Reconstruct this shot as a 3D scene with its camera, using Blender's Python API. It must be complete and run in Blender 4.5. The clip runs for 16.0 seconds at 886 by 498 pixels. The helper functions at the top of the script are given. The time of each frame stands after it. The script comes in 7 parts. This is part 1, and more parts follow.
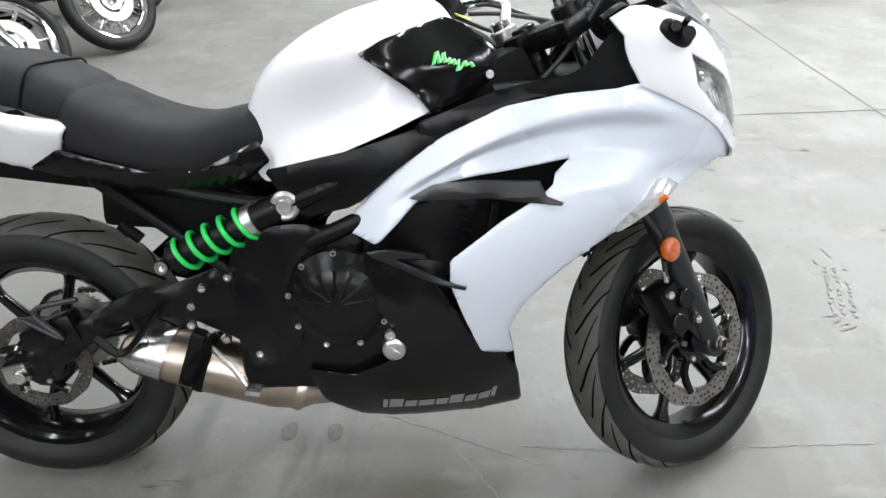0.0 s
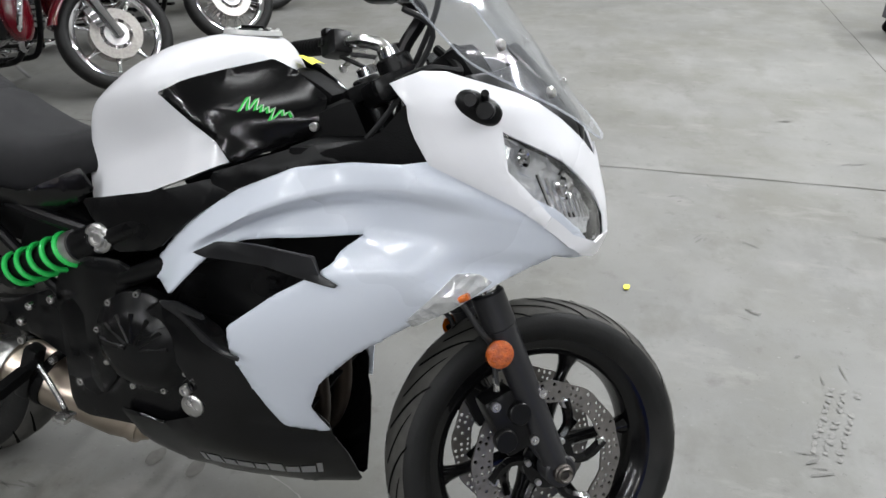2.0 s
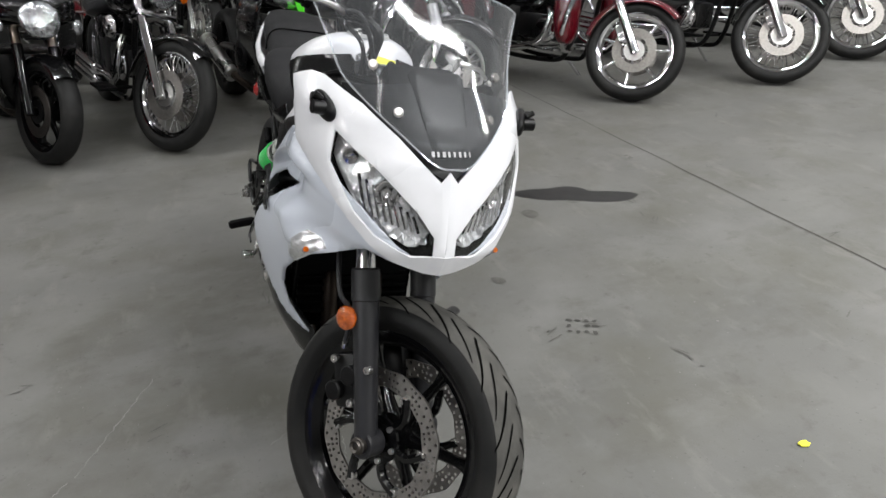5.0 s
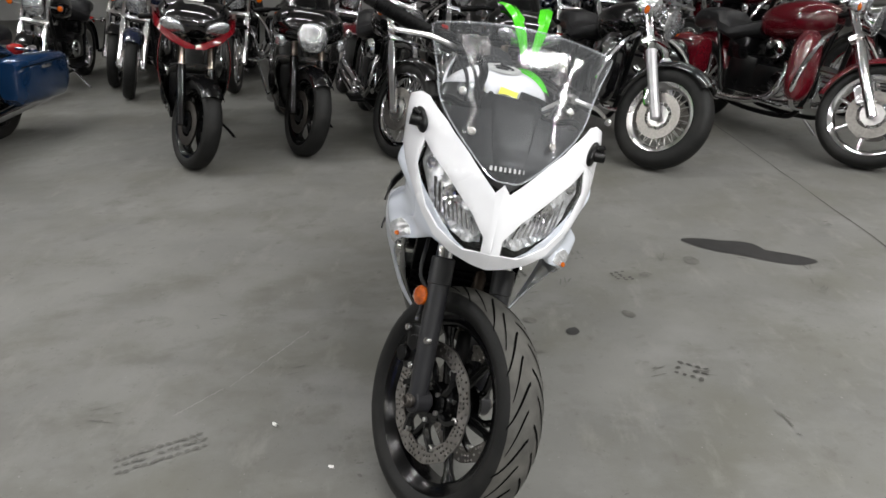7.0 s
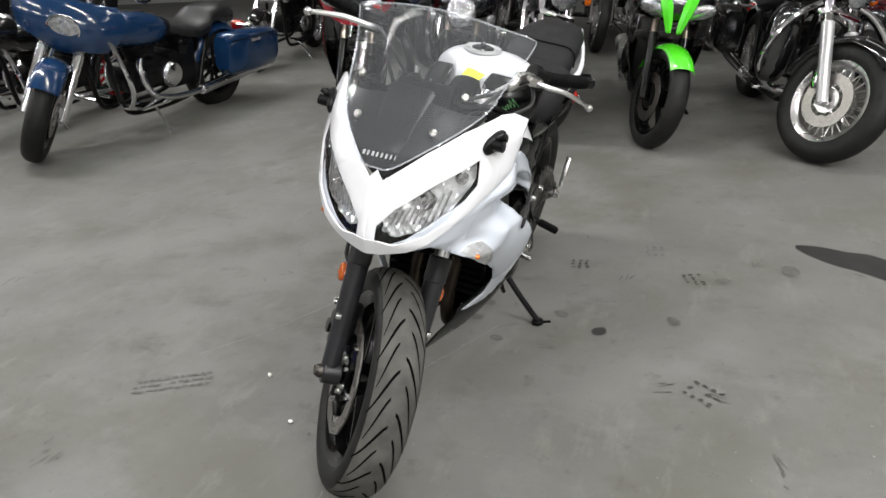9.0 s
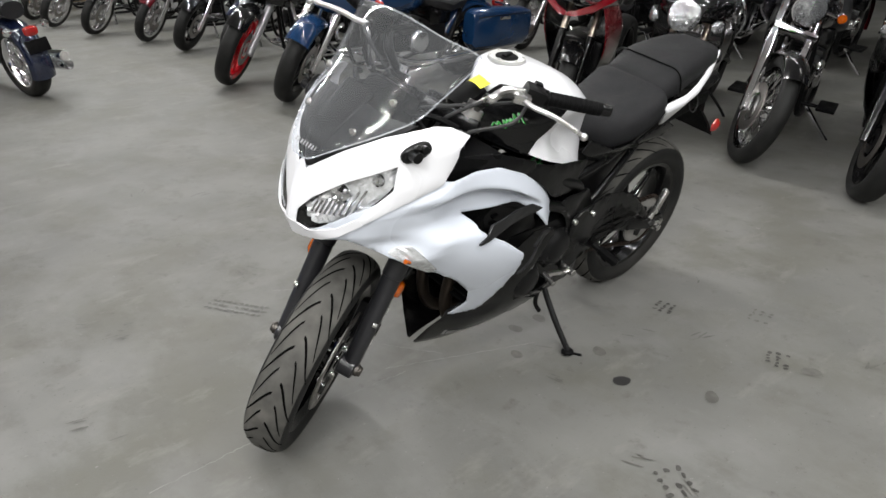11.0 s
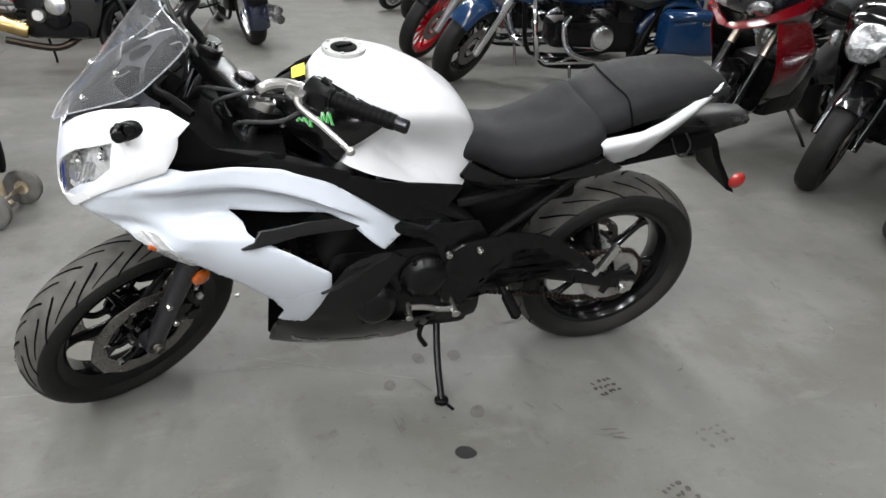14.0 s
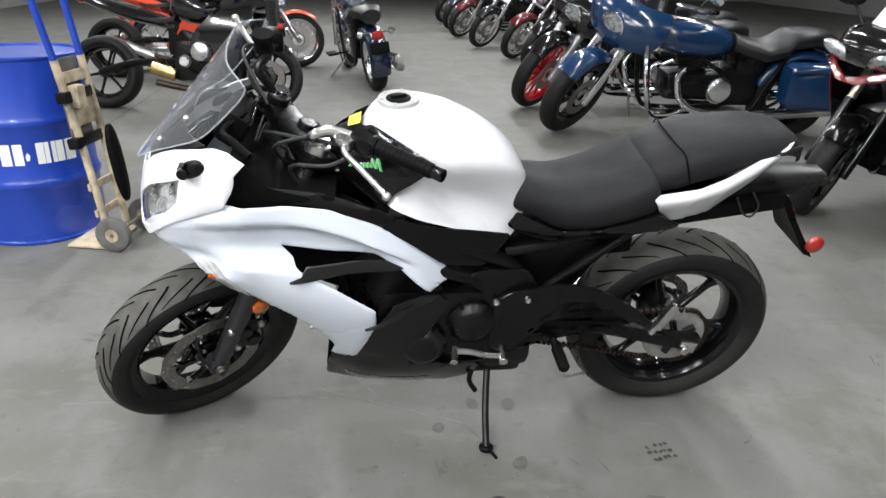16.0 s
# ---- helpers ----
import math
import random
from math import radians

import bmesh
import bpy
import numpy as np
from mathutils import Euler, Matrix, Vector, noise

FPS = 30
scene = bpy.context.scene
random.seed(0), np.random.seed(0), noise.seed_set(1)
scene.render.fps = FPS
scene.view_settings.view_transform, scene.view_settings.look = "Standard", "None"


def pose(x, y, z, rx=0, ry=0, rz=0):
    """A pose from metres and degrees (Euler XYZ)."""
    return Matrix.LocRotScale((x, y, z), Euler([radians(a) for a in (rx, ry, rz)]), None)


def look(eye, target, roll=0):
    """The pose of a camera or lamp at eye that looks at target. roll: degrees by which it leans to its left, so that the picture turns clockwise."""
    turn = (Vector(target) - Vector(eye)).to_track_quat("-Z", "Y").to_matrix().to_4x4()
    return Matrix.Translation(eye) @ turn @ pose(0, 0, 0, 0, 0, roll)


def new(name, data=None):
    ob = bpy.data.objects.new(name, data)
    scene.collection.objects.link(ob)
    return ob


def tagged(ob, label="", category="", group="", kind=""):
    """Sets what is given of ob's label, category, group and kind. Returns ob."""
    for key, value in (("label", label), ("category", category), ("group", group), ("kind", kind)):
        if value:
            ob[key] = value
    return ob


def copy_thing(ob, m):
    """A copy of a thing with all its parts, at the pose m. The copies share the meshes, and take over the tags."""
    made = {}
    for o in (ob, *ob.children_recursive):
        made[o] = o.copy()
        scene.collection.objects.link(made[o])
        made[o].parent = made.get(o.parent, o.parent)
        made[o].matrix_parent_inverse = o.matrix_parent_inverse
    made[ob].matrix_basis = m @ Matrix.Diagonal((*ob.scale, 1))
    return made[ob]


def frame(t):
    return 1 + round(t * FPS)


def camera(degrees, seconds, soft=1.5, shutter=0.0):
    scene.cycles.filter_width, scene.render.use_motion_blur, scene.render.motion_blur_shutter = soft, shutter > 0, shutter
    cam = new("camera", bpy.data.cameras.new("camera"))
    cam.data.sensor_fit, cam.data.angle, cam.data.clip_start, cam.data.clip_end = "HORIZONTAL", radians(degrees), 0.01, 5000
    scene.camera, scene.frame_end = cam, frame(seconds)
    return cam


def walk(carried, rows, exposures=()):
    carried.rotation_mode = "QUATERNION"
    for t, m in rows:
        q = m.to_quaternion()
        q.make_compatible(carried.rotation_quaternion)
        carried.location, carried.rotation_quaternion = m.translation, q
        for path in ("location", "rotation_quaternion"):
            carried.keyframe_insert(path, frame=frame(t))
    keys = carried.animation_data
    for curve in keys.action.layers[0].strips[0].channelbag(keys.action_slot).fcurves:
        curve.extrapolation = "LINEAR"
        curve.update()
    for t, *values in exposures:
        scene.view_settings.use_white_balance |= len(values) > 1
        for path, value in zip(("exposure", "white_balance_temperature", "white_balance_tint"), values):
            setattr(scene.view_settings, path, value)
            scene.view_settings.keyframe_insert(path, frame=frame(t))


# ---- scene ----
cam = camera(64.3, 16.0)
PATH = [
    (0, (0.913, -1.212, 1.312), (0.884, 0.493, 0.267), -2.5),
    (0.5, (0.997, -1.169, 1.328), (0.824, 0.539, 0.301), -1.9),
    (1, (1.133, -1.057, 1.319), (0.94, 0.662, 0.316), -1.1),
    (1.5, (1.308, -1.006, 1.312), (1.048, 0.681, 0.269), -1.0),
    (2, (1.516, -0.937, 1.321), (1.051, 0.72, 0.303), -1.2),
    (2.5, (1.684, -0.789, 1.313), (1.027, 0.809, 0.307), -2.2),
    (3, (1.931, -0.731, 1.32), (0.977, 0.726, 0.337), -4.4),
    (3.5, (2.115, -0.643, 1.324), (0.954, 0.652, 0.337), -2.8),
    (3.7, (2.169, -0.584, 1.305), (0.89, 0.602, 0.327), -3.3),
    (5.8, (2.79, -0.031, 1.333), (1.016, 0.276, 0.461), -0.5),
    (6, (2.83, 0.014, 1.337), (1.039, 0.228, 0.474), -0.4),
    (6.5, (2.902, 0.075, 1.349), (1.074, 0.045, 0.538), -1.9),
    (7, (2.908, 0.101, 1.349), (1.074, 0.046, 0.555), -1.2),
    (7.5, (2.917, 0.157, 1.342), (1.092, 0.045, 0.532), -1.1),
    (8, (2.86, 0.326, 1.322), (1.05, 0.069, 0.511), -2.6),
    (8.5, (2.772, 0.597, 1.326), (1.008, 0.177, 0.483), -3.9),
    (9, (2.728, 0.888, 1.331), (1.064, 0.154, 0.5), -4.6),
    (9.2, (2.707, 0.97, 1.341), (1.086, 0.144, 0.51), -4.4),
    (11.3, (2.125, 1.615, 1.345), (1.014, 0.172, 0.518), -1.8),
    (11.5, (2.05, 1.646, 1.316), (0.977, 0.169, 0.498), -2.1),
    (12, (1.83, 1.717, 1.321), (0.756, 0.278, 0.44), -0.0),
    (12.5, (1.629, 1.784, 1.322), (0.701, 0.249, 0.437), 0.3),
    (13, (1.463, 1.87, 1.335), (0.767, 0.201, 0.481), 0.6),
    (13.5, (1.28, 1.874, 1.313), (0.697, 0.152, 0.48), 0.5),
    (14, (1.103, 1.887, 1.318), (0.565, 0.171, 0.444), 2.3),
    (14.5, (1.023, 1.909, 1.331), (0.569, 0.165, 0.464), 1.8),
    (15, (0.965, 1.933, 1.337), (0.639, 0.14, 0.513), 1.4),
    (15.5, (0.94, 1.949, 1.339), (0.671, 0.126, 0.562), 1.6),
    (16, (0.918, 1.955, 1.344), (0.712, 0.121, 0.572), 1.4),
]
walk(cam, [(t, look(eye, target, roll)) for t, eye, target, roll in PATH], exposures=[(0.0, 0.52, 6450, 10), (0.7, 0.48, 6450, 10), (1.5, 0.12, 6450, 10), (2.5, -0.14, 6550, 10), (3.5, -0.28, 6600, 10), (6.0, -0.18, 6750, 10), (7.5, -0.20, 6800, 10), (9.0, -0.05, 6800, 10), (11.5, -0.03, 6750, 10), (13.5, 0.05, 6650, 10), (16.0, 0.20, 6550, 10)])

# ---- light ----
world = bpy.data.worlds.new("world")
scene.world = world
world.use_nodes = True
world.node_tree.nodes["Background"].inputs[0].default_value = (0.75, 0.85, 1.0, 1)
world.node_tree.nodes["Background"].inputs[1].default_value = 0.12
LAMP_W = 118.0
# unseen strip lights by row (y), from x = -4.6 to 5.4: powers set singly to balance the light
LAMP_X = (-4.6, -1.2, 2.2, 5.4)
ROW_POWER = {-12.5: (0.5, 0.95, 0.95, 0.95), -8.5: (0.6, 1.15, 1.0, 1.0), -4.6: (0.75, 1.15, 0.5, 0.5), -0.9: (0.12, 0.42, 0.12, 0.7), 2.6: (0.12, 0.5, 1.5, 2.8), 6.0: (0.25, 0.9, 2.2, 2.9)}
LAMPS = [(x, y) for y in ROW_POWER for x in LAMP_X]


# ---- materials ----
def mat(name, col, rough=0.5, metal=0.0, var=0.08, scale=30.0, bump=0.0, coat=0.0, spec=0.5, bscale=None, dust=0.0):
    """A surface with grain at two scales, worn gloss and fine relief."""
    m = bpy.data.materials.new(name)
    m.use_nodes = True
    nt = m.node_tree
    b = nt.nodes["Principled BSDF"]
    tc = nt.nodes.new("ShaderNodeTexCoord")
    n1 = nt.nodes.new("ShaderNodeTexNoise")
    n1.inputs["Scale"].default_value, n1.inputs["Detail"].default_value = scale, 6
    n2 = nt.nodes.new("ShaderNodeTexNoise")
    n2.inputs["Scale"].default_value, n2.inputs["Detail"].default_value = scale * 0.13, 4
    add = nt.nodes.new("ShaderNodeMath")
    add.operation = "ADD"
    ramp = nt.nodes.new("ShaderNodeMapRange")
    ramp.inputs[1].default_value, ramp.inputs[2].default_value = 0.7, 1.3
    ramp.inputs[3].default_value, ramp.inputs[4].default_value = 1 - var, 1 + var
    mul = nt.nodes.new("ShaderNodeVectorMath")
    mul.operation = "SCALE"
    mul.inputs[0].default_value = col[:3]
    lk = nt.links.new
    lk(tc.outputs["Object"], n1.inputs["Vector"]), lk(tc.outputs["Object"], n2.inputs["Vector"])
    lk(n1.outputs["Fac"], add.inputs[0]), lk(n2.outputs["Fac"], add.inputs[1])
    lk(add.outputs[0], ramp.inputs[0]), lk(ramp.outputs[0], mul.inputs["Scale"])
    colour = mul.outputs[0]
    if dust > 0:
        mr = nt.nodes.new("ShaderNodeMapRange")
        mr.inputs[1].default_value, mr.inputs[2].default_value = 0.52, 0.72
        mr.inputs[3].default_value, mr.inputs[4].default_value = 0.0, dust
        mix = nt.nodes.new("ShaderNodeMix")
        mix.data_type = "RGBA"
        mix.inputs[7].default_value = (0.32, 0.29, 0.25, 1)
        lk(n2.outputs["Fac"], mr.inputs[0]), lk(mr.outputs[0], mix.inputs[0]), lk(colour, mix.inputs[6])
        colour = mix.outputs[2]
    lk(colour, b.inputs["Base Color"])
    rr = nt.nodes.new("ShaderNodeMapRange")
    rr.inputs[1].default_value, rr.inputs[2].default_value = 0.3, 0.7
    rr.inputs[3].default_value, rr.inputs[4].default_value = rough * 0.82, min(1, rough * 1.2)
    lk(n2.outputs["Fac"], rr.inputs[0]), lk(rr.outputs[0], b.inputs["Roughness"])
    b.inputs["Metallic"].default_value = metal
    b.inputs["Specular IOR Level"].default_value = spec
    b.inputs["Coat Weight"].default_value, b.inputs["Coat Roughness"].default_value = coat, 0.06
    if bump > 0:
        n3 = nt.nodes.new("ShaderNodeTexNoise")
        n3.inputs["Scale"].default_value, n3.inputs["Detail"].default_value = bscale or scale * 6, 3
        bp = nt.nodes.new("ShaderNodeBump")
        bp.inputs["Strength"].default_value, bp.inputs["Distance"].default_value = bump, 0.002
        lk(tc.outputs["Object"], n3.inputs["Vector"]), lk(n3.outputs["Fac"], bp.inputs["Height"]), lk(bp.outputs[0], b.inputs["Normal"])
    return m


def glow(name, col, strength):
    m = bpy.data.materials.new(name)
    m.use_nodes = True
    b = m.node_tree.nodes["Principled BSDF"]
    b.inputs["Base Color"].default_value = (*col, 1)
    b.inputs["Emission Color"].default_value, b.inputs["Emission Strength"].default_value = (*col, 1), strength
    return m


def glass(name, col, rough=0.02, haze=0.0, gloss=0.022):
    """Clear plastic: mostly see-through, with a gloss that grows at a glancing angle."""
    m = bpy.data.materials.new(name)
    m.use_nodes = True
    nt = m.node_tree
    nt.nodes.remove(nt.nodes["Principled BSDF"])
    out = nt.nodes["Material Output"]
    tr, gl, mx, lw, pw, fr = (nt.nodes.new("ShaderNode" + k) for k in ("BsdfTransparent", "BsdfGlossy", "MixShader", "LayerWeight", "Math", "MapRange"))
    pw.operation = "POWER"
    pw.inputs[1].default_value = 4.0
    fr.inputs[3].default_value, fr.inputs[4].default_value = gloss, 0.85
    lw.inputs[0].default_value = 0.5
    nt.links.new(lw.outputs["Facing"], pw.inputs[0]), nt.links.new(pw.outputs[0], fr.inputs[0])
    nz, mr = nt.nodes.new("ShaderNodeTexNoise"), nt.nodes.new("ShaderNodeMapRange")
    nz.inputs["Scale"].default_value = 9
    mr.inputs[3].default_value, mr.inputs[4].default_value = rough * 0.6, rough * 2.2
    tr.inputs[0].default_value = (*col, 1)
    gl.inputs[0].default_value = (1, 1, 1, 1)
    nt.links.new(nz.outputs["Fac"], mr.inputs[0]), nt.links.new(mr.outputs[0], gl.inputs["Roughness"])
    nt.links.new(fr.outputs[0], mx.inputs[0]), nt.links.new(tr.outputs[0], mx.inputs[1]), nt.links.new(gl.outputs[0], mx.inputs[2])
    df, mh = nt.nodes.new("ShaderNodeBsdfDiffuse"), nt.nodes.new("ShaderNodeMixShader")
    df.inputs[0].default_value = (0.8, 0.82, 0.85, 1)
    mh.inputs[0].default_value = haze
    nt.links.new(mx.outputs[0], mh.inputs[1]), nt.links.new(df.outputs[0], mh.inputs[2])
    nt.links.new(mh.outputs[0], out.inputs["Surface"])
    return m


M_WHITE = mat("pearl_white_paint", (0.705, 0.705, 0.73), 0.28, var=0.02, scale=9, coat=0.5)
# side fairings: a darker, bluer white than nose, tank and tail
M_FAIR = mat("bluer_white_fairing", (0.600, 0.635, 0.705), 0.28, var=0.02, scale=9, coat=0.5)
M_BLACK = mat("gloss_black_plastic", (0.003, 0.003, 0.0033), 0.14, var=0.2, scale=25, spec=0.35)
M_SATIN = mat("satin_black_plastic", (0.003, 0.003, 0.0033), 0.32, var=0.25, scale=50, bump=0.12, spec=0.22)
M_BLADE = mat("grained_dark_grey_plastic", (0.008, 0.008, 0.009), 0.34, var=0.2, scale=50, bump=0.1, spec=0.45)
M_ENGINE = mat("black_painted_alloy", (0.0032, 0.0032, 0.0035), 0.28, var=0.3, scale=35, bump=0.12, dust=0.006, spec=0.26)
M_DARK = mat("matt_black_plastic", (0.0025, 0.0025, 0.0027), 0.55, var=0.2, scale=60, bump=0.3, spec=0.08)
M_RUBBER = mat("tyre_rubber", (0.009, 0.009, 0.0088), 0.55, var=0.25, scale=22, bump=0.25, dust=0.035, spec=0.22)
M_GREYRUB = mat("worn_grey_rubber", (0.10, 0.097, 0.09), 0.75, var=0.35, scale=18, bump=0.3, dust=0.2)
M_GROOVE = mat("tyre_groove", (0.002, 0.002, 0.002), 0.9, var=0.2, spec=0.05)
M_SEAT = mat("grained_black_vinyl", (0.013, 0.013, 0.0142), 0.62, var=0.16, scale=60, bump=0.45, bscale=900, spec=0.2)
M_CHROME = mat("chrome", (0.85, 0.85, 0.87), 0.07, metal=1.0, var=0.03, scale=12)
M_ALLOY = mat("bare_alloy", (0.62, 0.61, 0.60), 0.28, metal=1.0, var=0.12, scale=40)
M_STEEL = mat("heat_tinted_steel", (0.47, 0.40, 0.33), 0.30, metal=1.0, var=0.3, scale=11)
M_DISC = mat("brake_disc_steel", (0.27, 0.255, 0.24), 0.42, metal=1.0, var=0.2, scale=60)
M_DULL = mat("dull_worn_disc_steel", (0.11, 0.10, 0.092), 0.5, metal=1.0, var=0.3, scale=60)
M_SPROCKET = mat("grey_sprocket_steel", (0.36, 0.35, 0.335), 0.4, metal=0.6, var=0.2, scale=40)
M_FORK = mat("dark_grey_fork_paint", (0.013, 0.013, 0.015), 0.36, var=0.12, scale=50, bump=0.1)
M_GREEN = mat("green_spring_paint", (0.02, 0.50, 0.09), 0.32, var=0.08, scale=40, coat=0.4)
M_LIME = mat("lime_green_paint", (0.07, 0.62, 0.02), 0.25, var=0.06, scale=12, coat=0.6)
M_LOGO = mat("green_decal", (0.03, 0.55, 0.07), 0.35, var=0.03)
M_LOGOW = mat("white_decal", (0.75, 0.76, 0.75), 0.35, var=0.03)
M_LOGOG = mat("grey_decal", (0.20, 0.20, 0.20), 0.35, var=0.06)
M_AMBER = mat("amber_reflector", (0.50, 0.095, 0.002), 0.10, var=0.5, scale=90, bump=1.2, bscale=260, coat=1.0)
M_RED = mat("red_lens", (0.28, 0.010, 0.008), 0.12, var=0.2, scale=80, coat=0.8)
M_YELLOW = mat("yellow_paper_tag", (0.72, 0.70, 0.05), 0.6, var=0.06)
M_GLASS = glass("clear_screen_plastic", (0.95, 0.96, 0.975), 0.024, 0.026, 0.012)
# whitish haze puts the edge's bright highlight into the material
M_EDGE = glass("screen_edge_highlight", (0.92, 0.94, 0.97), 0.05, 0.18, 0.1)
M_LENS = glass("clear_lens_plastic", (0.95, 0.95, 0.95), 0.02)
M_REFLECT = mat("lamp_reflector", (0.92, 0.93, 0.95), 0.20, metal=0.62, var=0.25, scale=90, bump=1.0, bscale=46)
M_CHAIN = mat("oily_chain", (0.030, 0.020, 0.016), 0.5, metal=0.7, var=0.4, scale=200, bump=0.8, bscale=400)
M_WIRE = mat("cable_rubber", (0.015, 0.015, 0.016), 0.5, var=0.2)
M_TRUCK = mat("cream_paint_worn", (0.40, 0.33, 0.23), 0.55, var=0.6, scale=18, bump=0.2, dust=0.2)
M_BARREL = mat("blue_drum_paint", (0.010, 0.045, 0.34), 0.30, var=0.14, scale=7, coat=0.3)
M_WOOD = mat("old_wood", (0.30, 0.18, 0.08), 0.6, var=0.3, scale=14)
M_CARD = mat("cardboard", (0.28, 0.20, 0.12), 0.8, var=0.12, scale=14)
M_WALL = mat("grey_wall_paint", (0.30, 0.30, 0.29), 0.8, var=0.08, scale=3, bump=0.1)
M_CEIL = mat("ceiling_paint", (0.45, 0.45, 0.44), 0.85, var=0.06, scale=3)
M_TUBE = glow("lit_tube", (1.0, 0.98, 0.95), 6.0)
M_JOINT = mat("joint_dirt", (0.055, 0.050, 0.045), 0.9, var=0.4, scale=40)
M_OIL = mat("oil_stain", (0.022, 0.021, 0.021), 0.45, var=0.3, scale=14)
M_COLUMN = mat("dark_grey_plastic", (0.006, 0.006, 0.0065), 0.40, var=0.12, scale=14, spec=0.18)
M_TREAD = mat("dusty_worn_tread", (0.062, 0.060, 0.055), 0.68, var=0.35, scale=22, bump=0.3, dust=0.16, spec=0.2)
M_HEADER = mat("rusty_exhaust_header", (0.05, 0.038, 0.030), 0.45, metal=0.8, var=0.3, scale=20)
M_SILVER = mat("satin_silver_cap", (0.50, 0.50, 0.49), 0.42, metal=0.3, var=0.06, scale=30)
M_PALE = mat("pale_grey_decal", (0.30, 0.30, 0.31), 0.4, var=0.05)
M_SPOT = mat("faint_stain", (0.086, 0.083, 0.075), 0.6, var=0.3, scale=40)
M_FAINT = mat("pale_tyre_print", (0.146, 0.143, 0.134), 0.7, var=0.4, scale=60)
M_PRINT = mat("dark_tyre_print", (0.042, 0.040, 0.036), 0.6, var=0.4, scale=60)
M_SCRATCH = mat("pale_scratch", (0.185, 0.18, 0.172), 0.8, var=0.3, scale=40)


def concrete():
    m = mat("worn_concrete", (0.1328, 0.1315, 0.123), 0.58, var=0.18, scale=2.4, bump=0.14, bscale=160, spec=0.4)
    nt = m.node_tree
    b, lk = nt.nodes["Principled BSDF"], nt.links.new
    tc = [n for n in nt.nodes if n.type == "TEX_COORD"][0]
    src = b.inputs["Base Color"].links[0].from_socket

    def layer(src, scale, lo, hi, col, amount, stretch=(1, 1, 1), detail=8):
        mp, nz, mr, mix = (nt.nodes.new("ShaderNode" + k) for k in ("Mapping", "TexNoise", "MapRange", "Mix"))
        mp.inputs["Scale"].default_value = stretch
        nz.inputs["Scale"].default_value, nz.inputs["Detail"].default_value, nz.inputs["Roughness"].default_value = scale, detail, 0.65
        mr.inputs[1].default_value, mr.inputs[2].default_value, mr.inputs[4].default_value = lo, hi, amount
        mix.data_type = "RGBA"
        mix.inputs[7].default_value = (*col, 1)
        lk(tc.outputs["Object"], mp.inputs[0]), lk(mp.outputs[0], nz.inputs["Vector"]), lk(nz.outputs["Fac"], mr.inputs[0])
        lk(mr.outputs[0], mix.inputs[0]), lk(src, mix.inputs[6])
        return mix.outputs[2]

    src = layer(src, 0.9, 0.50, 0.75, (0.084, 0.080, 0.067), 0.8)
    src = layer(src, 1.7, 0.47, 0.68, (0.096, 0.093, 0.076), 0.75)
    src = layer(src, 2.2, 0.52, 0.70, (0.172, 0.170, 0.164), 0.6, (1.4, 0.8, 1))
    src = layer(src, 5.0, 0.54, 0.70, (0.090, 0.087, 0.075), 0.7, (1, 0.7, 1))
    src = layer(src, 3.0, 0.56, 0.72, (0.175, 0.170, 0.158), 0.75, (1, 2.3, 1))
    src = layer(src, 9.0, 0.60, 0.74, (0.075, 0.070, 0.063), 0.65)
    src = layer(src, 18.0, 0.62, 0.74, (0.080, 0.075, 0.067), 0.6)
    src = layer(src, 70.0, 0.66, 0.74, (0.06, 0.057, 0.053), 0.5, detail=2)
    src = layer(src, 45.0, 0.70, 0.78, (0.26, 0.257, 0.25), 0.5, (1, 1.7, 1), 2)
    lk(src, b.inputs["Base Color"])
    return m


M_FLOOR = concrete()


# ---- mesh tools ----
def part(name, bm, material, parent=None, label="", m=None, smooth=True, sharp=0.62):
    """Links a bmesh as one mesh object under a thing or a part."""
    bmesh.ops.recalc_face_normals(bm, faces=bm.faces)
    me = bpy.data.meshes.new(name)
    if smooth:
        for f in bm.faces:
            f.smooth = True
        for e in bm.edges:
            if len(e.link_faces) == 2 and e.calc_face_angle(0) > sharp:
                e.smooth = False
    bm.to_mesh(me)
    bm.free()
    me.materials.append(material)
    ob = new(name, me)
    if parent is not None:
        ob.parent = parent
    if m is not None:
        ob.matrix_basis = m
    if label:
        ob["label"] = label
    return ob


def thing(name, label, category, m=None, group="", kind=""):
    ob = tagged(new(name), label, category, group, kind)
    if m is not None:
        ob.matrix_basis = m
    return ob


def spline(pts, n=6, closed=False):
    """Catmull-Rom through the points."""
    p = [Vector(q) for q in pts]
    k = len(p)
    out = []
    for i in range(k if closed else k - 1):
        a, b, c, d = (p[(i + j) % k] if closed else p[min(max(i + j, 0), k - 1)] for j in (-1, 0, 1, 2))
        for s in range(n):
            t = s / n
            out.append(0.5 * (2 * b + (c - a) * t + (2 * a - 5 * b + 4 * c - d) * t * t + (3 * b - a - 3 * c + d) * t**3))
    if not closed:
        out.append(p[-1])
    return out


def skin(bm, rings, closed=True, caps=True, loop=False):
    """Faces between rings of equal length."""
    vs = [[bm.verts.new(p) for p in r] for r in rings]
    n = len(vs[0])
    pairs = list(zip(vs, vs[1:])) + ([(vs[-1], vs[0])] if loop else [])
    for a, b in pairs:
        for i in range(n if closed else n - 1):
            bm.faces.new((a[i], a[(i + 1) % n], b[(i + 1) % n], b[i]))
    if caps and closed and not loop:
        bm.faces.new(vs[0][::-1]), bm.faces.new(vs[-1])
    return bm


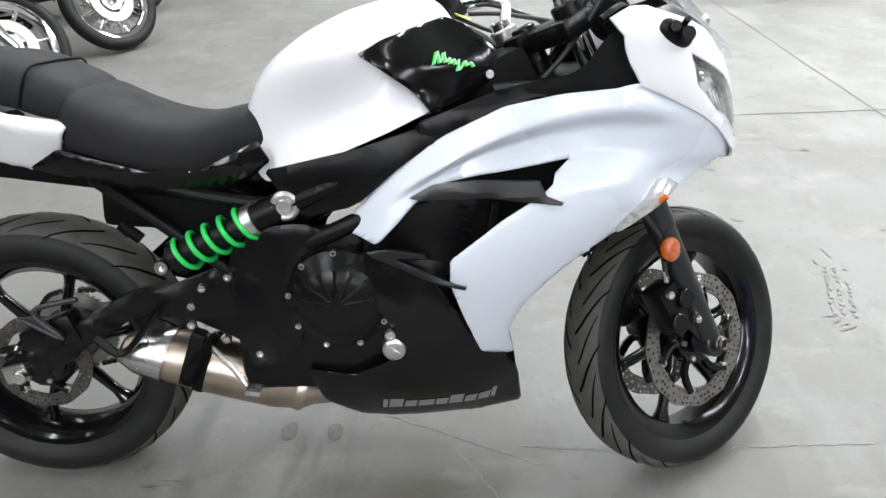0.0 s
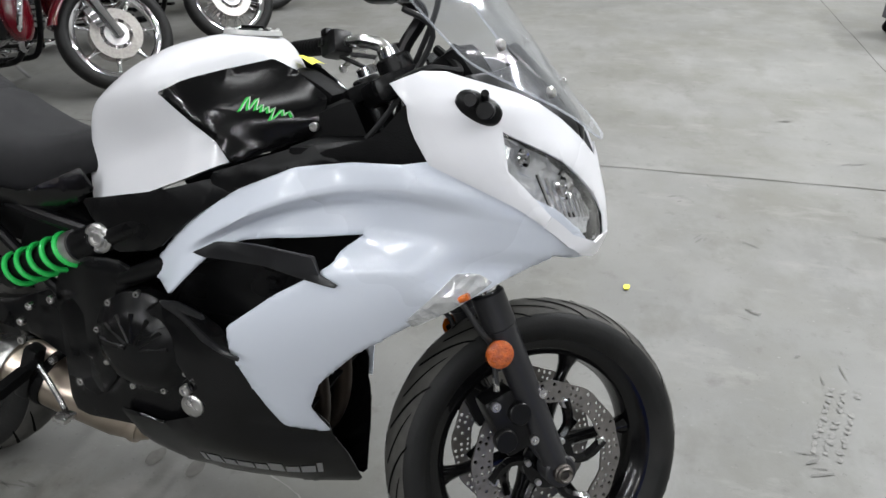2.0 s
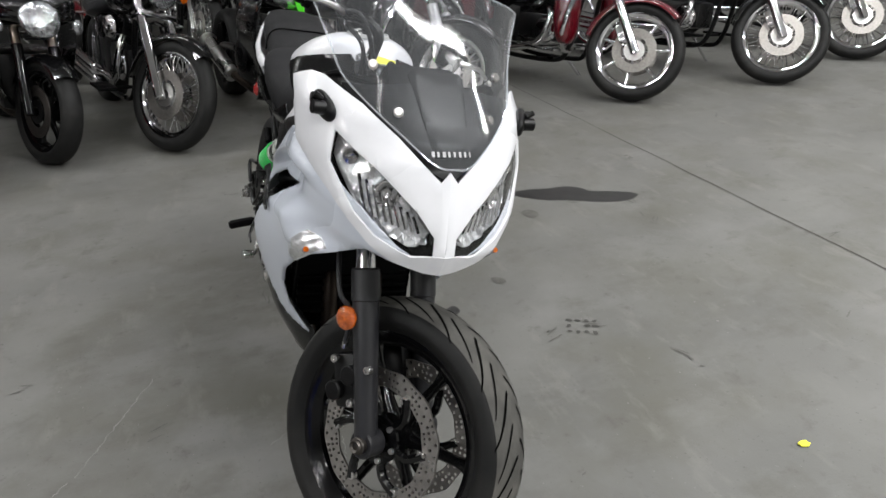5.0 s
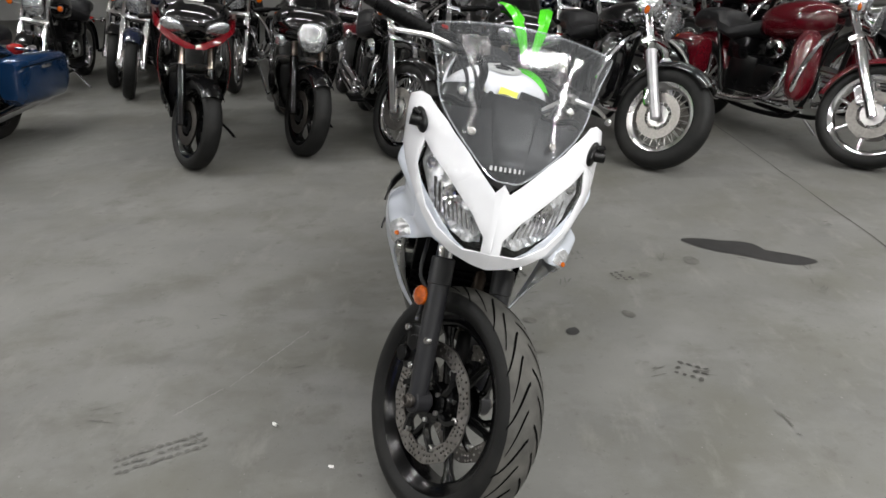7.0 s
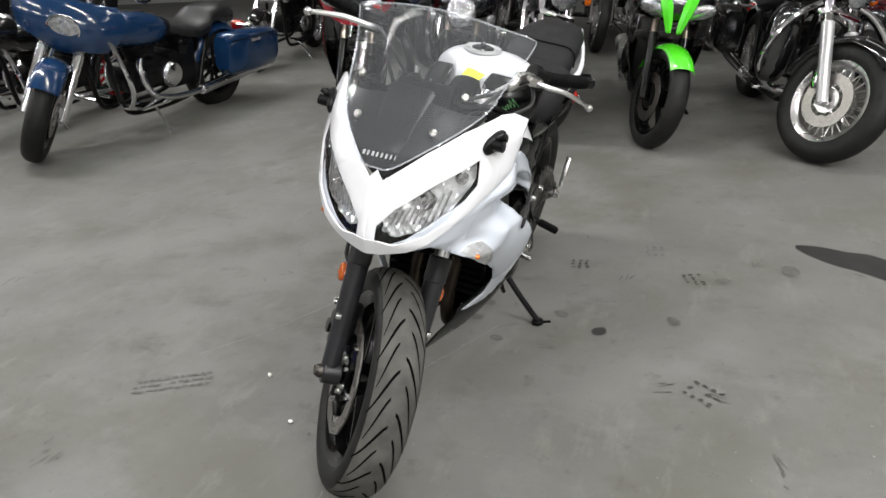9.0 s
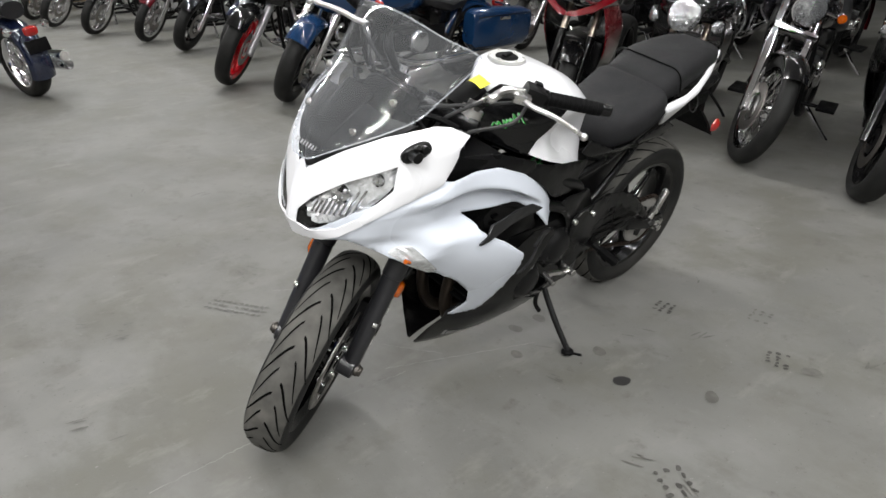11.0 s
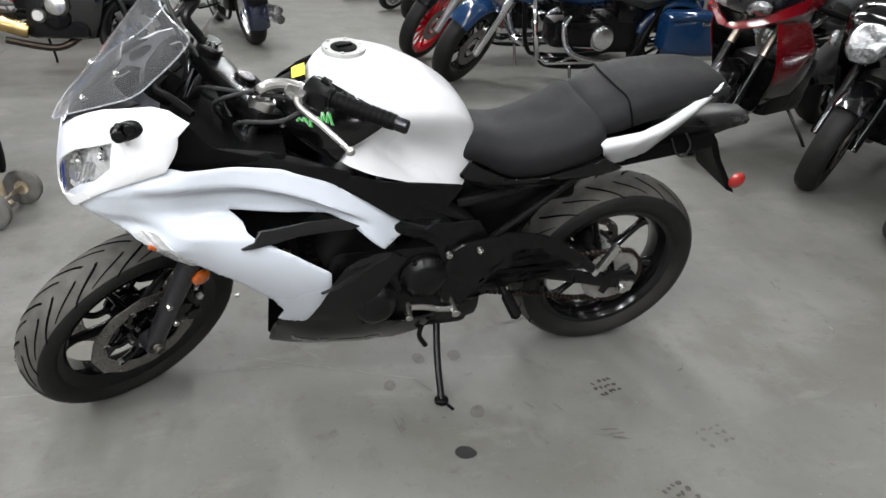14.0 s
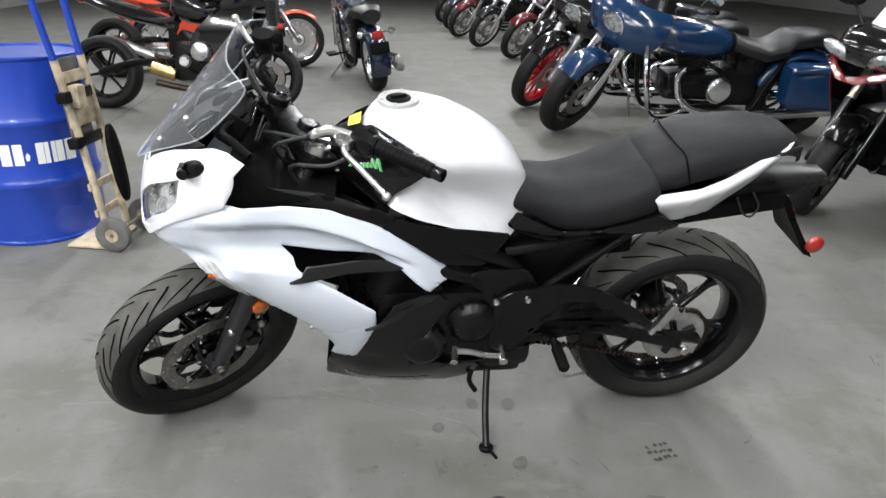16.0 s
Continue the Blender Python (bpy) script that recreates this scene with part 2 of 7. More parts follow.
def tube(bm, pts, r, n=10, smooth=5, r2=None, loop=False, flat=1.0):
    """A round bar along a smooth line; r2: its radius at the end; flat squashes it."""
    p = spline(pts, smooth, loop) if smooth > 1 and len(pts) > 2 else [Vector(q) for q in pts]
    rings, k = [], len(p)
    up = None
    for i, q in enumerate(p):
        d = (p[(i + 1) % k] - p[i - 1]) if loop else p[min(i + 1, k - 1)] - p[max(i - 1, 0)]
        d.normalize()
        if up is None:
            up = d.orthogonal().normalized()
        up = (up - d * up.dot(d)).normalized()
        side = d.cross(up)
        rad = r if r2 is None else r + (r2 - r) * i / (k - 1)
        rings.append([q + (up * math.cos(a) * flat + side * math.sin(a)) * rad for a in (2 * math.pi * j / n for j in range(n))])
    return skin(bm, rings, loop=loop)


def rod(bm, a, b, r, n=14, r2=None):
    a, b = Vector(a), Vector(b)
    d = (b - a).normalized()
    u = d.orthogonal().normalized()
    v = d.cross(u)
    e = min(r, r2 or r) * 0.12
    rings = []
    for p, rad in ((a, r - e), (a + d * e, r), (b - d * e, r2 or r), (b, (r2 or r) - e)):
        rings.append([p + (u * math.cos(t) + v * math.sin(t)) * rad for t in (2 * math.pi * j / n for j in range(n))])
    return skin(bm, rings)


def lathe(bm, prof, n=48, c=(0, 0, 0), axis=(0, 1, 0), full=True):
    """Turns a profile of (radius, height along the axis) round the axis. full: the profile is closed in itself."""
    c, ax = Vector(c), Vector(axis).normalized()
    u = ax.orthogonal().normalized()
    v = ax.cross(u)
    rings = []
    for j in range(n):
        t = 2 * math.pi * j / n
        rad = u * math.cos(t) + v * math.sin(t)
        rings.append([c + rad * r + ax * h for r, h in prof])
    return skin(bm, rings, closed=full, caps=False, loop=True)


def box(bm, c, s, rot=(0, 0, 0), bev=0.0, taper=1.0):
    """A block with rounded edges; taper narrows its top."""
    t = bmesh.new()
    bmesh.ops.create_cube(t, size=1)
    for v in t.verts:
        k = taper if v.co.z > 0 else 1
        v.co = Vector((v.co.x * s[0] * k, v.co.y * s[1] * k, v.co.z * s[2]))
    if bev:
        bmesh.ops.bevel(t, geom=list(t.edges), offset=bev, segments=2, profile=0.6, affect="EDGES")
    m = pose(*c, *rot)
    join(bm, t, m)
    return bm


def join(bm, t, m=None):
    at = {v: bm.verts.new(m @ v.co if m else v.co) for v in t.verts}
    for f in t.faces:
        bm.faces.new([at[v] for v in f.verts])
    t.free()


def soft_corners(poly, k=0.16):
    out = []
    n = len(poly)
    for i in range(n):
        a, b = Vector(poly[i]), Vector(poly[(i + 1) % n])
        out += [a.lerp(b, k), a.lerp(b, 1 - k)]
    return out


def plate(bm, poly, surf, step=0.02, thick=0.004, edge=0.0025, side=1, corners=0.14):
    """A moulded sheet: the outline poly in (u, v), laid on surf(u, v) -> place, cut to a fine mesh and given thickness. side -1 mirrors it."""
    pts = soft_corners(poly, corners) if corners else [Vector(p) for p in poly]
    t = bmesh.new()
    t.faces.new([t.verts.new((p[0], p[1], 0)) for p in pts])
    bmesh.ops.triangulate(t, faces=t.faces)
    for k in (0, 1):
        lo, hi = min(p[k] for p in pts), max(p[k] for p in pts)
        st = step if isinstance(step, (int, float)) else step[k]
        for i in range(math.ceil((lo + 1e-4) / st), math.floor((hi - 1e-4) / st) + 1):
            co = [0, 0, 0]
            co[k] = i * st
            no = [0, 0, 0]
            no[k] = 1
            bmesh.ops.bisect_plane(t, geom=t.verts[:] + t.edges[:] + t.faces[:], plane_co=co, plane_no=no, dist=1e-5)
    bmesh.ops.remove_doubles(t, verts=t.verts, dist=1e-5)
    rim = {v for e in t.edges if len(e.link_faces) == 1 for v in e.verts}
    sgn = Vector((1, side, 1))
    h = 0.003
    top, low = {}, {}
    for v in t.verts:
        p = Vector(surf(v.co.x, v.co.y))
        nrm = (Vector(surf(v.co.x + h, v.co.y)) - Vector(surf(v.co.x - h, v.co.y))).cross(Vector(surf(v.co.x, v.co.y + h)) - Vector(surf(v.co.x, v.co.y - h)))
        nrm.normalize()
        out = nrm.y * (1 if p.y >= 0 else -1)
        if (out if abs(out) > 0.3 else nrm.dot(Vector((0.6, p.y, 0.2)))) < 0:
            nrm = -nrm
        q = p - nrm * (edge if v in rim else 0)
        top[v], low[v] = bm.verts.new(q * sgn), bm.verts.new((p - nrm * thick) * sgn)
    for f in t.faces:
        a = [top[v] for v in f.verts]
        bm.faces.new(a), bm.faces.new([low[v] for v in reversed(f.verts)])
    for e in t.edges:
        if len(e.link_faces) == 1:
            a, b = e.verts
            bm.faces.new((top[a], top[b], low[b], low[a]))
    t.free()
    return bm


def egg(bm, c, s, rot=(0, 0, 0), power=1.0, n=20, m=12):
    """A rounded solid; power below 1 squares it off."""
    mt = pose(*c, *rot)

    def f(v):
        return math.copysign(abs(v) ** power, v)
    rings = []
    for i in range(1, m):
        a = -math.pi / 2 + math.pi * i / m
        rings.append([mt @ Vector((s[0] / 2 * f(math.cos(a)) * f(math.cos(t)), s[1] / 2 * f(math.cos(a)) * f(math.sin(t)), s[2] / 2 * f(math.sin(a)))) for t in (2 * math.pi * j / n for j in range(n))])
    return skin(bm, rings)


def field(pts):
    """A smooth sheet y(x, z) through points (x, z, y): a thin plate spline."""
    p = np.array(pts, float)
    n = len(p)
    d = np.linalg.norm(p[:, None, :2] - p[None, :, :2], axis=2)
    k = np.where(d > 0, d**2 * np.log(d + 1e-12), 0) + np.eye(n) * 2e-4
    a = np.zeros((n + 3, n + 3))
    a[:n, :n], a[:n, n], a[:n, n + 1 : n + 3] = k, 1, p[:, :2]
    a[n:, :n] = a[:n, n:].T
    w = np.linalg.solve(a, np.r_[p[:, 2], 0, 0, 0])

    def f(x, z):
        r = np.hypot(p[:, 0] - x, p[:, 1] - z)
        return float((w[:n] * np.where(r > 0, r**2 * np.log(r + 1e-12), 0)).sum() + w[n] + w[n + 1] * x + w[n + 2] * z)

    return f


def ease(t):
    t = min(1.0, max(0.0, t))
    return t * t * (3 - 2 * t)


def curve(xs, ys):
    return lambda x: float(np.interp(x, xs, ys))


# ---- the hall ----
bm = bmesh.new()
skin(bm, [[(-13, -24, 0), (-13, 10, 0)], [(9, -24, 0), (9, 10, 0)]], closed=False)
tagged(part("floor", bm, M_FLOOR, smooth=False), "worn grey polished concrete floor with stains", "floor", kind="structure")
for nm, c, s in (("wall_north", (-2, 10.1, 2.5), (22.4, 0.2, 5)), ("wall_south", (-2, -24.1, 2.5), (22.4, 0.2, 5)), ("wall_west", (-13.1, -7, 2.5), (0.2, 34, 5)), ("wall_east", (9.1, -7, 2.5), (0.2, 34, 5))):
    tagged(part(nm, box(bmesh.new(), c, s), M_WALL, smooth=False), "plain grey painted warehouse wall", "wall", kind="structure")
tagged(part("ceiling", box(bmesh.new(), (-2, -7, 5.1), (22.4, 34.4, 0.2)), M_CEIL, smooth=False), "pale painted warehouse ceiling", "ceiling", kind="structure")

# strip lights under the ceiling
first_lamp = None
for x, y in LAMPS:
    if first_lamp is None:
        first_lamp = thing("ceiling_light", "white twin-tube strip light under the ceiling", "ceiling light", pose(x, y, 4.55), "ceiling strip lights")
        part("housing", box(bmesh.new(), (0, 0, 0.06), (0.22, 2.5, 0.06), bev=0.01), M_WALL, first_lamp)
        for s in (-0.9, 0.9):
            part("hanger", rod(bmesh.new(), (0, s, 0.08), (0, s, 0.455), 0.006, 6), M_WALL, first_lamp)
        for s in (-0.06, 0.06):
            part("tube", rod(bmesh.new(), (s, -1.2, 0.0), (s, 1.2, 0.0), 0.018, 10), M_TUBE, first_lamp)
    else:
        copy_thing(first_lamp, pose(x, y, 4.55))
    li = bpy.data.lights.new("strip_light", "AREA")
    li.shape, li.size, li.size_y, li.energy, li.color = "RECTANGLE", 0.08, 2.4, LAMP_W * ROW_POWER[y][LAMP_X.index(x)], (0.95, 0.975, 1.0)
    new("strip_light", li).matrix_basis = pose(x, y, 4.515)


def flat_patch(name, pts, z, material, label, category="stain"):
    bm = bmesh.new()
    top = [bm.verts.new((x, y, z)) for x, y in pts]
    bm.faces.new(top)
    bmesh.ops.triangulate(bm, faces=bm.faces)
    ob = part(name, bm, material, smooth=False)
    return tagged(ob, label, category, kind="structure")


def wobbly(cx, cy, rx, ry, turn=0.0, n=28, rough=0.12, seed=0):
    rng = random.Random(seed)
    amp = [(rng.uniform(0, 6.3), rng.uniform(0.3, 1) / (k + 1)) for k in range(6)]
    out = []
    for i in range(n):
        a = 2 * math.pi * i / n
        r = 1 + rough * sum(w * math.sin((k + 2) * a + ph) for k, (ph, w) in enumerate(amp))
        x, y = rx * r * math.cos(a), ry * r * math.sin(a)
        out.append((cx + x * math.cos(turn) - y * math.sin(turn), cy + x * math.sin(turn) + y * math.cos(turn)))
    return out


def jagged(a, b, w, n, seed, sway=0.01):
    """A thin uneven strip from a to b."""
    rng = random.Random(seed)
    a, b = Vector(a), Vector(b)
    d = (b - a).normalized()
    s = Vector((-d.y, d.x))
    mid = [a.lerp(b, i / n) + s * rng.uniform(-sway, sway) for i in range(n + 1)]
    wd = [w * rng.uniform(0.5, 1.2) for _ in mid]
    return [tuple(p + s * k) for p, k in zip(mid, wd)] + [tuple(p - s * k) for p, k in zip(mid[::-1], wd[::-1])]


flat_patch("floor_joint", jagged((-12, 2.10), (8.9, 2.095), 0.0035, 120, 3, 0.004), 0.002, M_JOINT, "dark dirt-filled saw joint in the concrete floor", "joint")
flat_patch("floor_joint", jagged((3.05, -20), (3.0, 9.5), 0.003, 120, 4, 0.004), 0.002, M_JOINT, "dark dirt-filled saw joint in the concrete floor", "joint")
for n, (a, b, wd) in enumerate((((1.90, -0.025), (1.56, -0.028), 0.0022), ((0.90, 0.0), (1.02, -0.19), 0.002), ((1.30, -0.03), (1.06, 0.0), 0.0016), ((1.10, -0.06), (0.62, 0.17), 0.0018), ((1.10, -0.815), (0.95, -0.70), 0.0022), ((0.94, -0.682), (0.57, -0.485), 0.0026))):
    flat_patch("floor_scratch", jagged(a, b, wd, 30, 5 + n, 0.0035), 0.0015, M_SCRATCH, "pale scratch across the concrete floor", "scratch")


# ---- wheels and common motorcycle parts ----
def tyre_profile(R, w, rim, n=20):
    """A round-shouldered section: (radius, height) pairs."""
    hw = w / 2
    out = [(rim, -hw * 0.72), (rim + 0.012, -hw * 0.86), (rim + (R - rim) * 0.32, -hw * 0.99)]
    r0 = rim + (R - rim) * 0.42
    for i in range(n + 1):
        a = math.radians(-90 + 180 * i / n)
        out.append((r0 + (R - r0) * math.cos(a) ** 0.82, hw * math.sin(a)))
    out += [(rim + (R - rim) * 0.32, hw * 0.99), (rim + 0.012, hw * 0.86), (rim, hw * 0.72)]
    return out


def crown(R, w, rim, y):
    hw = w / 2
    r0 = rim + (R - rim) * 0.42
    s = max(-1, min(1, y / hw))
    return r0 + (R - r0) * math.sqrt(max(0, 1 - s * s)) ** 0.82


def tread(R, w, rim, count, reach, sweep, width, sign=1, near=0.08):
    """Curved sipes on both shoulders, a hair proud of the rubber."""
    bm = bmesh.new()
    for side in (-1, 1):
        for k in range(count):
            a0 = 2 * math.pi * (k + (0.5 if side > 0 else 0)) / count
            long = reach if k % 2 == 0 else reach * 0.88
            start = near if k % 2 == 0 else near + 0.14
            rows = []
            for i in range(9):
                s = i / 8
                y = side * w / 2 * (start + (long - start) * s)
                a = a0 + sign * sweep * s ** 1.35
                half = width * (0.35 + 0.65 * math.sin(math.pi * min(1, s * 0.85 + 0.12))) / 2 / R
                r = crown(R, w, rim, y) + 0.0019
                rows.append([(r * math.cos(a + q), y, r * math.sin(a + q)) for q in (-half, half)])
            skin(bm, rows, closed=False)
    return bm


def wheel(parent, name, c, R, w, rim, material, spokes, tyre_label, m=None, style="cast", sign=1, groove=True, cut=(0.27, 0.0115), rim_label="", hub=0.045, tyre_mat=None):
    """A wheel about the y axis: rim with hub and spokes; the tyre is a part of it."""
    hw = w * 0.40
    bm = bmesh.new()
    lathe(bm, [(rim + 0.012, -hw), (rim + 0.014, -hw + 0.006), (rim - 0.004, -hw + 0.012), (rim - 0.016, -hw * 0.55), (rim - 0.020, 0), (rim - 0.016, hw * 0.55), (rim - 0.004, hw - 0.012), (rim + 0.014, hw - 0.006), (rim + 0.012, hw),
               (rim - 0.008, hw - 0.004), (rim - 0.026, hw * 0.6), (rim - 0.032, 0), (rim - 0.026, -hw * 0.6), (rim - 0.008, -hw + 0.004)], 64)
    lathe(bm, [(0.012, -hw * 0.9), (hub, -hw * 0.9), (hub + 0.006, -hw * 0.6), (hub - 0.006, 0), (hub + 0.006, hw * 0.6), (hub, hw * 0.9), (0.012, hw * 0.9)], 32)
    base = Matrix.Translation(c)
    ob = part(name, bm, material, parent, rim_label, (m @ base) if m else base)
    if style == "wire":
        bm = bmesh.new()
        for k in range(spokes):
            a = 2 * math.pi * k / spokes + 0.2
            sk = 0.35 if k % 2 else -0.35
            d, e = Vector((math.cos(a), 0, math.sin(a))), Vector((math.cos(a + sk), 0, math.sin(a + sk)))
            rod(bm, d * hub * 0.9 + Vector((0, hw * 0.7 * (1 if k % 4 < 2 else -1), 0)), e * (rim - 0.024), 0.0036, 6)
        tagged(part("wire_spokes", bm, material, ob), kind="stuff")
    else:
        d, t = Vector((1, 0, 0)), Vector((0, 0, 1))
        table = ((hub * 0.8, 0.012, 0.016), (rim * 0.45, 0.020, 0.012), (rim * 0.75, 0.011, 0.010), (rim - 0.02, 0.016, 0.012)) if style == "blade" else ((hub * 0.7, 0.021, 0.022), (hub + 0.03, 0.013, 0.017), (rim * 0.72, 0.011, 0.013), (rim - 0.045, 0.014, 0.016), (rim - 0.018, 0.026, 0.026))
        rows = [[d * s + t * wd * math.cos(2 * math.pi * j / 10) + Vector((0, dp * math.sin(2 * math.pi * j / 10), 0)) for j in range(10)] for s, wd, dp in table]
        one = part("spoke", skin(bmesh.new(), rows), material, ob, "", pose(0, 0, 0, 0, -math.degrees(0.2), 0))
        for k in range(1, spokes):
            o = new("spoke", one.data)
            o.parent = ob
            o.matrix_basis = pose(0, 0, 0, 0, -math.degrees(0.2 + 2 * math.pi * k / spokes), 0)
    ty = part("tyre", lathe(bmesh.new(), tyre_profile(R, w, rim), 96), tyre_mat or M_RUBBER, ob, tyre_label)
    if groove:
        band_y = [w / 2 * (-0.86 + 1.72 * i / 16) for i in range(17)]
        part("tread_band", lathe(bmesh.new(), [(crown(R, w, rim, v) + 0.0007, v) for v in band_y] + [(crown(R, w, rim, v) - 0.004, v) for v in band_y[::-1]], 96), M_TREAD, ob, "dusty worn tread")
        tagged(part("tread_groove", tread(R, w, rim, groove, 0.92, cut[0], cut[1], sign), M_GROOVE, ob), kind="stuff")
    return ob


def disc(parent, y, r_out, r_in, petals=12, arms=6, carrier=M_BLACK, label="drilled petal brake disc", side=-1, bolts=True, steel=M_DISC):
    """A drilled petal brake disc with its carrier and rivets."""
    t = bmesh.new()
    n, rows = 72, 3
    grid = []
    for j in range(n):
        a = 2 * math.pi * j / n
        ro = r_out * (1 + 0.013 * math.cos(petals * a))
        ri = r_in * (1 - 0.014 * math.cos(petals * a))
        grid.append([t.verts.new(((ri + (ro - ri) * k / rows) * math.cos(a), 0, (ri + (ro - ri) * k / rows) * math.sin(a))) for k in range(rows + 1)])
    for j in range(n):
        for k in range(rows):
            c = [grid[j][k], grid[j][k + 1], grid[(j + 1) % n][k + 1], grid[(j + 1) % n][k]]
            if (j + 2 * k) % 3 == 0 or (j + k) % 2 == 1:
                mid = sum((v.co for v in c), Vector()) / 4
                rad = 0.30 * min((c[0].co - c[1].co).length, (c[1].co - c[2].co).length)
                ref = (c[0].co - mid)
                a0 = math.atan2(ref.z, ref.x)
                oc = [t.verts.new(mid + Vector((math.cos(a0 - s * math.pi / 4 + math.pi / 8), 0, math.sin(a0 - s * math.pi / 4 + math.pi / 8))) * rad) for s in range(8)]
                turn = 1 if ((c[1].co - c[0].co).cross(c[2].co - c[1].co)).y > 0 else -1
                if turn < 0:
                    oc = [t.verts.new(v.co) for v in ([oc[1]] + [oc[0]] + oc[:1:-1])]
                for s in range(4):
                    t.faces.new((c[s], oc[2 * s], oc[(2 * s + 1) % 8]))
                    t.faces.new((c[s], oc[(2 * s + 1) % 8], oc[(2 * s + 2) % 8], c[(s + 1) % 4]))
            else:
                t.faces.new(c)
    loose = [v for v in t.verts if not v.link_faces]
    bmesh.ops.delete(t, geom=loose, context="VERTS")
    bmesh.ops.recalc_face_normals(t, faces=t.faces)
    bmesh.ops.solidify(t, geom=t.faces[:], thickness=0.0045)
    ob = part("brake_disc", t, steel, parent, label, pose(0, y, 0))
    part("disc_carrier", lathe(bmesh.new(), [(0.028, -0.004), (0.052, -0.004), (0.052, 0.004), (0.028, 0.004)], 32), carrier, parent, "", pose(0, y, 0))
    for k in range(arms):
        a = 2 * math.pi * k / arms
        d = Vector((math.cos(a), 0, math.sin(a)))
        e = Vector((math.cos(a + 0.28), 0, math.sin(a + 0.28)))
        part("carrier_arm", tube(bmesh.new(), [d * 0.035 + Vector((0, -side * 0.006, 0)), d * (r_in * 0.7) + Vector((0, -side * 0.004, 0)), e * (r_in + 0.006)], 0.010, 6, 3), carrier, parent, "", pose(0, y, 0))
    if bolts:
        for k in range(arms):
            a = 2 * math.pi * k / arms + 0.28
            part("disc_rivet", rod(bmesh.new(), (r_in * math.cos(a), 0.007 * side, r_in * math.sin(a)), (r_in * math.cos(a), -0.007 * side, r_in * math.sin(a)), 0.0085, 12), M_ALLOY, parent, "", pose(0, y, 0))
            a -= 0.28
            part("disc_bolt", rod(bmesh.new(), (0.044 * math.cos(a), 0.012 * side, 0.044 * math.sin(a)), (0.044 * math.cos(a), 0, 0.044 * math.sin(a)), 0.006, 10), M_ALLOY, parent, "", pose(0, y, 0))
    return ob


def bolt(bm, p, r=0.008, side=-1, depth=0.006):
    """A socket-head bolt that faces sideways."""
    x, y, z = p
    lathe(bm, [(0.0, side * depth * 0.3), (r * 0.5, side * depth * 0.3), (r * 0.55, side * depth), (r * 0.9, side * depth), (r, side * depth * 0.7), (r, -side * depth)], 14, p, (0, 1, 0), full=False)
    return bm


# ---- the white sport motorcycle ----
LEAN = -12.5
white_bike = thing("motorcycle", "white faired sport motorcycle with black trim leaning on its side stand", "motorcycle", pose(0, 0, 0, LEAN, 0, 0))
STEER = 33.7
AXLE_F = Vector((1.4145, 0.0, 0.283))
RAKE = Vector((-math.sin(radians(25)), 0, math.cos(radians(25))))
PIVOT = Vector((1.542, 0, 0))
TURN = Matrix.Translation(PIVOT) @ Matrix.Rotation(radians(STEER), 4, RAKE) @ Matrix.Translation(-PIVOT)


def both(name, make, material, label="", m=None, parent=None, sharp=0.62):
    """The same part on either side: make(side) gives its bmesh."""
    return [part(name, make(s), material, parent or white_bike, label, m, sharp=sharp) for s in (-1, 1)]


# wheels
fw = wheel(white_bike, "front_wheel", AXLE_F, 0.297, 0.122, 0.222, M_BLACK, 6, "worn black front tyre with curved grooves", TURN, groove=30, sign=-1, cut=(0.36, 0.0135))
for s in (-1, 1):
    disc(fw, s * 0.062, 0.150, 0.112, 12, 6, M_BLACK, "drilled petal front brake disc", s)
rw = wheel(white_bike, "rear_wheel", (0, 0, 0.312), 0.312, 0.160, 0.222, M_BLACK, 6, "worn black rear tyre with broad grooves", groove=24, sign=1, cut=(0.32, 0.013))
disc(rw, -0.085, 0.110, 0.080, 10, 5, M_BLACK, "small petal rear brake disc", -1, steel=M_DULL)
bm = bmesh.new()
rod(bm, (0, -0.080, 0), (0, 0.075, 0), 0.068)
part("hub_carrier", bm, M_ENGINE, rw)
bm = bmesh.new()
n_t = 46
skin(bm, [[((0.094 + 0.006 * (j % 2)) * math.cos(2 * math.pi * j / (2 * n_t)), y, (0.094 + 0.006 * (j % 2)) * math.sin(2 * math.pi * j / (2 * n_t))) for j in range(2 * n_t)] for y in (0.082, 0.088)])
lathe(bm, [(0.058, 0.0895), (0.088, 0.0895), (0.088, 0.081), (0.058, 0.081)], 40)
part("sprocket", bm, M_SPROCKET, rw, "steel rear sprocket")
bm = bmesh.new()
for k in range(5):
    a = 2 * math.pi * k / 5
    tube(bm, [(0.03 * math.cos(a), 0.092, 0.03 * math.sin(a)), (0.066 * math.cos(a), 0.092, 0.066 * math.sin(a))], 0.013, 8, 1, flat=0.5)
part("sprocket_carrier", bm, M_BLACK, rw)
bm = bmesh.new()
chain_line = [(0.50, 0.087, 0.395), (0.30, 0.087, 0.400), (0.0, 0.087, 0.412), (-0.075, 0.087, 0.38), (-0.1, 0.087, 0.312), (-0.075, 0.087, 0.245), (0, 0.087, 0.212), (0.25, 0.087, 0.268), (0.50, 0.087, 0.325), (0.535, 0.087, 0.36)]
pl = spline(chain_line, 9, True)
acc = 0.0
for a, b in zip(pl, pl[1:] + pl[:1]):
    steps = max(1, int((b - a).length / 0.0125))
    for i in range(steps):
        p = a.lerp(b, i / steps)
        d = (b - a)
        box(bm, p, (0.0105, 0.013, 0.011), (0, -math.degrees(math.atan2(d.z, d.x)), 0))
part("drive_chain", bm, M_CHAIN, white_bike, "rusty brown drive chain", smooth=False)

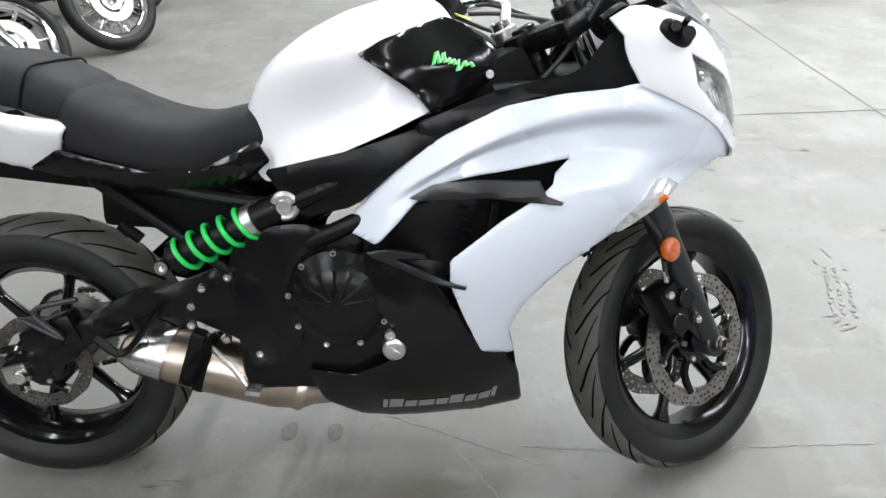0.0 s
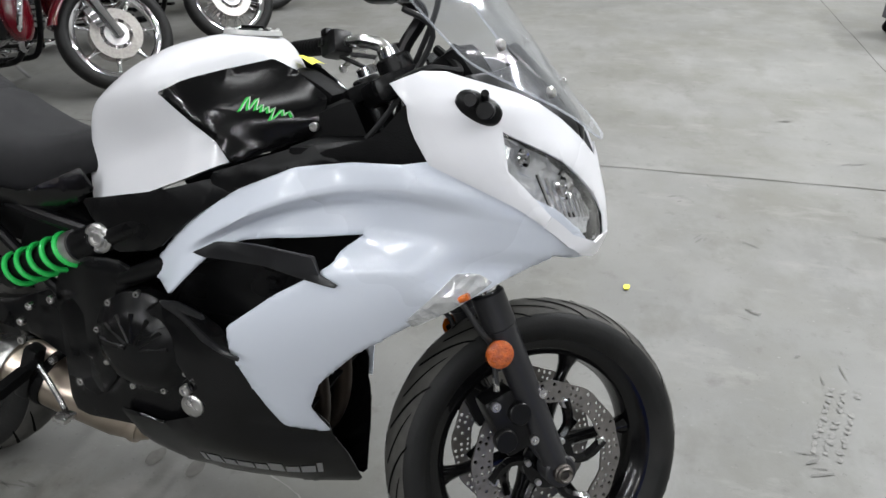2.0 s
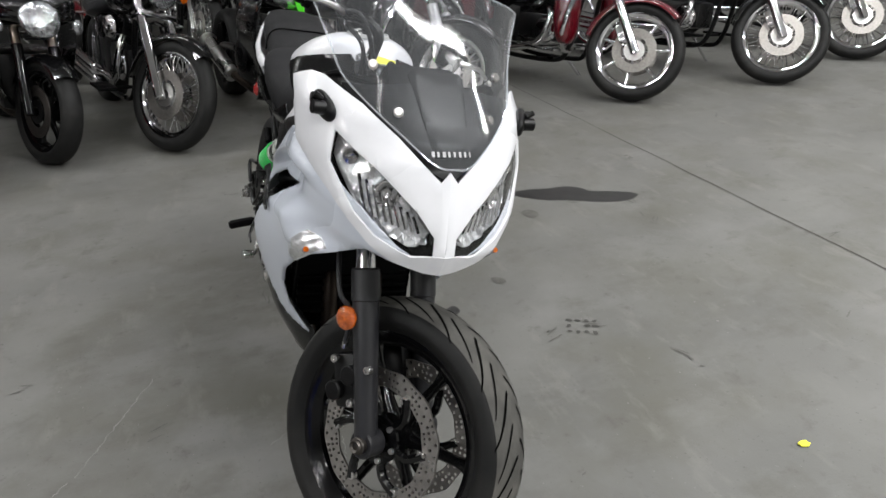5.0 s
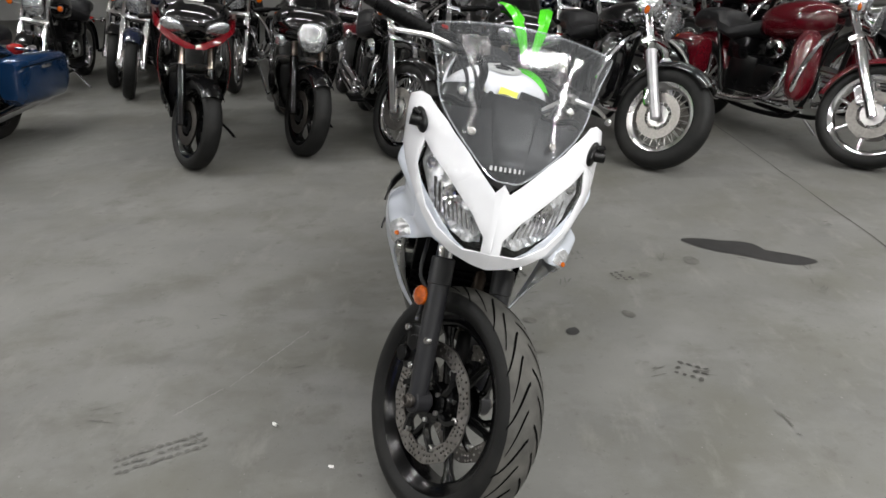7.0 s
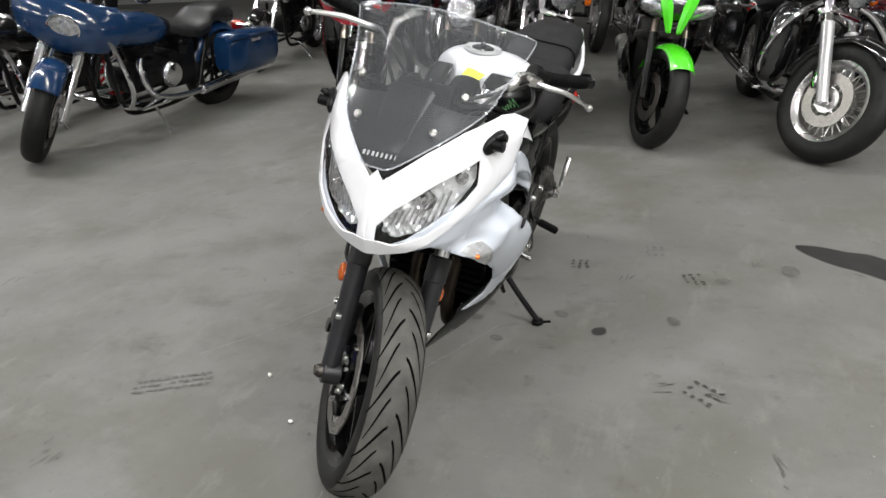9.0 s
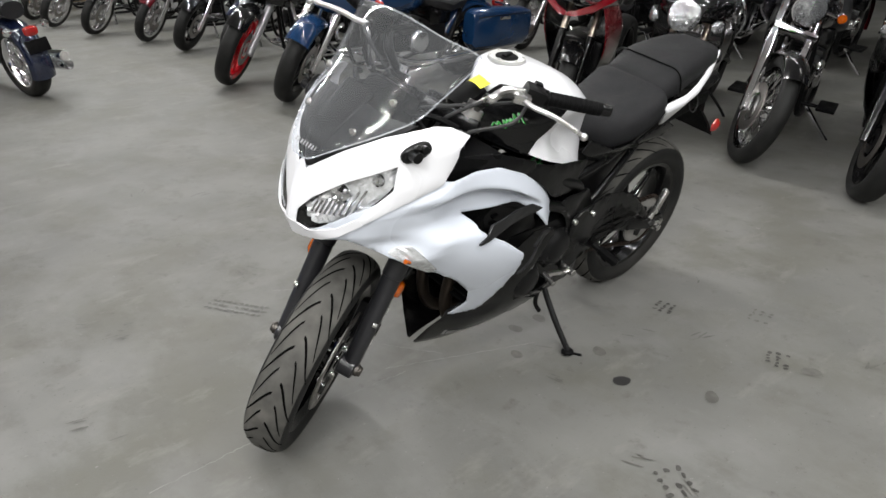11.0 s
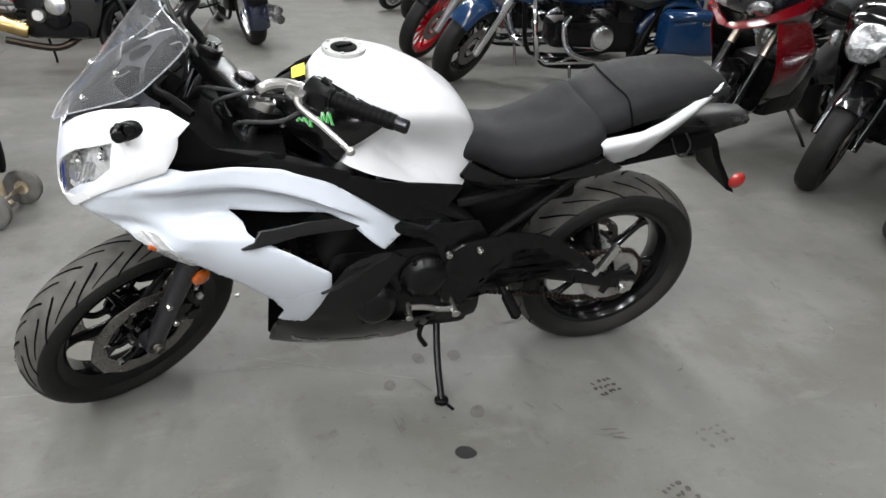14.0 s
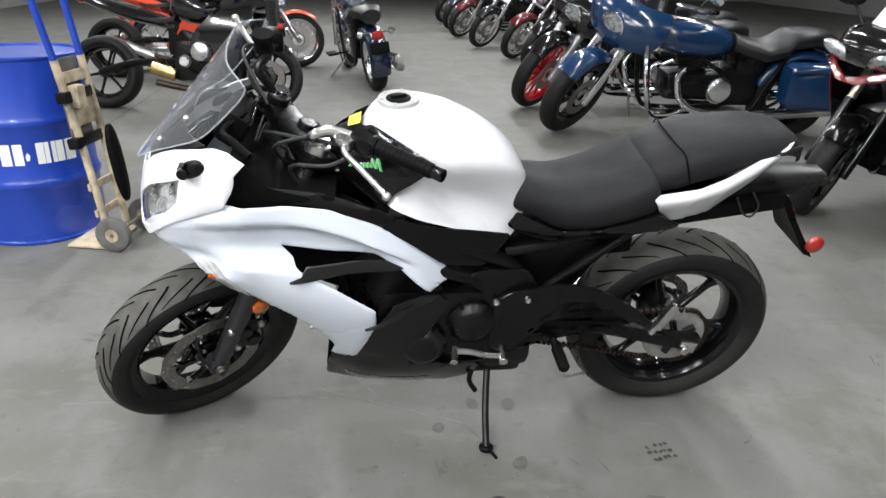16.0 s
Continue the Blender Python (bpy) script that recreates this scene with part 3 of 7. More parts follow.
# fork
for s in (-1, 1):
    foot = AXLE_F + Vector((0, s * 0.103, 0))
    top = foot + RAKE * 0.36
    bm = rod(bmesh.new(), foot + RAKE * 0.01, foot + RAKE * 0.30, 0.024, 20, 0.0275)
    rod(bm, foot + RAKE * 0.29, top, 0.030, 20)
    rod(bm, foot + Vector((0, -s * 0.03, 0)), foot + Vector((0, s * 0.018, 0)), 0.030, 18)
    tube(bm, [foot + RAKE * 0.02 + Vector((-0.01, 0, 0)), foot + Vector((-0.05, -s * 0.01, 0.06)), foot + Vector((-0.085, -s * 0.012, 0.12))], 0.017, 8, 4, flat=0.7)
    leg = part("fork_leg", bm, M_FORK, white_bike, "dark grey fork leg", TURN)
    part("fork_tube", rod(bmesh.new(), top - RAKE * 0.01, foot + RAKE * 0.80, 0.0205, 18), M_CHROME, leg, "chromed fork tube")
    bm = rod(bmesh.new(), foot + Vector((0, s * 0.016, 0)), foot + Vector((0, s * 0.030, 0)), 0.018, 16)
    lathe(bm, [(0.007, 0.018), (0.012, 0.022), (0.015, 0.018), (0.015, 0)], 16, foot + Vector((0, s * 0.016, 0)), (0, s, 0), full=False)
    part("axle_nut", bm, M_DULL, leg)
    # caliper
    cc = foot + Vector((-0.098, -s * 0.022, 0.092))
    bm = box(bmesh.new(), cc, (0.062, 0.062, 0.115), (0, -28, 0), 0.012)
    rod(bm, cc + Vector((0.012, s * 0.025, 0.02)), cc + Vector((0.012, s * 0.045, 0.02)), 0.021, 16)
    rod(bm, cc + Vector((-0.012, s * 0.025, -0.028)), cc + Vector((-0.012, s * 0.045, -0.028)), 0.021, 16)
    cal = part("brake_caliper", bm, M_ENGINE, leg)
    for dx, dz in ((0.052, 0.055), (0.040, -0.028), (-0.035, 0.035)):
        part("caliper_bolt", bolt(bmesh.new(), cc + Vector((dx, s * 0.040, dz)), 0.009, s), M_ALLOY, leg)
    part("bleed_nipple", rod(bmesh.new(), cc + Vector((-0.03, s * 0.03, 0.06)), cc + Vector((-0.034, s * 0.03, 0.085)), 0.006, 8), M_ALLOY, leg)
    hose = [cc + Vector((-0.03, s * 0.03, 0.06)), cc + Vector((-0.045, s * 0.035, 0.14)), foot + RAKE * 0.30 + Vector((-0.05, s * 0.03, 0)), foot + RAKE * 0.44 + Vector((-0.07, s * 0.0, 0)), foot + RAKE * 0.62 + Vector((-0.05, -s * 0.03, 0))]
    part("brake_hose", tube(bmesh.new(), hose, 0.0055, 8), M_WIRE, leg)
    # round amber reflector on its bracket
    rc = foot + RAKE * 0.245 + Vector((-0.030, s * 0.030, 0.0))
    bm = lathe(bmesh.new(), [(0.0, 0.011), (0.012, 0.010), (0.021, 0.007), (0.025, 0.002), (0.025, -0.004), (0.0, -0.004)], 28, rc, (0, s, 0), full=False)
    part("amber_reflector", bm, M_AMBER, leg, "round amber side reflector")
    bm = box(bmesh.new(), rc + Vector((0.012, -s * 0.010, 0.0)), (0.06, 0.006, 0.03), (0, -25, 0), 0.002)
    part("reflector_bracket", bm, M_DARK, leg)
bm = bmesh.new()
for h, wd in ((0.47, 0.05), (0.735, 0.042)):
    q = AXLE_F + RAKE * h
    box(bm, q + Vector((-0.012, 0, 0)), (0.085, 0.275, wd), (0, -25, 0), 0.014)
rod(bm, AXLE_F + RAKE * 0.45 + Vector((-0.035, 0, 0)), AXLE_F + RAKE * 0.76 + Vector((-0.035, 0, 0)), 0.024, 18)
part("triple_clamp", bm, M_ENGINE, white_bike, "", TURN)
bm = bmesh.new()
for s in (-1, 1):
    box(bm, AXLE_F + RAKE * 0.40 + Vector((-0.03, s * 0.055, 0)), (0.022, 0.012, 0.12), (0, -25, 0), 0.003)
part("fender_stay", bm, M_DARK, white_bike, "bare black fender stays with no fender", TURN)

# bars and controls
for s in (-1, 1):
    clamp = AXLE_F + RAKE * 0.765 + Vector((0, s * 0.103, 0))
    g0, g1 = Vector((1.025, s * 0.250, 1.071)), Vector((0.958, s * 0.401, 1.083))
    bm = tube(bmesh.new(), [clamp + Vector((0.0, 0, -0.01)), clamp + Vector((0.012, s * 0.012, 0.035)), Vector((1.122, s * 0.140, 1.055)), Vector((1.081, s * 0.166, 1.072)), g0], 0.0115, 10)
    rod(bm, clamp - RAKE * 0.018, clamp + RAKE * 0.018, 0.030, 18)
    rod(bm, clamp + RAKE * 0.016, clamp + RAKE * 0.030, 0.019, 6)
    bar = part("clip_on_bar", bm, M_ENGINE if s < 0 else M_ALLOY, white_bike, "", TURN)
    bm = bmesh.new()
    d = (g1 - g0)
    L = d.length
    prof = [(0.0, -0.004), (0.021, -0.004), (0.021, 0.006), (0.0176, 0.008)]
    for k in range(10):
        h = L * (0.10 + 0.078 * k)
        prof += [(0.0176, h - 0.0040), (0.0184, h - 0.0030), (0.0184, h + 0.0030), (0.0176, h + 0.0040)]
    prof += [(0.0176, L * 0.90), (0.0, L * 0.90)]
    lathe(bm, prof, 18, g0, d, full=False)
    part("hand_grip", bm, M_DARK, bar, "ribbed black rubber grip")
    part("bar_end", rod(bmesh.new(), g0 + d * 0.9, g1 + d.normalized() * 0.012, 0.0155, 16), M_BLACK, bar)
    sw = g0 - d.normalized() * 0.030
    ang = math.degrees(math.atan2(d.y, d.x))
    bm = box(bmesh.new(), sw, (0.058, 0.046, 0.050), (0, 8, ang), 0.010)
    box(bm, sw + Vector((-0.02, 0, 0.022)), (0.022, 0.018, 0.014), (0, 8, ang), 0.004)
    box(bm, sw + Vector((-0.028, s * 0.01, 0.002)), (0.016, 0.014, 0.014), (0, 8, ang), 0.004)
    part("switch_housing", bm, M_SATIN, bar)
    if s < 0:
        part("kill_switch", box(bmesh.new(), sw + Vector((-0.018, 0, 0.030)), (0.018, 0.014, 0.010), (0, 8, ang), 0.003), M_RED, bar, "red kill switch")
    piv = sw + Vector((0.048, -s * 0.010, 0.000))
    bm = box(bmesh.new(), piv + Vector((-0.010, -s * 0.012, 0)), (0.045, 0.034, 0.024), (0, 0, ang), 0.006)
    part("lever_perch", bm, M_ALLOY if s > 0 else M_ENGINE, bar)
    line = [piv, piv + Vector((0.012, s * 0.028, 0.002)), piv + Vector((0.008, s * 0.080, 0.002)), piv + Vector((-0.003, s * 0.135, -0.010)), piv + Vector((-0.011, s * 0.166, -0.020))]
    bm = tube(bmesh.new(), line, 0.0075, 10, 5, r2=0.0058, flat=0.75)
    bmesh.ops.create_icosphere(bm, subdivisions=2, radius=0.0105, matrix=Matrix.Translation(line[-1]))
    part("lever", bm, M_ALLOY, bar, "bare silver lever with a ball end")
    # fluid bottle on the right, mirror-less stub on the left
    if s < 0:
        rv = sw + Vector((0.050, 0.045, 0.034))
        bm = lathe(bmesh.new(), [(0.0, 0.02), (0.026, 0.02), (0.028, 0.014), (0.028, 0.006), (0.023, 0.004), (0.024, -0.028), (0.0, -0.03)], 22, rv, (0, 0, 1), full=False)
        part("brake_fluid_bottle", bm, M_DARK, bar)
        part("bottle_arm", rod(bmesh.new(), rv + Vector((0, 0, -0.02)), piv, 0.006, 8), M_DARK, bar)
bar_l, bar_r = TURN @ Vector((1.060, 0.205, 1.064)), TURN @ Vector((1.060, -0.205, 1.064))
cab = [(bar_l, bar_l + Vector((0.07, -0.03, 0.0)), (1.135, 0.10, 0.965), (1.12, 0.03, 0.88)), (bar_l + Vector((-0.02, 0, -0.02)), bar_l + Vector((0.05, 0.02, -0.05)), (1.10, 0.14, 0.93), (1.06, 0.12, 0.84)), (bar_l + Vector((0.01, -0.01, -0.015)), bar_l + Vector((0.10, -0.05, -0.02)), (1.17, 0.02, 0.96), (1.10, -0.03, 0.87)),
       (bar_r, bar_r + Vector((0.06, 0.04, 0.0)), (1.15, -0.05, 0.97), (1.10, 0.02, 0.87)), (bar_r + Vector((0.01, 0.02, -0.02)), bar_r + Vector((0.05, 0.05, -0.06)), (1.13, -0.10, 0.92), (1.05, -0.08, 0.84))]
for ln in cab:
    part("cable", tube(bmesh.new(), ln, 0.0048, 8, 6), M_WIRE, white_bike)
bm = box(bmesh.new(), (1.055, 0, 0.945), (0.06, 0.05, 0.03), (0, -25, 0), 0.008)
part("ignition_lock", bm, M_DARK, white_bike, "", TURN)
bm = bmesh.new()
skin(bm, [[(0.962 - 0.030 * u + 0.004 * v, -0.012 + 0.052 * v + 0.006 * u, 0.990 + 0.012 * u + 0.003 * math.sin(4 * v + u)) for u in (0, 0.5, 1)] for v in (0, 0.25, 0.5, 0.75, 1)], closed=False)
part("paper_tag", bm, M_YELLOW, white_bike, "yellow paper tag tied to the key")

# ---- nose cowl ----
def nose_x(z):
    return float(np.interp(z, (0.66, 0.70, 0.74, 0.80, 0.87, 0.90, 0.95, 1.03), (1.455, 1.484, 1.498, 1.488, 1.468, 1.458, 1.43, 1.385)))


def nose_w(z):
    return float(np.interp(z, (0.68, 0.74, 0.80, 0.88, 0.96, 1.03), (0.165, 0.200, 0.225, 0.243, 0.246, 0.246)))


def nose_k(z):
    return float(np.interp(z, (0.70, 0.79, 0.86, 0.92, 0.965, 1.01), (0.55, 0.63, 0.82, 1.0, 1.05, 1.9)))


def nose(th, z):
    """Horizontal slices, th from 0 at the beak to 1.57 along the flank."""
    xb = 1.165
    sn, cs = math.sin(th), max(0.0, math.cos(th))
    keel = 0.006 * math.exp(-((th / 0.10) ** 2))
    return (xb + (nose_x(z) - xb) * cs ** nose_k(z) + keel, nose_w(z) * sn, z)


def by_y(y, z):
    return (math.asin(max(-1, min(1, y / nose_w(z)))), z)


def by_x(x, z):
    return (math.acos(max(0, min(1, (x - 1.165) / (nose_x(z) - 1.165))) ** (1 / nose_k(z))), z)


LIGHT = [by_y(0.188, 0.926), by_y(0.196, 0.87), by_y(0.160, 0.799), by_y(0.124, 0.764), by_y(0.060, 0.736), by_y(0.022, 0.742), by_y(0.022, 0.775), by_y(0.055, 0.818), by_y(0.125, 0.880)]
COWL = [by_y(0, 0.893), by_y(0.017, 0.874), by_y(0.09, 0.938), by_y(0.145, 0.980), by_y(0.196, 1.008), by_x(1.225, 1.008), by_x(1.186, 0.990), by_x(1.214, 0.94), by_x(1.246, 0.877), by_x(1.31, 0.847), by_x(1.37, 0.816),
        by_y(0.167, 0.783), by_y(0.130, 0.745), by_y(0.090, 0.720), by_y(0.03, 0.702), by_y(0, 0.700)]
for s in (-1, 1):
    # the cowl half is cut in two round the lamp: above and below it
    up = [COWL[0], COWL[1], COWL[2], COWL[3], COWL[4], COWL[5], COWL[6], COWL[7], COWL[8], COWL[9], COWL[10], COWL[11], LIGHT[2], LIGHT[1], LIGHT[0], LIGHT[8], LIGHT[7], LIGHT[6], LIGHT[5], by_y(0, 0.742)]
    lo = [by_y(0, 0.742), LIGHT[5], LIGHT[4], LIGHT[3], LIGHT[2], COWL[11], COWL[12], COWL[13], COWL[14], COWL[15]]
    bm = plate(bmesh.new(), up, nose, (0.06, 0.015), 0.005, 0.0015, s, 0.0)
    plate(bm, lo, nose, (0.06, 0.012), 0.005, 0.0, s, 0.0)
    part("nose_cowl", bm, M_WHITE, white_bike, "pearl white nose cowl around twin headlamps")

    def inset(d):
        def f(u, v):
            x, y, z = nose(u, v)
            return (x - d, y - 0.4 * d * ease(u / 1.2), z)
        return f

    def faceted(u, v):
        x, y, z = inset(0.026)(u, v)
        return (x - 0.005 * math.sin(u * 61) * math.sin(v * 240) - 0.003 * math.sin(u * 23 + v * 90), y, z)

    hl = part("headlamp_lens", plate(bmesh.new(), LIGHT, inset(0.004), (0.07, 0.02), 0.003, 0.001, s, 0.05), M_LENS, white_bike, "clear headlamp lens")
    c_l = tuple(sum(p[k] for p in LIGHT) / len(LIGHT) for k in (0, 1))
    part("headlamp_bezel", plate(bmesh.new(), LIGHT, inset(0.036), (0.07, 0.02), 0.004, 0.0, s, 0.02), M_BLACK, hl)
    walls = bmesh.new()
    skin(walls, [[Vector(inset(d)(u, v)) * Vector((1, s, 1)) for u, v in LIGHT] for d in (0.003, 0.037)], caps=False)
    part("headlamp_frame", walls, M_BLACK, hl)
    bowl = [tuple(c_l[k] + (p[k] - c_l[k]) * 0.93 for k in (0, 1)) for p in LIGHT]
    bowl = [(u - 0.008, v + 0.006) for u, v in bowl]
    part("headlamp_reflector", plate(bmesh.new(), bowl, faceted, (0.06, 0.012), 0.003, 0.0, s, 0.1), M_REFLECT, hl, smooth=False)
    fl = bmesh.new()
    for k in range(9):
        q = k / 8
        y = 0.045 + 0.095 * q
        zb, zt = 0.775 + 0.02 * q, 0.805 + 0.055 * q
        a, b = Vector(inset(0.020)(*by_y(y, zb))), Vector(inset(0.021)(*by_y(y + 0.012, zt)))
        tube(fl, [a * Vector((1, s, 1)), b * Vector((1, s, 1))], 0.0032, 6, 1)
    part("reflector_flute", fl, M_CHROME, hl)
    bm = bmesh.new()
    for y, z, r in ((0.105, 0.838, 0.023), (0.165, 0.885, 0.014)):
        p = Vector(inset(0.021)(*by_y(y, z))) * Vector((1, s, 1))
        lathe(bm, [(0.0, 0.004), (r * 0.35, 0.006), (r * 0.6, -0.002), (r, 0.004), (r * 1.1, 0.0)], 22, p, (0.9, s * 0.35, 0.25), full=False)
    part("headlamp_bulb_shield", bm, M_CHROME, hl)
    # stub where a mirror was taken off
    p = Vector(nose(*by_x(1.308, 0.960))) * Vector((1, s, 1))
    bm = egg(bmesh.new(), p, (0.074, 0.022, 0.040), (0, 26, -s * 22), 0.8, 20, 10)
    rod(bm, p + Vector((0.012, 0, -0.002)), p + Vector((0.014, s * 0.026, 0.0)), 0.013, 14)
    rod(bm, p + Vector((-0.008, s * 0.004, 0.010)), p + Vector((-0.008, s * 0.024, 0.013)), 0.010, 12)
    rod(bm, p + Vector((0.010, s * 0.008, 0.014)), p + Vector((0.012, s * 0.022, 0.024)), 0.006, 8)
    part("mirror_mount", bm, M_SATIN, white_bike, "bare black mirror mount")

# windscreen
def screen(y, z):
    xw = 1.484 - 0.877 * (z - 0.893)
    return (xw - float(np.interp(z, (0.9, 1.03, 1.16, 1.2), (17.0, 17.0, 8.0, 7.5))) * abs(y) ** 3, y, z)


half = [(0.034, 0.906), (0.085, 0.942), (0.140, 0.984), (0.172, 1.018), (0.186, 1.060), (0.205, 1.110), (0.218, 1.146), (0.212, 1.162), (0.150, 1.178), (0.080, 1.189)]
outline = [(0, 0.902)] + half + [(0, 1.193)] + [(-y, z) for y, z in half[::-1]]
ws = part("windscreen", plate(bmesh.new(), outline, screen, 0.010, 0.003, 0.0008, 1, 0.1), M_GLASS, white_bike, "clear sport windscreen with a dark base")
ws.visible_shadow = False
# thin rim line that carries the painted edge highlight
edge_line = [Vector(screen(y, z)) + Vector((0.0, 0, 0)) for y, z in outline]
part("screen_edge", tube(bmesh.new(), edge_line, 0.0019, 6, 3, loop=True), M_EDGE, ws)
for y, z in ((0.090, 0.978), (0.124, 1.045)):
    for s in (-1, 1):
        p = Vector(screen(s * y, z))
        part("screen_screw", lathe(bmesh.new(), [(0.0, 0.005), (0.006, 0.005), (0.009, 0.002), (0.009, -0.004)], 16, p, (0.85, s * 0.35, 0.4), full=False), M_ALLOY, ws)


def under(y, z):
    x, y, z = screen(y, z)
    return (x - 0.016 - 0.02 * ease((z - 0.95) / 0.1) - 0.024 * ease((0.935 - z) / 0.05), y, z)


low_half = [(0.030, 0.886), (0.10, 0.935), (0.155, 0.980), (0.172, 1.002), (0.135, 1.008), (0.07, 1.020)]
part("screen_base", plate(bmesh.new(), [(0, 0.872)] + low_half + [(0, 1.026)] + [(-y, z) for y, z in low_half[::-1]], under, 0.02, 0.005, 0.002, 1, 0.1), M_COLUMN, white_bike, "dark grey dash panel under the screen")
part("dash_column", plate(bmesh.new(), [(-0.020, 0.892), (0.020, 0.892), (0.042, 0.96), (0.058, 1.045), (-0.058, 1.045), (-0.042, 0.96)], lambda y, z: (under(y, z)[0] + 0.004, y, z), 0.02, 0.006, 0.003, 1, 0.1), M_SATIN, white_bike, "raised black centre of the dash panel")
bm = bmesh.new()
for k, wd in enumerate((0.012, 0.009, 0.012, 0.009, 0.009, 0.010, 0.008, 0.004)):
    y0 = -0.040 + 0.0105 * k
    bm.faces.new([bm.verts.new(Vector(screen(y, z + 0.04 * y)) + Vector((0.0012, 0, 0.0005))) for y, z in ((y0, 0.920), (y0 + wd * 0.5, 0.920), (y0 + wd * 0.5, 0.928), (y0, 0.928))])
tagged(part("screen_decal", bm, M_PALE, ws, "small pale lettering-sized bars"), kind="stuff")
bm = box(bmesh.new(), (1.235, 0, 0.988), (0.085, 0.15, 0.07), (0, 52, 0), 0.020)
dash = part("dash_display", bm, M_DARK, white_bike)
part("cluster_face", box(bmesh.new(), (1.200, 0, 1.000), (0.004, 0.15, 0.055), (0, -38, 0), 0.001), M_BLACK, dash)
for s in (-1, 1):
    bm = tube(bmesh.new(), [(1.18, s * 0.19, 0.985), (1.22, s * 0.155, 1.005), (1.25, s * 0.09, 1.0), (1.20, s * 0.05, 1.03)], 0.008, 8)
    part("fairing_stay", bm, M_DARK, white_bike)
    def inner(u, v, s=s):
        return (u, 0.195 - 0.02 * ease((v - 0.86) / 0.12) + 0.12 * (u - 1.1), v)
    part("inner_panel", plate(bmesh.new(), [(1.02, 0.835), (1.26, 0.865), (1.248, 0.92), (1.222, 0.975), (1.195, 0.96), (1.15, 0.905), (1.05, 0.872)], inner, 0.03, 0.004, 0.002, s), M_DARK, white_bike, "matt black inner cockpit panel")

# ---- side fairings ----
fair_y = field([(0.714, 0.625, 0.160), (0.767, 0.597, 0.206), (0.911, 0.800, 0.197), (1.10, 0.855, 0.214), (1.248, 0.879, 0.243), (1.465, 0.755, 0.118), (1.487, 0.70, 0.026), (1.427, 0.728, 0.148), (1.354, 0.687, 0.180), (1.289, 0.705, 0.236), (1.216, 0.607, 0.211),
                (1.106, 0.640, 0.250), (1.165, 0.76, 0.242), (1.036, 0.315, 0.116), (0.965, 0.345, 0.168), (0.912, 0.57, 0.252), (1.0, 0.665, 0.254), (1.09, 0.50, 0.202), (1.36, 0.80, 0.212), (0.94, 0.46, 0.222)])


def smooth_curve(pts):
    q = spline([(a, b, 0) for a, b in pts], 12)
    return curve([p.x for p in q], [p.y for p in q])


ridge = smooth_curve([(0.62, 0.560), (0.70, 0.622), (0.80, 0.688), (0.897, 0.741), (0.950, 0.770), (1.021, 0.800), (1.098, 0.823), (1.189, 0.838), (1.242, 0.838), (1.304, 0.828), (1.364, 0.810), (1.415, 0.790), (1.50, 0.758)])
valley = smooth_curve([(0.62, 0.515), (0.70, 0.575), (0.80, 0.646), (0.892, 0.706), (0.976, 0.736), (1.056, 0.748), (1.133, 0.757), (1.189, 0.763), (1.279, 0.766), (1.365, 0.764), (1.43, 0.752), (1.50, 0.728)])


def band(x, z):
    """(x, z) to (x, height counted from the valley, 0, and the ridge, 0.09)."""
    a, b = ridge(x), valley(x)
    return (x, z - b if z <= b else 0.09 + z - a if z >= a else 0.09 * (z - b) / (a - b))


def unband(x, v):
    a, b = ridge(x), valley(x)
    return (x, b + v if v <= 0 else a + v - 0.09 if v >= 0.09 else b + (a - b) * v / 0.09)


def dense(poly, step=0.02):
    out = []
    for p, q in zip(poly, poly[1:] + poly[:1]):
        p, q = Vector(p), Vector(q)
        k = max(1, int((q - p).length / step))
        out += [p.lerp(q, i / k) for i in range(k)]
    return out


def fairing(x, z):
    y = fair_y(x, z)
    a, b = ridge(x), valley(x)
    deep = 0.046 * ease((x - 0.78) / 0.16) * (1 - 0.72 * ease((x - 1.15) / 0.25))
    if z >= a:
        drop = 0.006 * ease((z - a) / 0.05)
    elif z >= b:
        drop = deep * ease((a - z) / max(0.004, 0.5 * (a - b)))
    else:
        drop = deep * (1 - ease((b - z) / 0.06))
    y = max(0.02, y - drop)
    seam = float(np.interp(x, (1.20, 1.248, 1.31, 1.37, 1.42, 1.455), (0.893, 0.872, 0.842, 0.812, 0.778, 0.742)))
    k = max(ease((x - 1.20) / 0.16) * ease((z - 0.66) / 0.06), ease((x - 1.17) / 0.05) * ease((z - seam + 0.022) / 0.022))
    if k > 0 and x < nose_x(z):
        over = y - nose_w(z) * math.sin(by_x(x, z)[0]) + 0.006
        y -= k * 0.5 * (over + math.sqrt(over * over + 0.0001))
    return (x, y, z)


FAIR = [(0.911, 0.801), (1.012, 0.846), (1.116, 0.866), (1.20, 0.874), (1.244, 0.880), (1.31, 0.862), (1.37, 0.842), (1.43, 0.806), (1.462, 0.770), (1.482, 0.732), (1.476, 0.706), (1.452, 0.714), (1.427, 0.726), (1.36, 0.690), (1.216, 0.605), (1.125, 0.542), (1.050, 0.465),
        (1.020, 0.395), (1.036, 0.314), (0.965, 0.343), (0.928, 0.450), (0.905, 0.525), (0.906, 0.575), (1.0, 0.648), (1.072, 0.692), (1.096, 0.712), (1.102, 0.728), (1.132, 0.750), (1.07, 0.740), (0.967, 0.724), (0.904, 0.709), (0.846, 0.676), (0.766, 0.596), (0.716, 0.610), (0.706, 0.634), (0.780, 0.712), (0.847, 0.764)]
FAIR_BAND = [band(*p) for p in dense(soft_corners(FAIR, 0.07))]
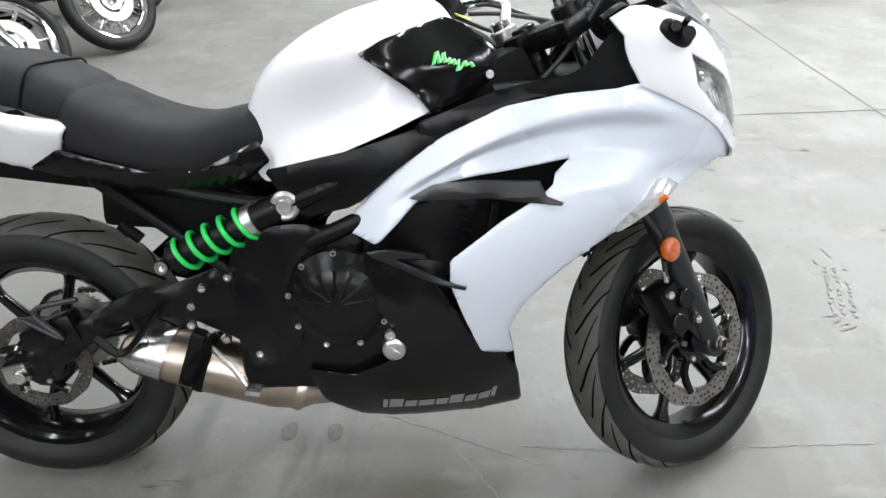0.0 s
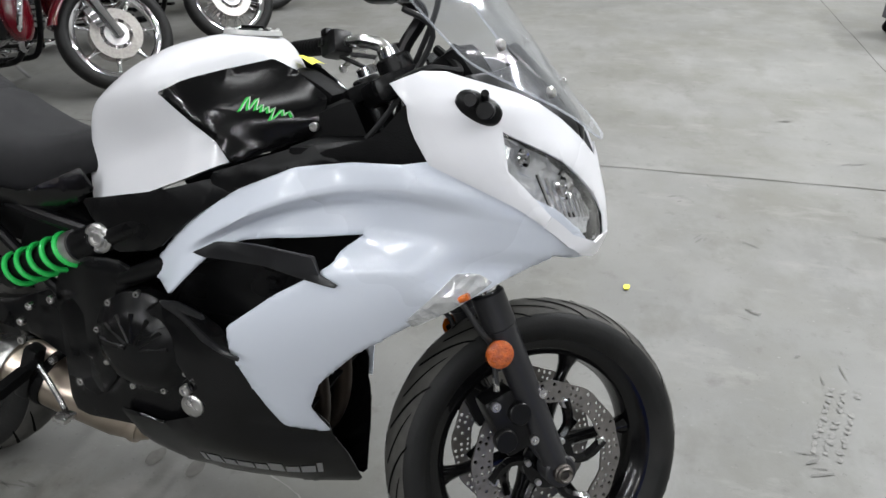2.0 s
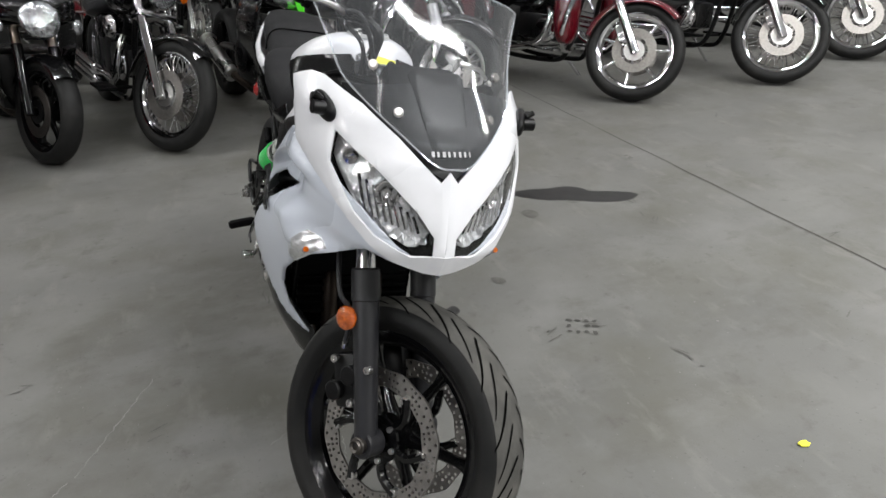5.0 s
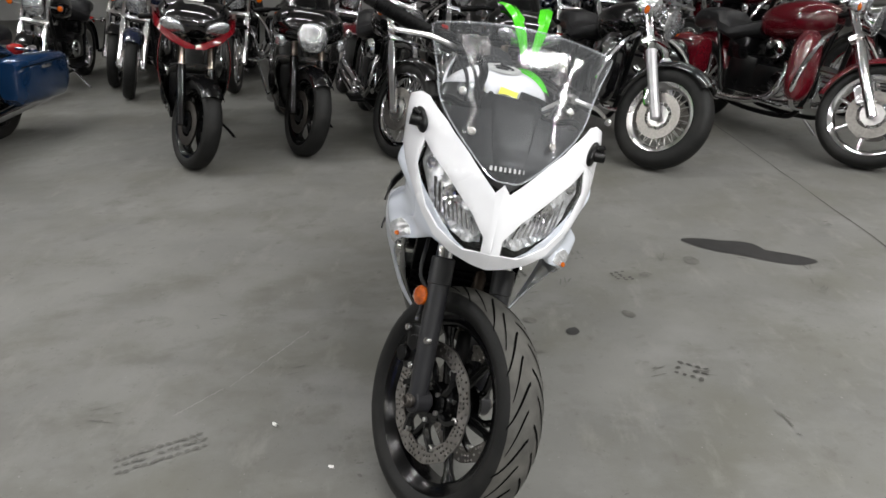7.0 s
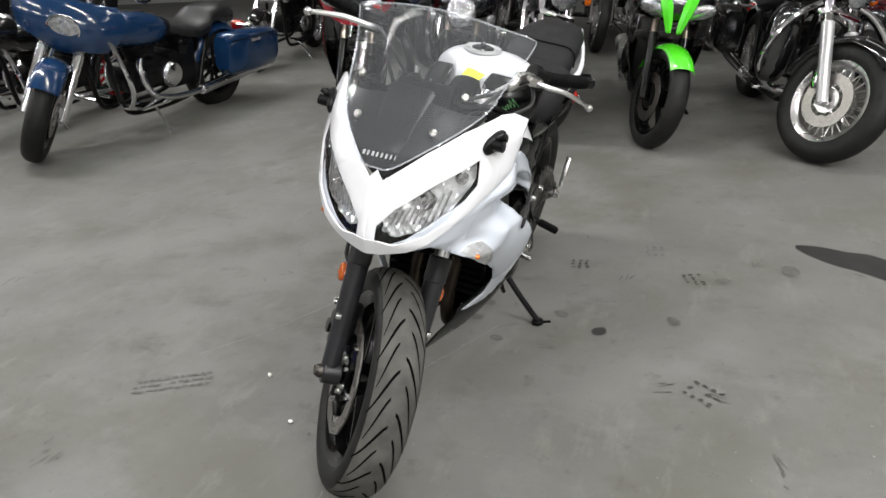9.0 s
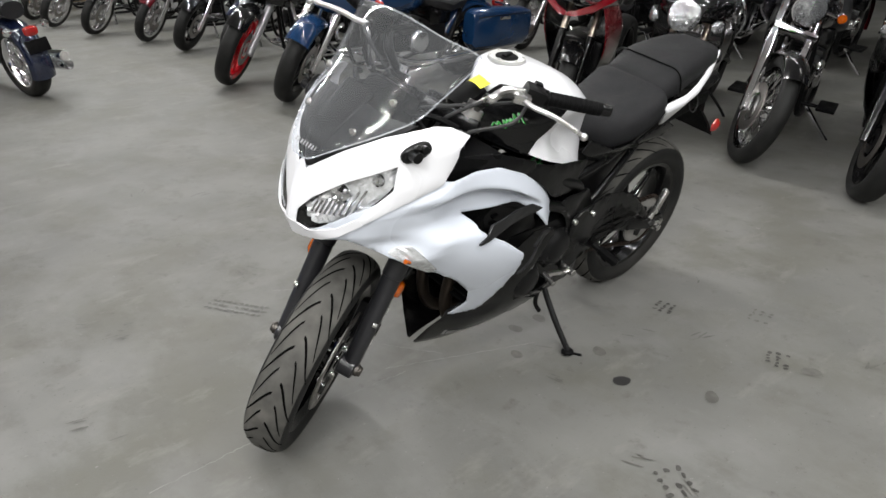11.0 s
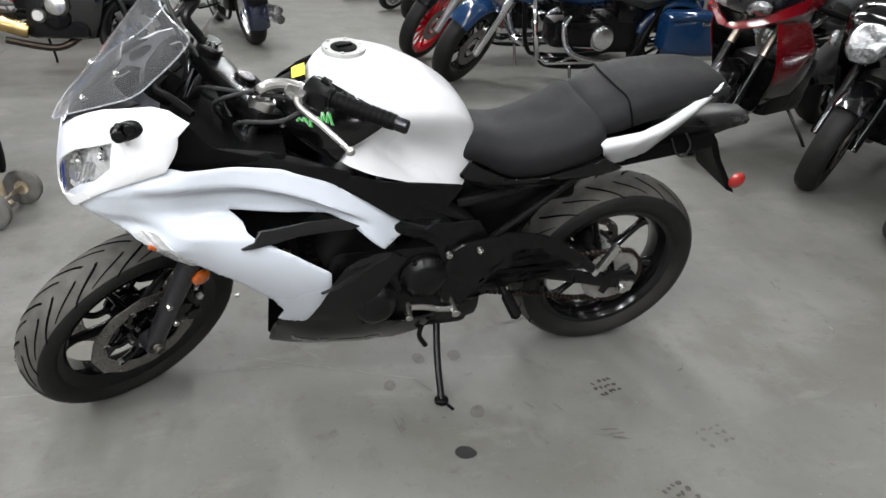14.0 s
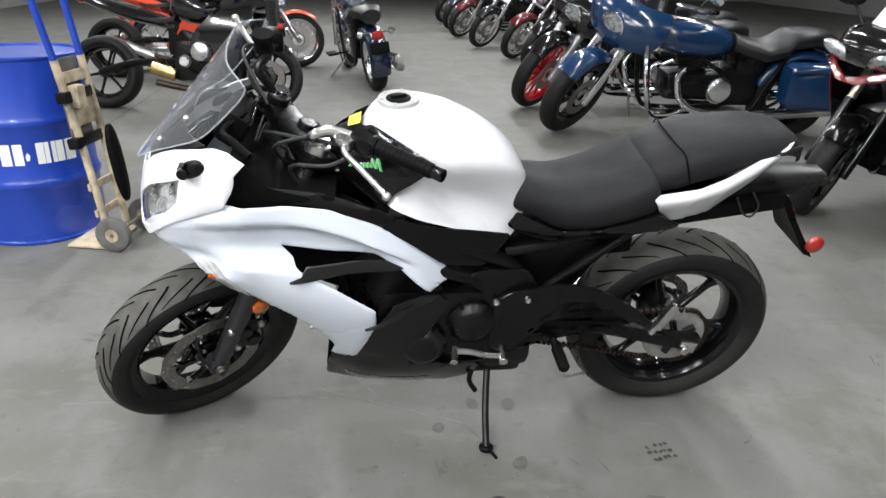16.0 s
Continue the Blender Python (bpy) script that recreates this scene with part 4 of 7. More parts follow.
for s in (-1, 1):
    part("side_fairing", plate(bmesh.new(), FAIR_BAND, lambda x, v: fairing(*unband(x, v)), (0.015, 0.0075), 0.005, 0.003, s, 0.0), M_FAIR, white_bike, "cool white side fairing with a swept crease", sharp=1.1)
for s in (-1, 1):
    def screw_at(x, z):
        p = Vector(fairing(x, z))
        return Vector((p.x, s * p.y, p.z))
    bm = bmesh.new()
    bolt(bm, screw_at(0.722, 0.628) + Vector((0, s * 0.001, 0)), 0.008, s, 0.003)
    part("fairing_screw", bm, M_DARK, white_bike)

    # air intake: a dark duct behind the opening, its blades
    def duct(u, v):
        return (u, 0.130 + 0.03 * (u - 0.9), v)
    part("intake_duct", plate(bmesh.new(), [(0.715, 0.60), (0.80, 0.70), (0.92, 0.74), (1.165, 0.77), (1.16, 0.66), (1.05, 0.59), (0.92, 0.53), (0.90, 0.44), (0.84, 0.44), (0.78, 0.50)], duct, 0.04, 0.006, 0.002, s), M_DARK, white_bike, "black intake duct")

    def blade(u, v):
        return (u, 0.226 + 0.036 * ease((u - 0.85) / 0.26) + 0.15 * (0.69 - v), v)
    part("intake_blade", plate(bmesh.new(), [(0.835, 0.690), (0.880, 0.714), (0.960, 0.722), (1.070, 0.722), (1.082, 0.694), (1.112, 0.682), (1.108, 0.677), (0.98, 0.690), (0.86, 0.684)], blade, 0.02, 0.006, 0.002, s, 0.05), M_BLADE, white_bike, "pointed black intake blade")

    def blade_low(u, v):
        return (u, 0.210 + 0.055 * ease((u - 0.75) / 0.17), v)
    part("intake_blade", plate(bmesh.new(), [(0.748, 0.583), (0.79, 0.590), (0.86, 0.588), (0.862, 0.580), (0.80, 0.572), (0.935, 0.527), (0.933, 0.521), (0.85, 0.540), (0.76, 0.570)], blade_low, 0.02, 0.006, 0.002, s, 0.05), M_BLADE, white_bike, "pointed black intake blade")

    # flush indicator
    def sig(d):
        def f(u, v):
            x, y, z = fairing(u, v)
            return (x, y + d, z)
        return f
    SIG = [(1.340, 0.688), (1.318, 0.702), (1.288, 0.706), (1.212, 0.620), (1.222, 0.606), (1.29, 0.648)]
    tl = part("indicator", plate(bmesh.new(), SIG, sig(0.007), 0.015, 0.003, 0.003, s, 0.05), M_LENS, white_bike, "clear flush indicator with a silver reflector")
    part("indicator_reflector", plate(bmesh.new(), SIG, lambda u, v: (u, sig(0.002)(u, v)[1] + 0.002 * math.sin(u * 210) * math.sin(v * 260), v), 0.012, 0.006, 0.0, s, 0.05), M_REFLECT, tl, smooth=False)
    p = screw_at(1.30, 0.668) + Vector((0, s * 0.004, 0))
    part("indicator_bulb", rod(bmesh.new(), p + Vector((-0.006, -s * 0.003, -0.004)), p + Vector((0.010, -s * 0.002, 0.005)), 0.006, 12), M_AMBER, tl, "amber indicator bulb")

    # black top panel between tank and fairing
    def deck(u, v):
        return (u, 0.200 + 0.10 * (u - 1.0) - 0.45 * max(0, v - 0.83), v)
    part("cockpit_trim", plate(bmesh.new(), [(0.86, 0.775), (0.911, 0.801), (1.012, 0.846), (1.116, 0.866), (1.246, 0.876), (1.23, 0.91), (1.15, 0.900), (1.02, 0.880), (0.93, 0.848), (0.85, 0.818)], deck, 0.02, 0.005, 0.003, s), M_SATIN, white_bike, "black trim along the fairing top")

# ---- belly pan ----
belly_y = field([(0.60, 0.31, 0.165), (0.70, 0.50, 0.200), (0.85, 0.46, 0.192), (0.95, 0.37, 0.162), (1.02, 0.33, 0.125), (1.045, 0.22, 0.062), (1.06, 0.14, 0.016), (0.75, 0.13, 0.060), (0.90, 0.128, 0.045), (0.80, 0.25, 0.150), (0.95, 0.22, 0.110), (0.65, 0.20, 0.115), (0.75, 0.55, 0.19)])
BELLY = [(0.60, 0.315), (0.625, 0.215), (0.70, 0.150), (0.80, 0.132), (0.95, 0.130), (1.062, 0.137), (1.05, 0.24), (1.020, 0.362), (0.955, 0.388), (0.905, 0.462), (0.86, 0.535), (0.80, 0.575), (0.735, 0.575), (0.705, 0.552), (0.748, 0.48), (0.79, 0.41), (0.775, 0.335), (0.70, 0.300)]


def under_fairing(x, z):
    y = max(0.008, belly_y(x, z))
    k = ease((x - 0.875) / 0.04) * ease((z - 0.295) / 0.03)
    return (x, y + (min(y, max(0.008, fair_y(x, z) - 0.016)) - y) * k, z)


both("belly_pan", lambda s: plate(bmesh.new(), BELLY, under_fairing, 0.02, 0.005, 0.003, s, 0.08), M_BLACK, "gloss black belly pan")
for s in (-1, 1):
    bm = bmesh.new()
    rng = random.Random(3)
    x = 0.745
    for wd in (0.010, 0.030, 0.026, 0.034, 0.026, 0.030, 0.026, 0.026, 0.010):
        z0 = 0.182
        z1 = z0 + (0.036 if wd in (0.010, 0.030) else 0.027)
        sgn = Vector((1, s, 1))
        ring = []
        for u, v in ((x, z0), (x + wd, z0), (x + wd + 0.006, z1), (x + 0.006, z1)):
            ring.append(bm.verts.new((u, s * (belly_y(u, v) + 0.0016), v)))
        bm.faces.new(ring)
        x += wd + 0.004
    tagged(part("belly_decal", bm, M_LOGOG, white_bike, "grey lettering-sized bars on the belly pan"), kind="stuff")

# ---- tank ----
ST = [  # x, top z, shoulder half-width, shoulder z, waist half-width, foot half-width, foot z
    (0.508, 0.845, 0.042, 0.825, 0.058, 0.060, 0.765), (0.528, 0.888, 0.072, 0.855, 0.078, 0.088, 0.702), (0.570, 0.936, 0.105, 0.892, 0.090, 0.124, 0.706), (0.640, 0.982, 0.140, 0.918, 0.104, 0.146, 0.737),
    (0.720, 1.018, 0.162, 0.936, 0.124, 0.164, 0.770), (0.800, 1.038, 0.148, 0.962, 0.146, 0.180, 0.803), (0.870, 1.040, 0.090, 1.000, 0.114, 0.172, 0.834), (0.900, 1.030, 0.058, 0.995, 0.084, 0.11, 0.84), (0.922, 1.008, 0.046, 0.980, 0.06, 0.07, 0.85), (0.934, 0.980, 0.040, 0.955, 0.05, 0.05, 0.86)]
ST_X = [s[0] for s in ST]


def tank_ring(row):
    x, zt, ws_, zs, wk, wb, zb = row
    zk = zs + (zb - zs) * 0.55
    half_ring = spline([(x, 0, zt), (x, ws_ * 0.45, zt - 0.06 * (zt - zs)), (x, ws_ * 0.82, zt - 0.42 * (zt - zs)), (x, ws_, zs), (x, wk, zk), (x, wb, zb)], 4)
    return half_ring + [Vector((p.x, -p.y, p.z)) for p in half_ring[::-1][:-1]]


rows = []
for i in range(33):
    x = ST_X[0] + (ST_X[-1] - ST_X[0]) * i / 32
    sm = [float(np.interp(x, ST_X, [s[k] for s in ST])) for k in range(7)]
    rows.append(sm)
rows = np.array(rows)
for _ in range(2):
    rows[1:-1, 1:] = (rows[:-2, 1:] + 2 * rows[1:-1, 1:] + rows[2:, 1:]) / 4
bm = skin(bmesh.new(), [tank_ring(tuple(r)) for r in rows])
tank = part("fuel_tank", bm, M_WHITE, white_bike, "pearl white fuel tank with knee cut-outs")
cap = Vector((0.842, 0, 1.0410))
ax = Vector((0.02, 0, 1))
bm = lathe(bmesh.new(), [(0.030, 0.001), (0.044, 0.004), (0.050, 0.0035), (0.052, -0.004), (0.030, -0.004)], 40, cap, ax)
fc = part("filler_ring", bm, M_SILVER, tank, "silver filler cap ring")
bm = lathe(bmesh.new(), [(0.0, 0.006), (0.024, 0.006), (0.031, 0.003), (0.031, -0.002)], 32, cap, ax, full=False)
box(bm, cap + Vector((0, 0, 0.008)), (0.040, 0.014, 0.006), (0, 0, 20), 0.002)
part("filler_cap", bm, M_DARK, tank)
for k in range(6):
    a = 2 * math.pi * k / 6 + 0.3
    p = cap + Vector((0.044 * math.cos(a), 0.044 * math.sin(a), 0.004))
    part("filler_bolt", rod(bmesh.new(), p, p + Vector((0, 0, 0.003)), 0.004, 8), M_SILVER, tank)
trim_y = field([(0.746, 0.945, 0.156), (0.80, 0.905, 0.174), (0.846, 0.845, 0.182), (0.884, 0.836, 0.168), (0.80, 0.966, 0.138), (0.85, 0.984, 0.104), (0.85, 0.92, 0.150), (0.901, 1.0, 0.062), (0.914, 0.929, 0.108), (0.95, 0.860, 0.112), (0.96, 0.975, 0.056), (0.998, 0.883, 0.066), (1.008, 0.942, 0.052)])
TRIM = [(0.753, 0.944), (0.80, 0.968), (0.85, 0.984), (0.912, 1.002), (0.955, 0.982), (1.008, 0.942), (1.012, 0.885), (0.95, 0.858), (0.884, 0.834), (0.857, 0.870), (0.81, 0.905)]


def tank_y(x, z):
    """Half-width of the tank at (x, z)."""
    half = tank_ring(tuple([x] + [float(np.interp(x, rows[:, 0], rows[:, k])) for k in range(1, 7)]))[:21]
    return float(np.interp(z, [p.z for p in half[::-1]], [p.y for p in half[::-1]])) if x < 0.934 else 0.0


TRIM_X = (0.755, 0.80, 0.845, 0.89, 0.935, 0.97, 1.008)
TRIM_Z = ((0.915, 0.932, 0.946), (0.890, 0.925, 0.966), (0.860, 0.92, 0.982), (0.838, 0.915, 0.996), (0.852, 0.915, 0.990), (0.868, 0.915, 0.970), (0.885, 0.912, 0.942))
trim_sheet = field([(x, z, max(trim_y(x, z), tank_y(x, z) + 0.006)) for x, zs in zip(TRIM_X, TRIM_Z) for z in zs])


def trim(d):
    def f(x, z):
        crease = abs(z - (0.938 - 0.16 * (x - 0.755)))
        return (x, trim_sheet(x, z) + d + 0.011 * (1 - min(1.0, math.hypot(crease, 0.004) / 0.045)), z)
    return f


for s in (-1, 1):
    tp = part("tank_side_panel", plate(bmesh.new(), TRIM, trim(0.0), 0.012, 0.005, 0.003, s, 0.06), M_BLACK, white_bike, "gloss black panel on the tank's flank")
    zig = [(0, -0.2), (0.08, 1.0), (0.15, 0.0), (0.25, 1.0), (0.29, 0.1), (0.38, 0.6), (0.41, 0.05), (0.49, 0.55), (0.54, 0.05), (0.62, 0.55), (0.60, -0.5), (0.71, 0.0), (0.78, 0.5), (0.83, 0.05), (0.91, 0.45), (1.0, 0.05)]
    for d, wd, mt in ((0.0016, 0.0042, M_LOGOW), (0.0024, 0.0027, M_LOGO)):
        pts = [Vector(trim(d)(0.888 + 0.074 * u, 0.922 - 0.015 * u + 0.019 * v)) * Vector((1, s, 1)) for u, v in zig]
        part("tank_decal", skin(bmesh.new(), [[p + Vector((wd, 0, 0.3 * wd)), p - Vector((wd, 0, 0.3 * wd))] for p in spline(pts, 3)], closed=False), mt, tp, "slanted green brush stroke edged in white")
    bm = bmesh.new()
    bolt(bm, Vector(trim(0.003)(0.995, 0.892)) * Vector((1, s, 1)), 0.008, s, 0.004)
    part("panel_bolt", bm, M_ALLOY, tp)

# ---- seats and tail ----
def pad(rows, n=5):
    """A cushion from rows of x, middle z, half-width, lower edge z."""
    rr = spline([Vector((r[0], r[1], 0)) for r in rows], n)
    wz = spline([Vector((r[2], r[3], 0)) for r in rows], n)
    rings = []
    for a, b in zip(rr, wz):
        x, zc, w, zb = a.x, a.y, b.x, b.y
        h = spline([(x, 0, zc), (x, w * 0.5, zc - 0.002), (x, w * 0.85, zc - 0.016), (x, w, zc - 0.045), (x, w * 0.99, zb + 0.3 * (zc - 0.045 - zb)), (x, w * 0.95, zb)], 3)
        rings.append(h + [Vector((p.x, -p.y, p.z)) for p in h[::-1][:-1]])
    return skin(bmesh.new(), rings)


part("rider_seat", pad([(0.560, 0.822, 0.070, 0.775), (0.540, 0.842, 0.085, 0.772), (0.495, 0.842, 0.096, 0.758), (0.42, 0.830, 0.118, 0.728), (0.34, 0.842, 0.136, 0.735), (0.26, 0.872, 0.146, 0.762), (0.205, 0.898, 0.146, 0.782), (0.180, 0.885, 0.138, 0.790), (0.172, 0.86, 0.12, 0.80)]), M_SEAT, white_bike, "black vinyl rider seat")
ps = part("pillion_seat", pad([(0.215, 0.885, 0.100, 0.83), (0.195, 0.912, 0.118, 0.836), (0.14, 0.940, 0.126, 0.848), (0.085, 0.962, 0.128, 0.868), (0.0, 0.975, 0.122, 0.890), (-0.09, 0.982, 0.112, 0.925), (-0.16, 0.975, 0.098, 0.948), (-0.200, 0.955, 0.080, 0.945), (-0.212, 0.93, 0.05, 0.925)]), M_SEAT, white_bike, "stepped black vinyl pillion seat")
part("seat_seam", tube(bmesh.new(), [(0.106, 0.1300, 0.868), (0.124, 0.1265, 0.918), (0.128, 0.100, 0.9405), (0.134, 0.05, 0.9445), (0.135, 0, 0.9455), (0.134, -0.05, 0.9445), (0.128, -0.100, 0.9405), (0.124, -0.1265, 0.918), (0.106, -0.1300, 0.868)], 0.0025, 6), M_DARK, ps)
TAIL = [(0.200, 0.840), (0.085, 0.862), (-0.015, 0.902), (-0.085, 0.934), (-0.170, 0.966), (-0.130, 0.912), (-0.080, 0.852), (0.010, 0.758), (0.115, 0.736), (0.170, 0.785)]


def tail_side(x, z):
    fold = float(np.interp(x, (-0.17, -0.07, 0.02, 0.10, 0.19), (0.958, 0.908, 0.868, 0.840, 0.824)))
    ridge = float(np.interp(x, (-0.17, -0.07, 0.02, 0.10, 0.19), (0.096, 0.137, 0.162, 0.166, 0.160)))
    d = fold - z
    bend = 0.5 * math.sqrt(d * d + 0.0001)
    return (x, ridge - 0.65 * (bend + 0.5 * d) - 1.0 * (bend - 0.5 * d), z)


both("tail_panel", lambda s: plate(bmesh.new(), TAIL, tail_side, 0.008, 0.005, 0.003, s, 0.06), M_WHITE, "pearl white pointed tail panel", sharp=1.1)
sub_y = field([(0.117, 0.758, 0.136), (0.29, 0.70, 0.128), (0.516, 0.711, 0.118), (0.56, 0.75, 0.108), (0.40, 0.73, 0.132), (0.2, 0.78, 0.142)])
SUB = [(0.112, 0.756), (0.229, 0.722), (0.291, 0.696), (0.367, 0.682), (0.47, 0.690), (0.525, 0.714), (0.566, 0.748), (0.545, 0.790), (0.50, 0.768), (0.42, 0.734), (0.33, 0.742), (0.25, 0.766), (0.176, 0.792)]
both("seat_side_cover", lambda s: plate(bmesh.new(), SUB, lambda x, z: (x, sub_y(x, z) + 0.019 - 0.55 * max(0.0, 0.740 - z), z), 0.01, 0.006, 0.003, s, 0.08), M_BLACK, "gloss black cover under the seat")
bm = box(bmesh.new(), (0.10, 0, 0.735), (0.62, 0.17, 0.05), (0, 9, 0), 0.012)
box(bm, (0.30, 0, 0.65), (0.22, 0.14, 0.10), (0, 6, 0), 0.02)
part("underseat_tray", bm, M_DARK, white_bike)
part("inner_fender", plate(bmesh.new(), [(0.56, 0.735), (0.17, 0.742), (0.205, 0.69), (0.30, 0.595), (0.355, 0.50), (0.40, 0.44), (0.54, 0.44)], lambda u, v: (u, 0.096 - 0.04 * (0.74 - v), v), 0.03, 0.012, 0.003, 1, 0.06), M_SATIN, white_bike, "black inner fender behind the frame")
bm = skin(bmesh.new(), [[(x, w, z1), (x, w * 0.6, z1 + 0.012), (x, -w * 0.6, z1 + 0.012), (x, -w, z1), (x, -w * 0.9, z0), (x, w * 0.9, z0)] for x, w, z0, z1 in ((0.0, 0.062, 0.778, 0.834), (-0.10, 0.072, 0.778, 0.826), (-0.18, 0.074, 0.782, 0.824), (-0.26, 0.064, 0.803, 0.826), (-0.335, 0.045, 0.808, 0.824))])
part("tail_underside", bm, M_SATIN, white_bike, "dark grey tail underside")
bm = skin(bmesh.new(), [[(x + 0.03 * k, w, z + 0.012 * k) for k, w in ((0, w0), (0, -w0), (1, -w0), (1, w0))] for x, z, w0 in ((-0.185, 0.825, 0.06), (-0.235, 0.770, 0.062), (-0.29, 0.690, 0.045), (-0.318, 0.640, 0.075), (-0.345, 0.595, 0.085))])
pb = part("plate_bracket", bm, M_DARK, white_bike, "black number plate bracket")
bm = bmesh.new()
lathe(bm, [(0.0, 0.016), (0.016, 0.014), (0.026, 0.006), (0.028, 0.0), (0.0, 0.0)], 24, (-0.338, 0.085, 0.640), (0, 1, 0), full=False)
part("side_marker", bm, M_RED, pb, "red side marker reflector")
bm = bmesh.new()
lathe(bm, [(0.0, 0.016), (0.016, 0.014), (0.026, 0.006), (0.028, 0.0), (0.0, 0.0)], 24, (-0.338, -0.085, 0.640), (0, -1, 0), full=False)
part("side_marker", bm, M_RED, pb, "red side marker reflector")
bm = tube(bmesh.new(), [(-0.10, 0.085, 0.815), (-0.125, 0.09, 0.775), (-0.11, 0.095, 0.745), (-0.085, 0.09, 0.755), (-0.06, 0.085, 0.80)], 0.003, 6)
part("loose_wire", bm, M_WIRE, white_bike)

# ---- engine and frame ----
bm = box(bmesh.new(), (0.68, 0, 0.40), (0.46, 0.30, 0.30), (0, 0, 0), 0.05)
eng = part("engine_block", bm, M_ENGINE, white_bike, "black parallel-twin engine")
part("cylinder_block", box(bmesh.new(), (0.84, 0, 0.57), (0.20, 0.27, 0.30), (0, 28, 0), 0.03), M_ENGINE, eng)
part("oil_sump", box(bmesh.new(), (0.63, 0.035, 0.245), (0.34, 0.10, 0.14), (0, 0, 0), 0.03), M_ENGINE, eng)
part("steering_head", box(bmesh.new(), (1.035, 0, 0.845), (0.14, 0.15, 0.17), (0, -25, 0), 0.03), M_DARK, white_bike)
part("tank_front_cover", box(bmesh.new(), (0.955, 0, 0.925), (0.10, 0.085, 0.10), (0, 28, 0), 0.03), M_DARK, white_bike)
part("cockpit_tray", box(bmesh.new(), (1.13, 0, 0.868), (0.27, 0.37, 0.035), (0, -4, 0), 0.012), M_DARK, white_bike, "matt black tray below the bars")
part("inner_fender", box(bmesh.new(), (0.415, 0, 0.625), (0.15, 0.17, 0.17), (0, 25, 0), 0.03), M_DARK, white_bike)
part("airbox_cover", box(bmesh.new(), (0.955, 0, 0.850), (0.13, 0.13, 0.09), (0, -6, 0), 0.03), M_DARK, white_bike)
cc = Vector((0.682, -0.150, 0.474))
bm = lathe(bmesh.new(), [(0.0, 0.058), (0.055, 0.058), (0.075, 0.050), (0.088, 0.036), (0.098, 0.030), (0.104, 0.026), (0.104, 0.0)], 48, cc, (0, -1, 0), full=False)
cl = part("clutch_cover", bm, M_ENGINE, white_bike, "ribbed black clutch cover")
for k in range(7):
    a = radians(-80 + 27 * k)
    part("cover_rib", tube(bmesh.new(), [cc + Vector((0.016 * math.sin(a), -0.0585, 0.016 * math.cos(a))), cc + Vector((0.072 * math.sin(a), -0.053, 0.072 * math.cos(a)))], 0.0045, 6, 1), M_ENGINE, cl)
for k in range(9):
    a = 2 * math.pi * k / 9 + 0.2
    part("cover_bolt", bolt(bmesh.new(), cc + Vector((0.100 * math.cos(a), -0.026, 0.100 * math.sin(a))), 0.0065, -1), M_ALLOY, cl)
part("sump_bolt", bolt(bmesh.new(), (0.782, -0.200, 0.405), 0.011, -1), M_ALLOY, eng)
oc = Vector((0.787, -0.182, 0.368))
bm = lathe(bmesh.new(), [(0.0, 0.012), (0.018, 0.013), (0.023, 0.010), (0.024, 0.0), (0.024, -0.03)], 30, oc, (0, -1, 0), full=False)
box(bm, oc + Vector((0, -0.014, 0)), (0.026, 0.004, 0.005), (0, 35, 0), 0.001)
part("oil_filler_cap", bm, M_ALLOY, eng, "round silver oil filler cap")
for c, r, dp in (((0.640, 0.142, 0.450), 0.070, 0.045), ((0.778, 0.155, 0.382), 0.066, 0.045)):
    bm = lathe(bmesh.new(), [(0.0, dp), (r * 0.55, dp), (r * 0.78, dp * 0.8), (r * 0.9, dp * 0.5), (r, dp * 0.4), (r, 0)], 40, c, (0, 1, 0), full=False)
    for k in range(6):
        a = 2 * math.pi * k / 6
        bolt(bm, Vector(c) + Vector((r * 0.96 * math.cos(a), dp * 0.45, r * 0.96 * math.sin(a))), 0.006, 1)
    part("generator_cover", bm, M_ENGINE, eng, "round black engine side cover")
rad = part("radiator", box(bmesh.new(), (0.972, 0, 0.50), (0.02, 0.30, 0.32), (0, 10, 0), 0.006), M_DARK, white_bike, "black finned radiator")
fin = box(bmesh.new(), (0, 0, 0), (0.020, 0.29, 0.006), (0, 10, 0))
fin = part("radiator_fin", fin, M_DARK, rad, "", pose(0.985, 0, 0.36))
for k in range(1, 14):
    o = new("radiator_fin", fin.data)
    o.parent = rad
    o.matrix_basis = pose(0.985 - 0.004 * k, 0, 0.36 + 0.022 * k)
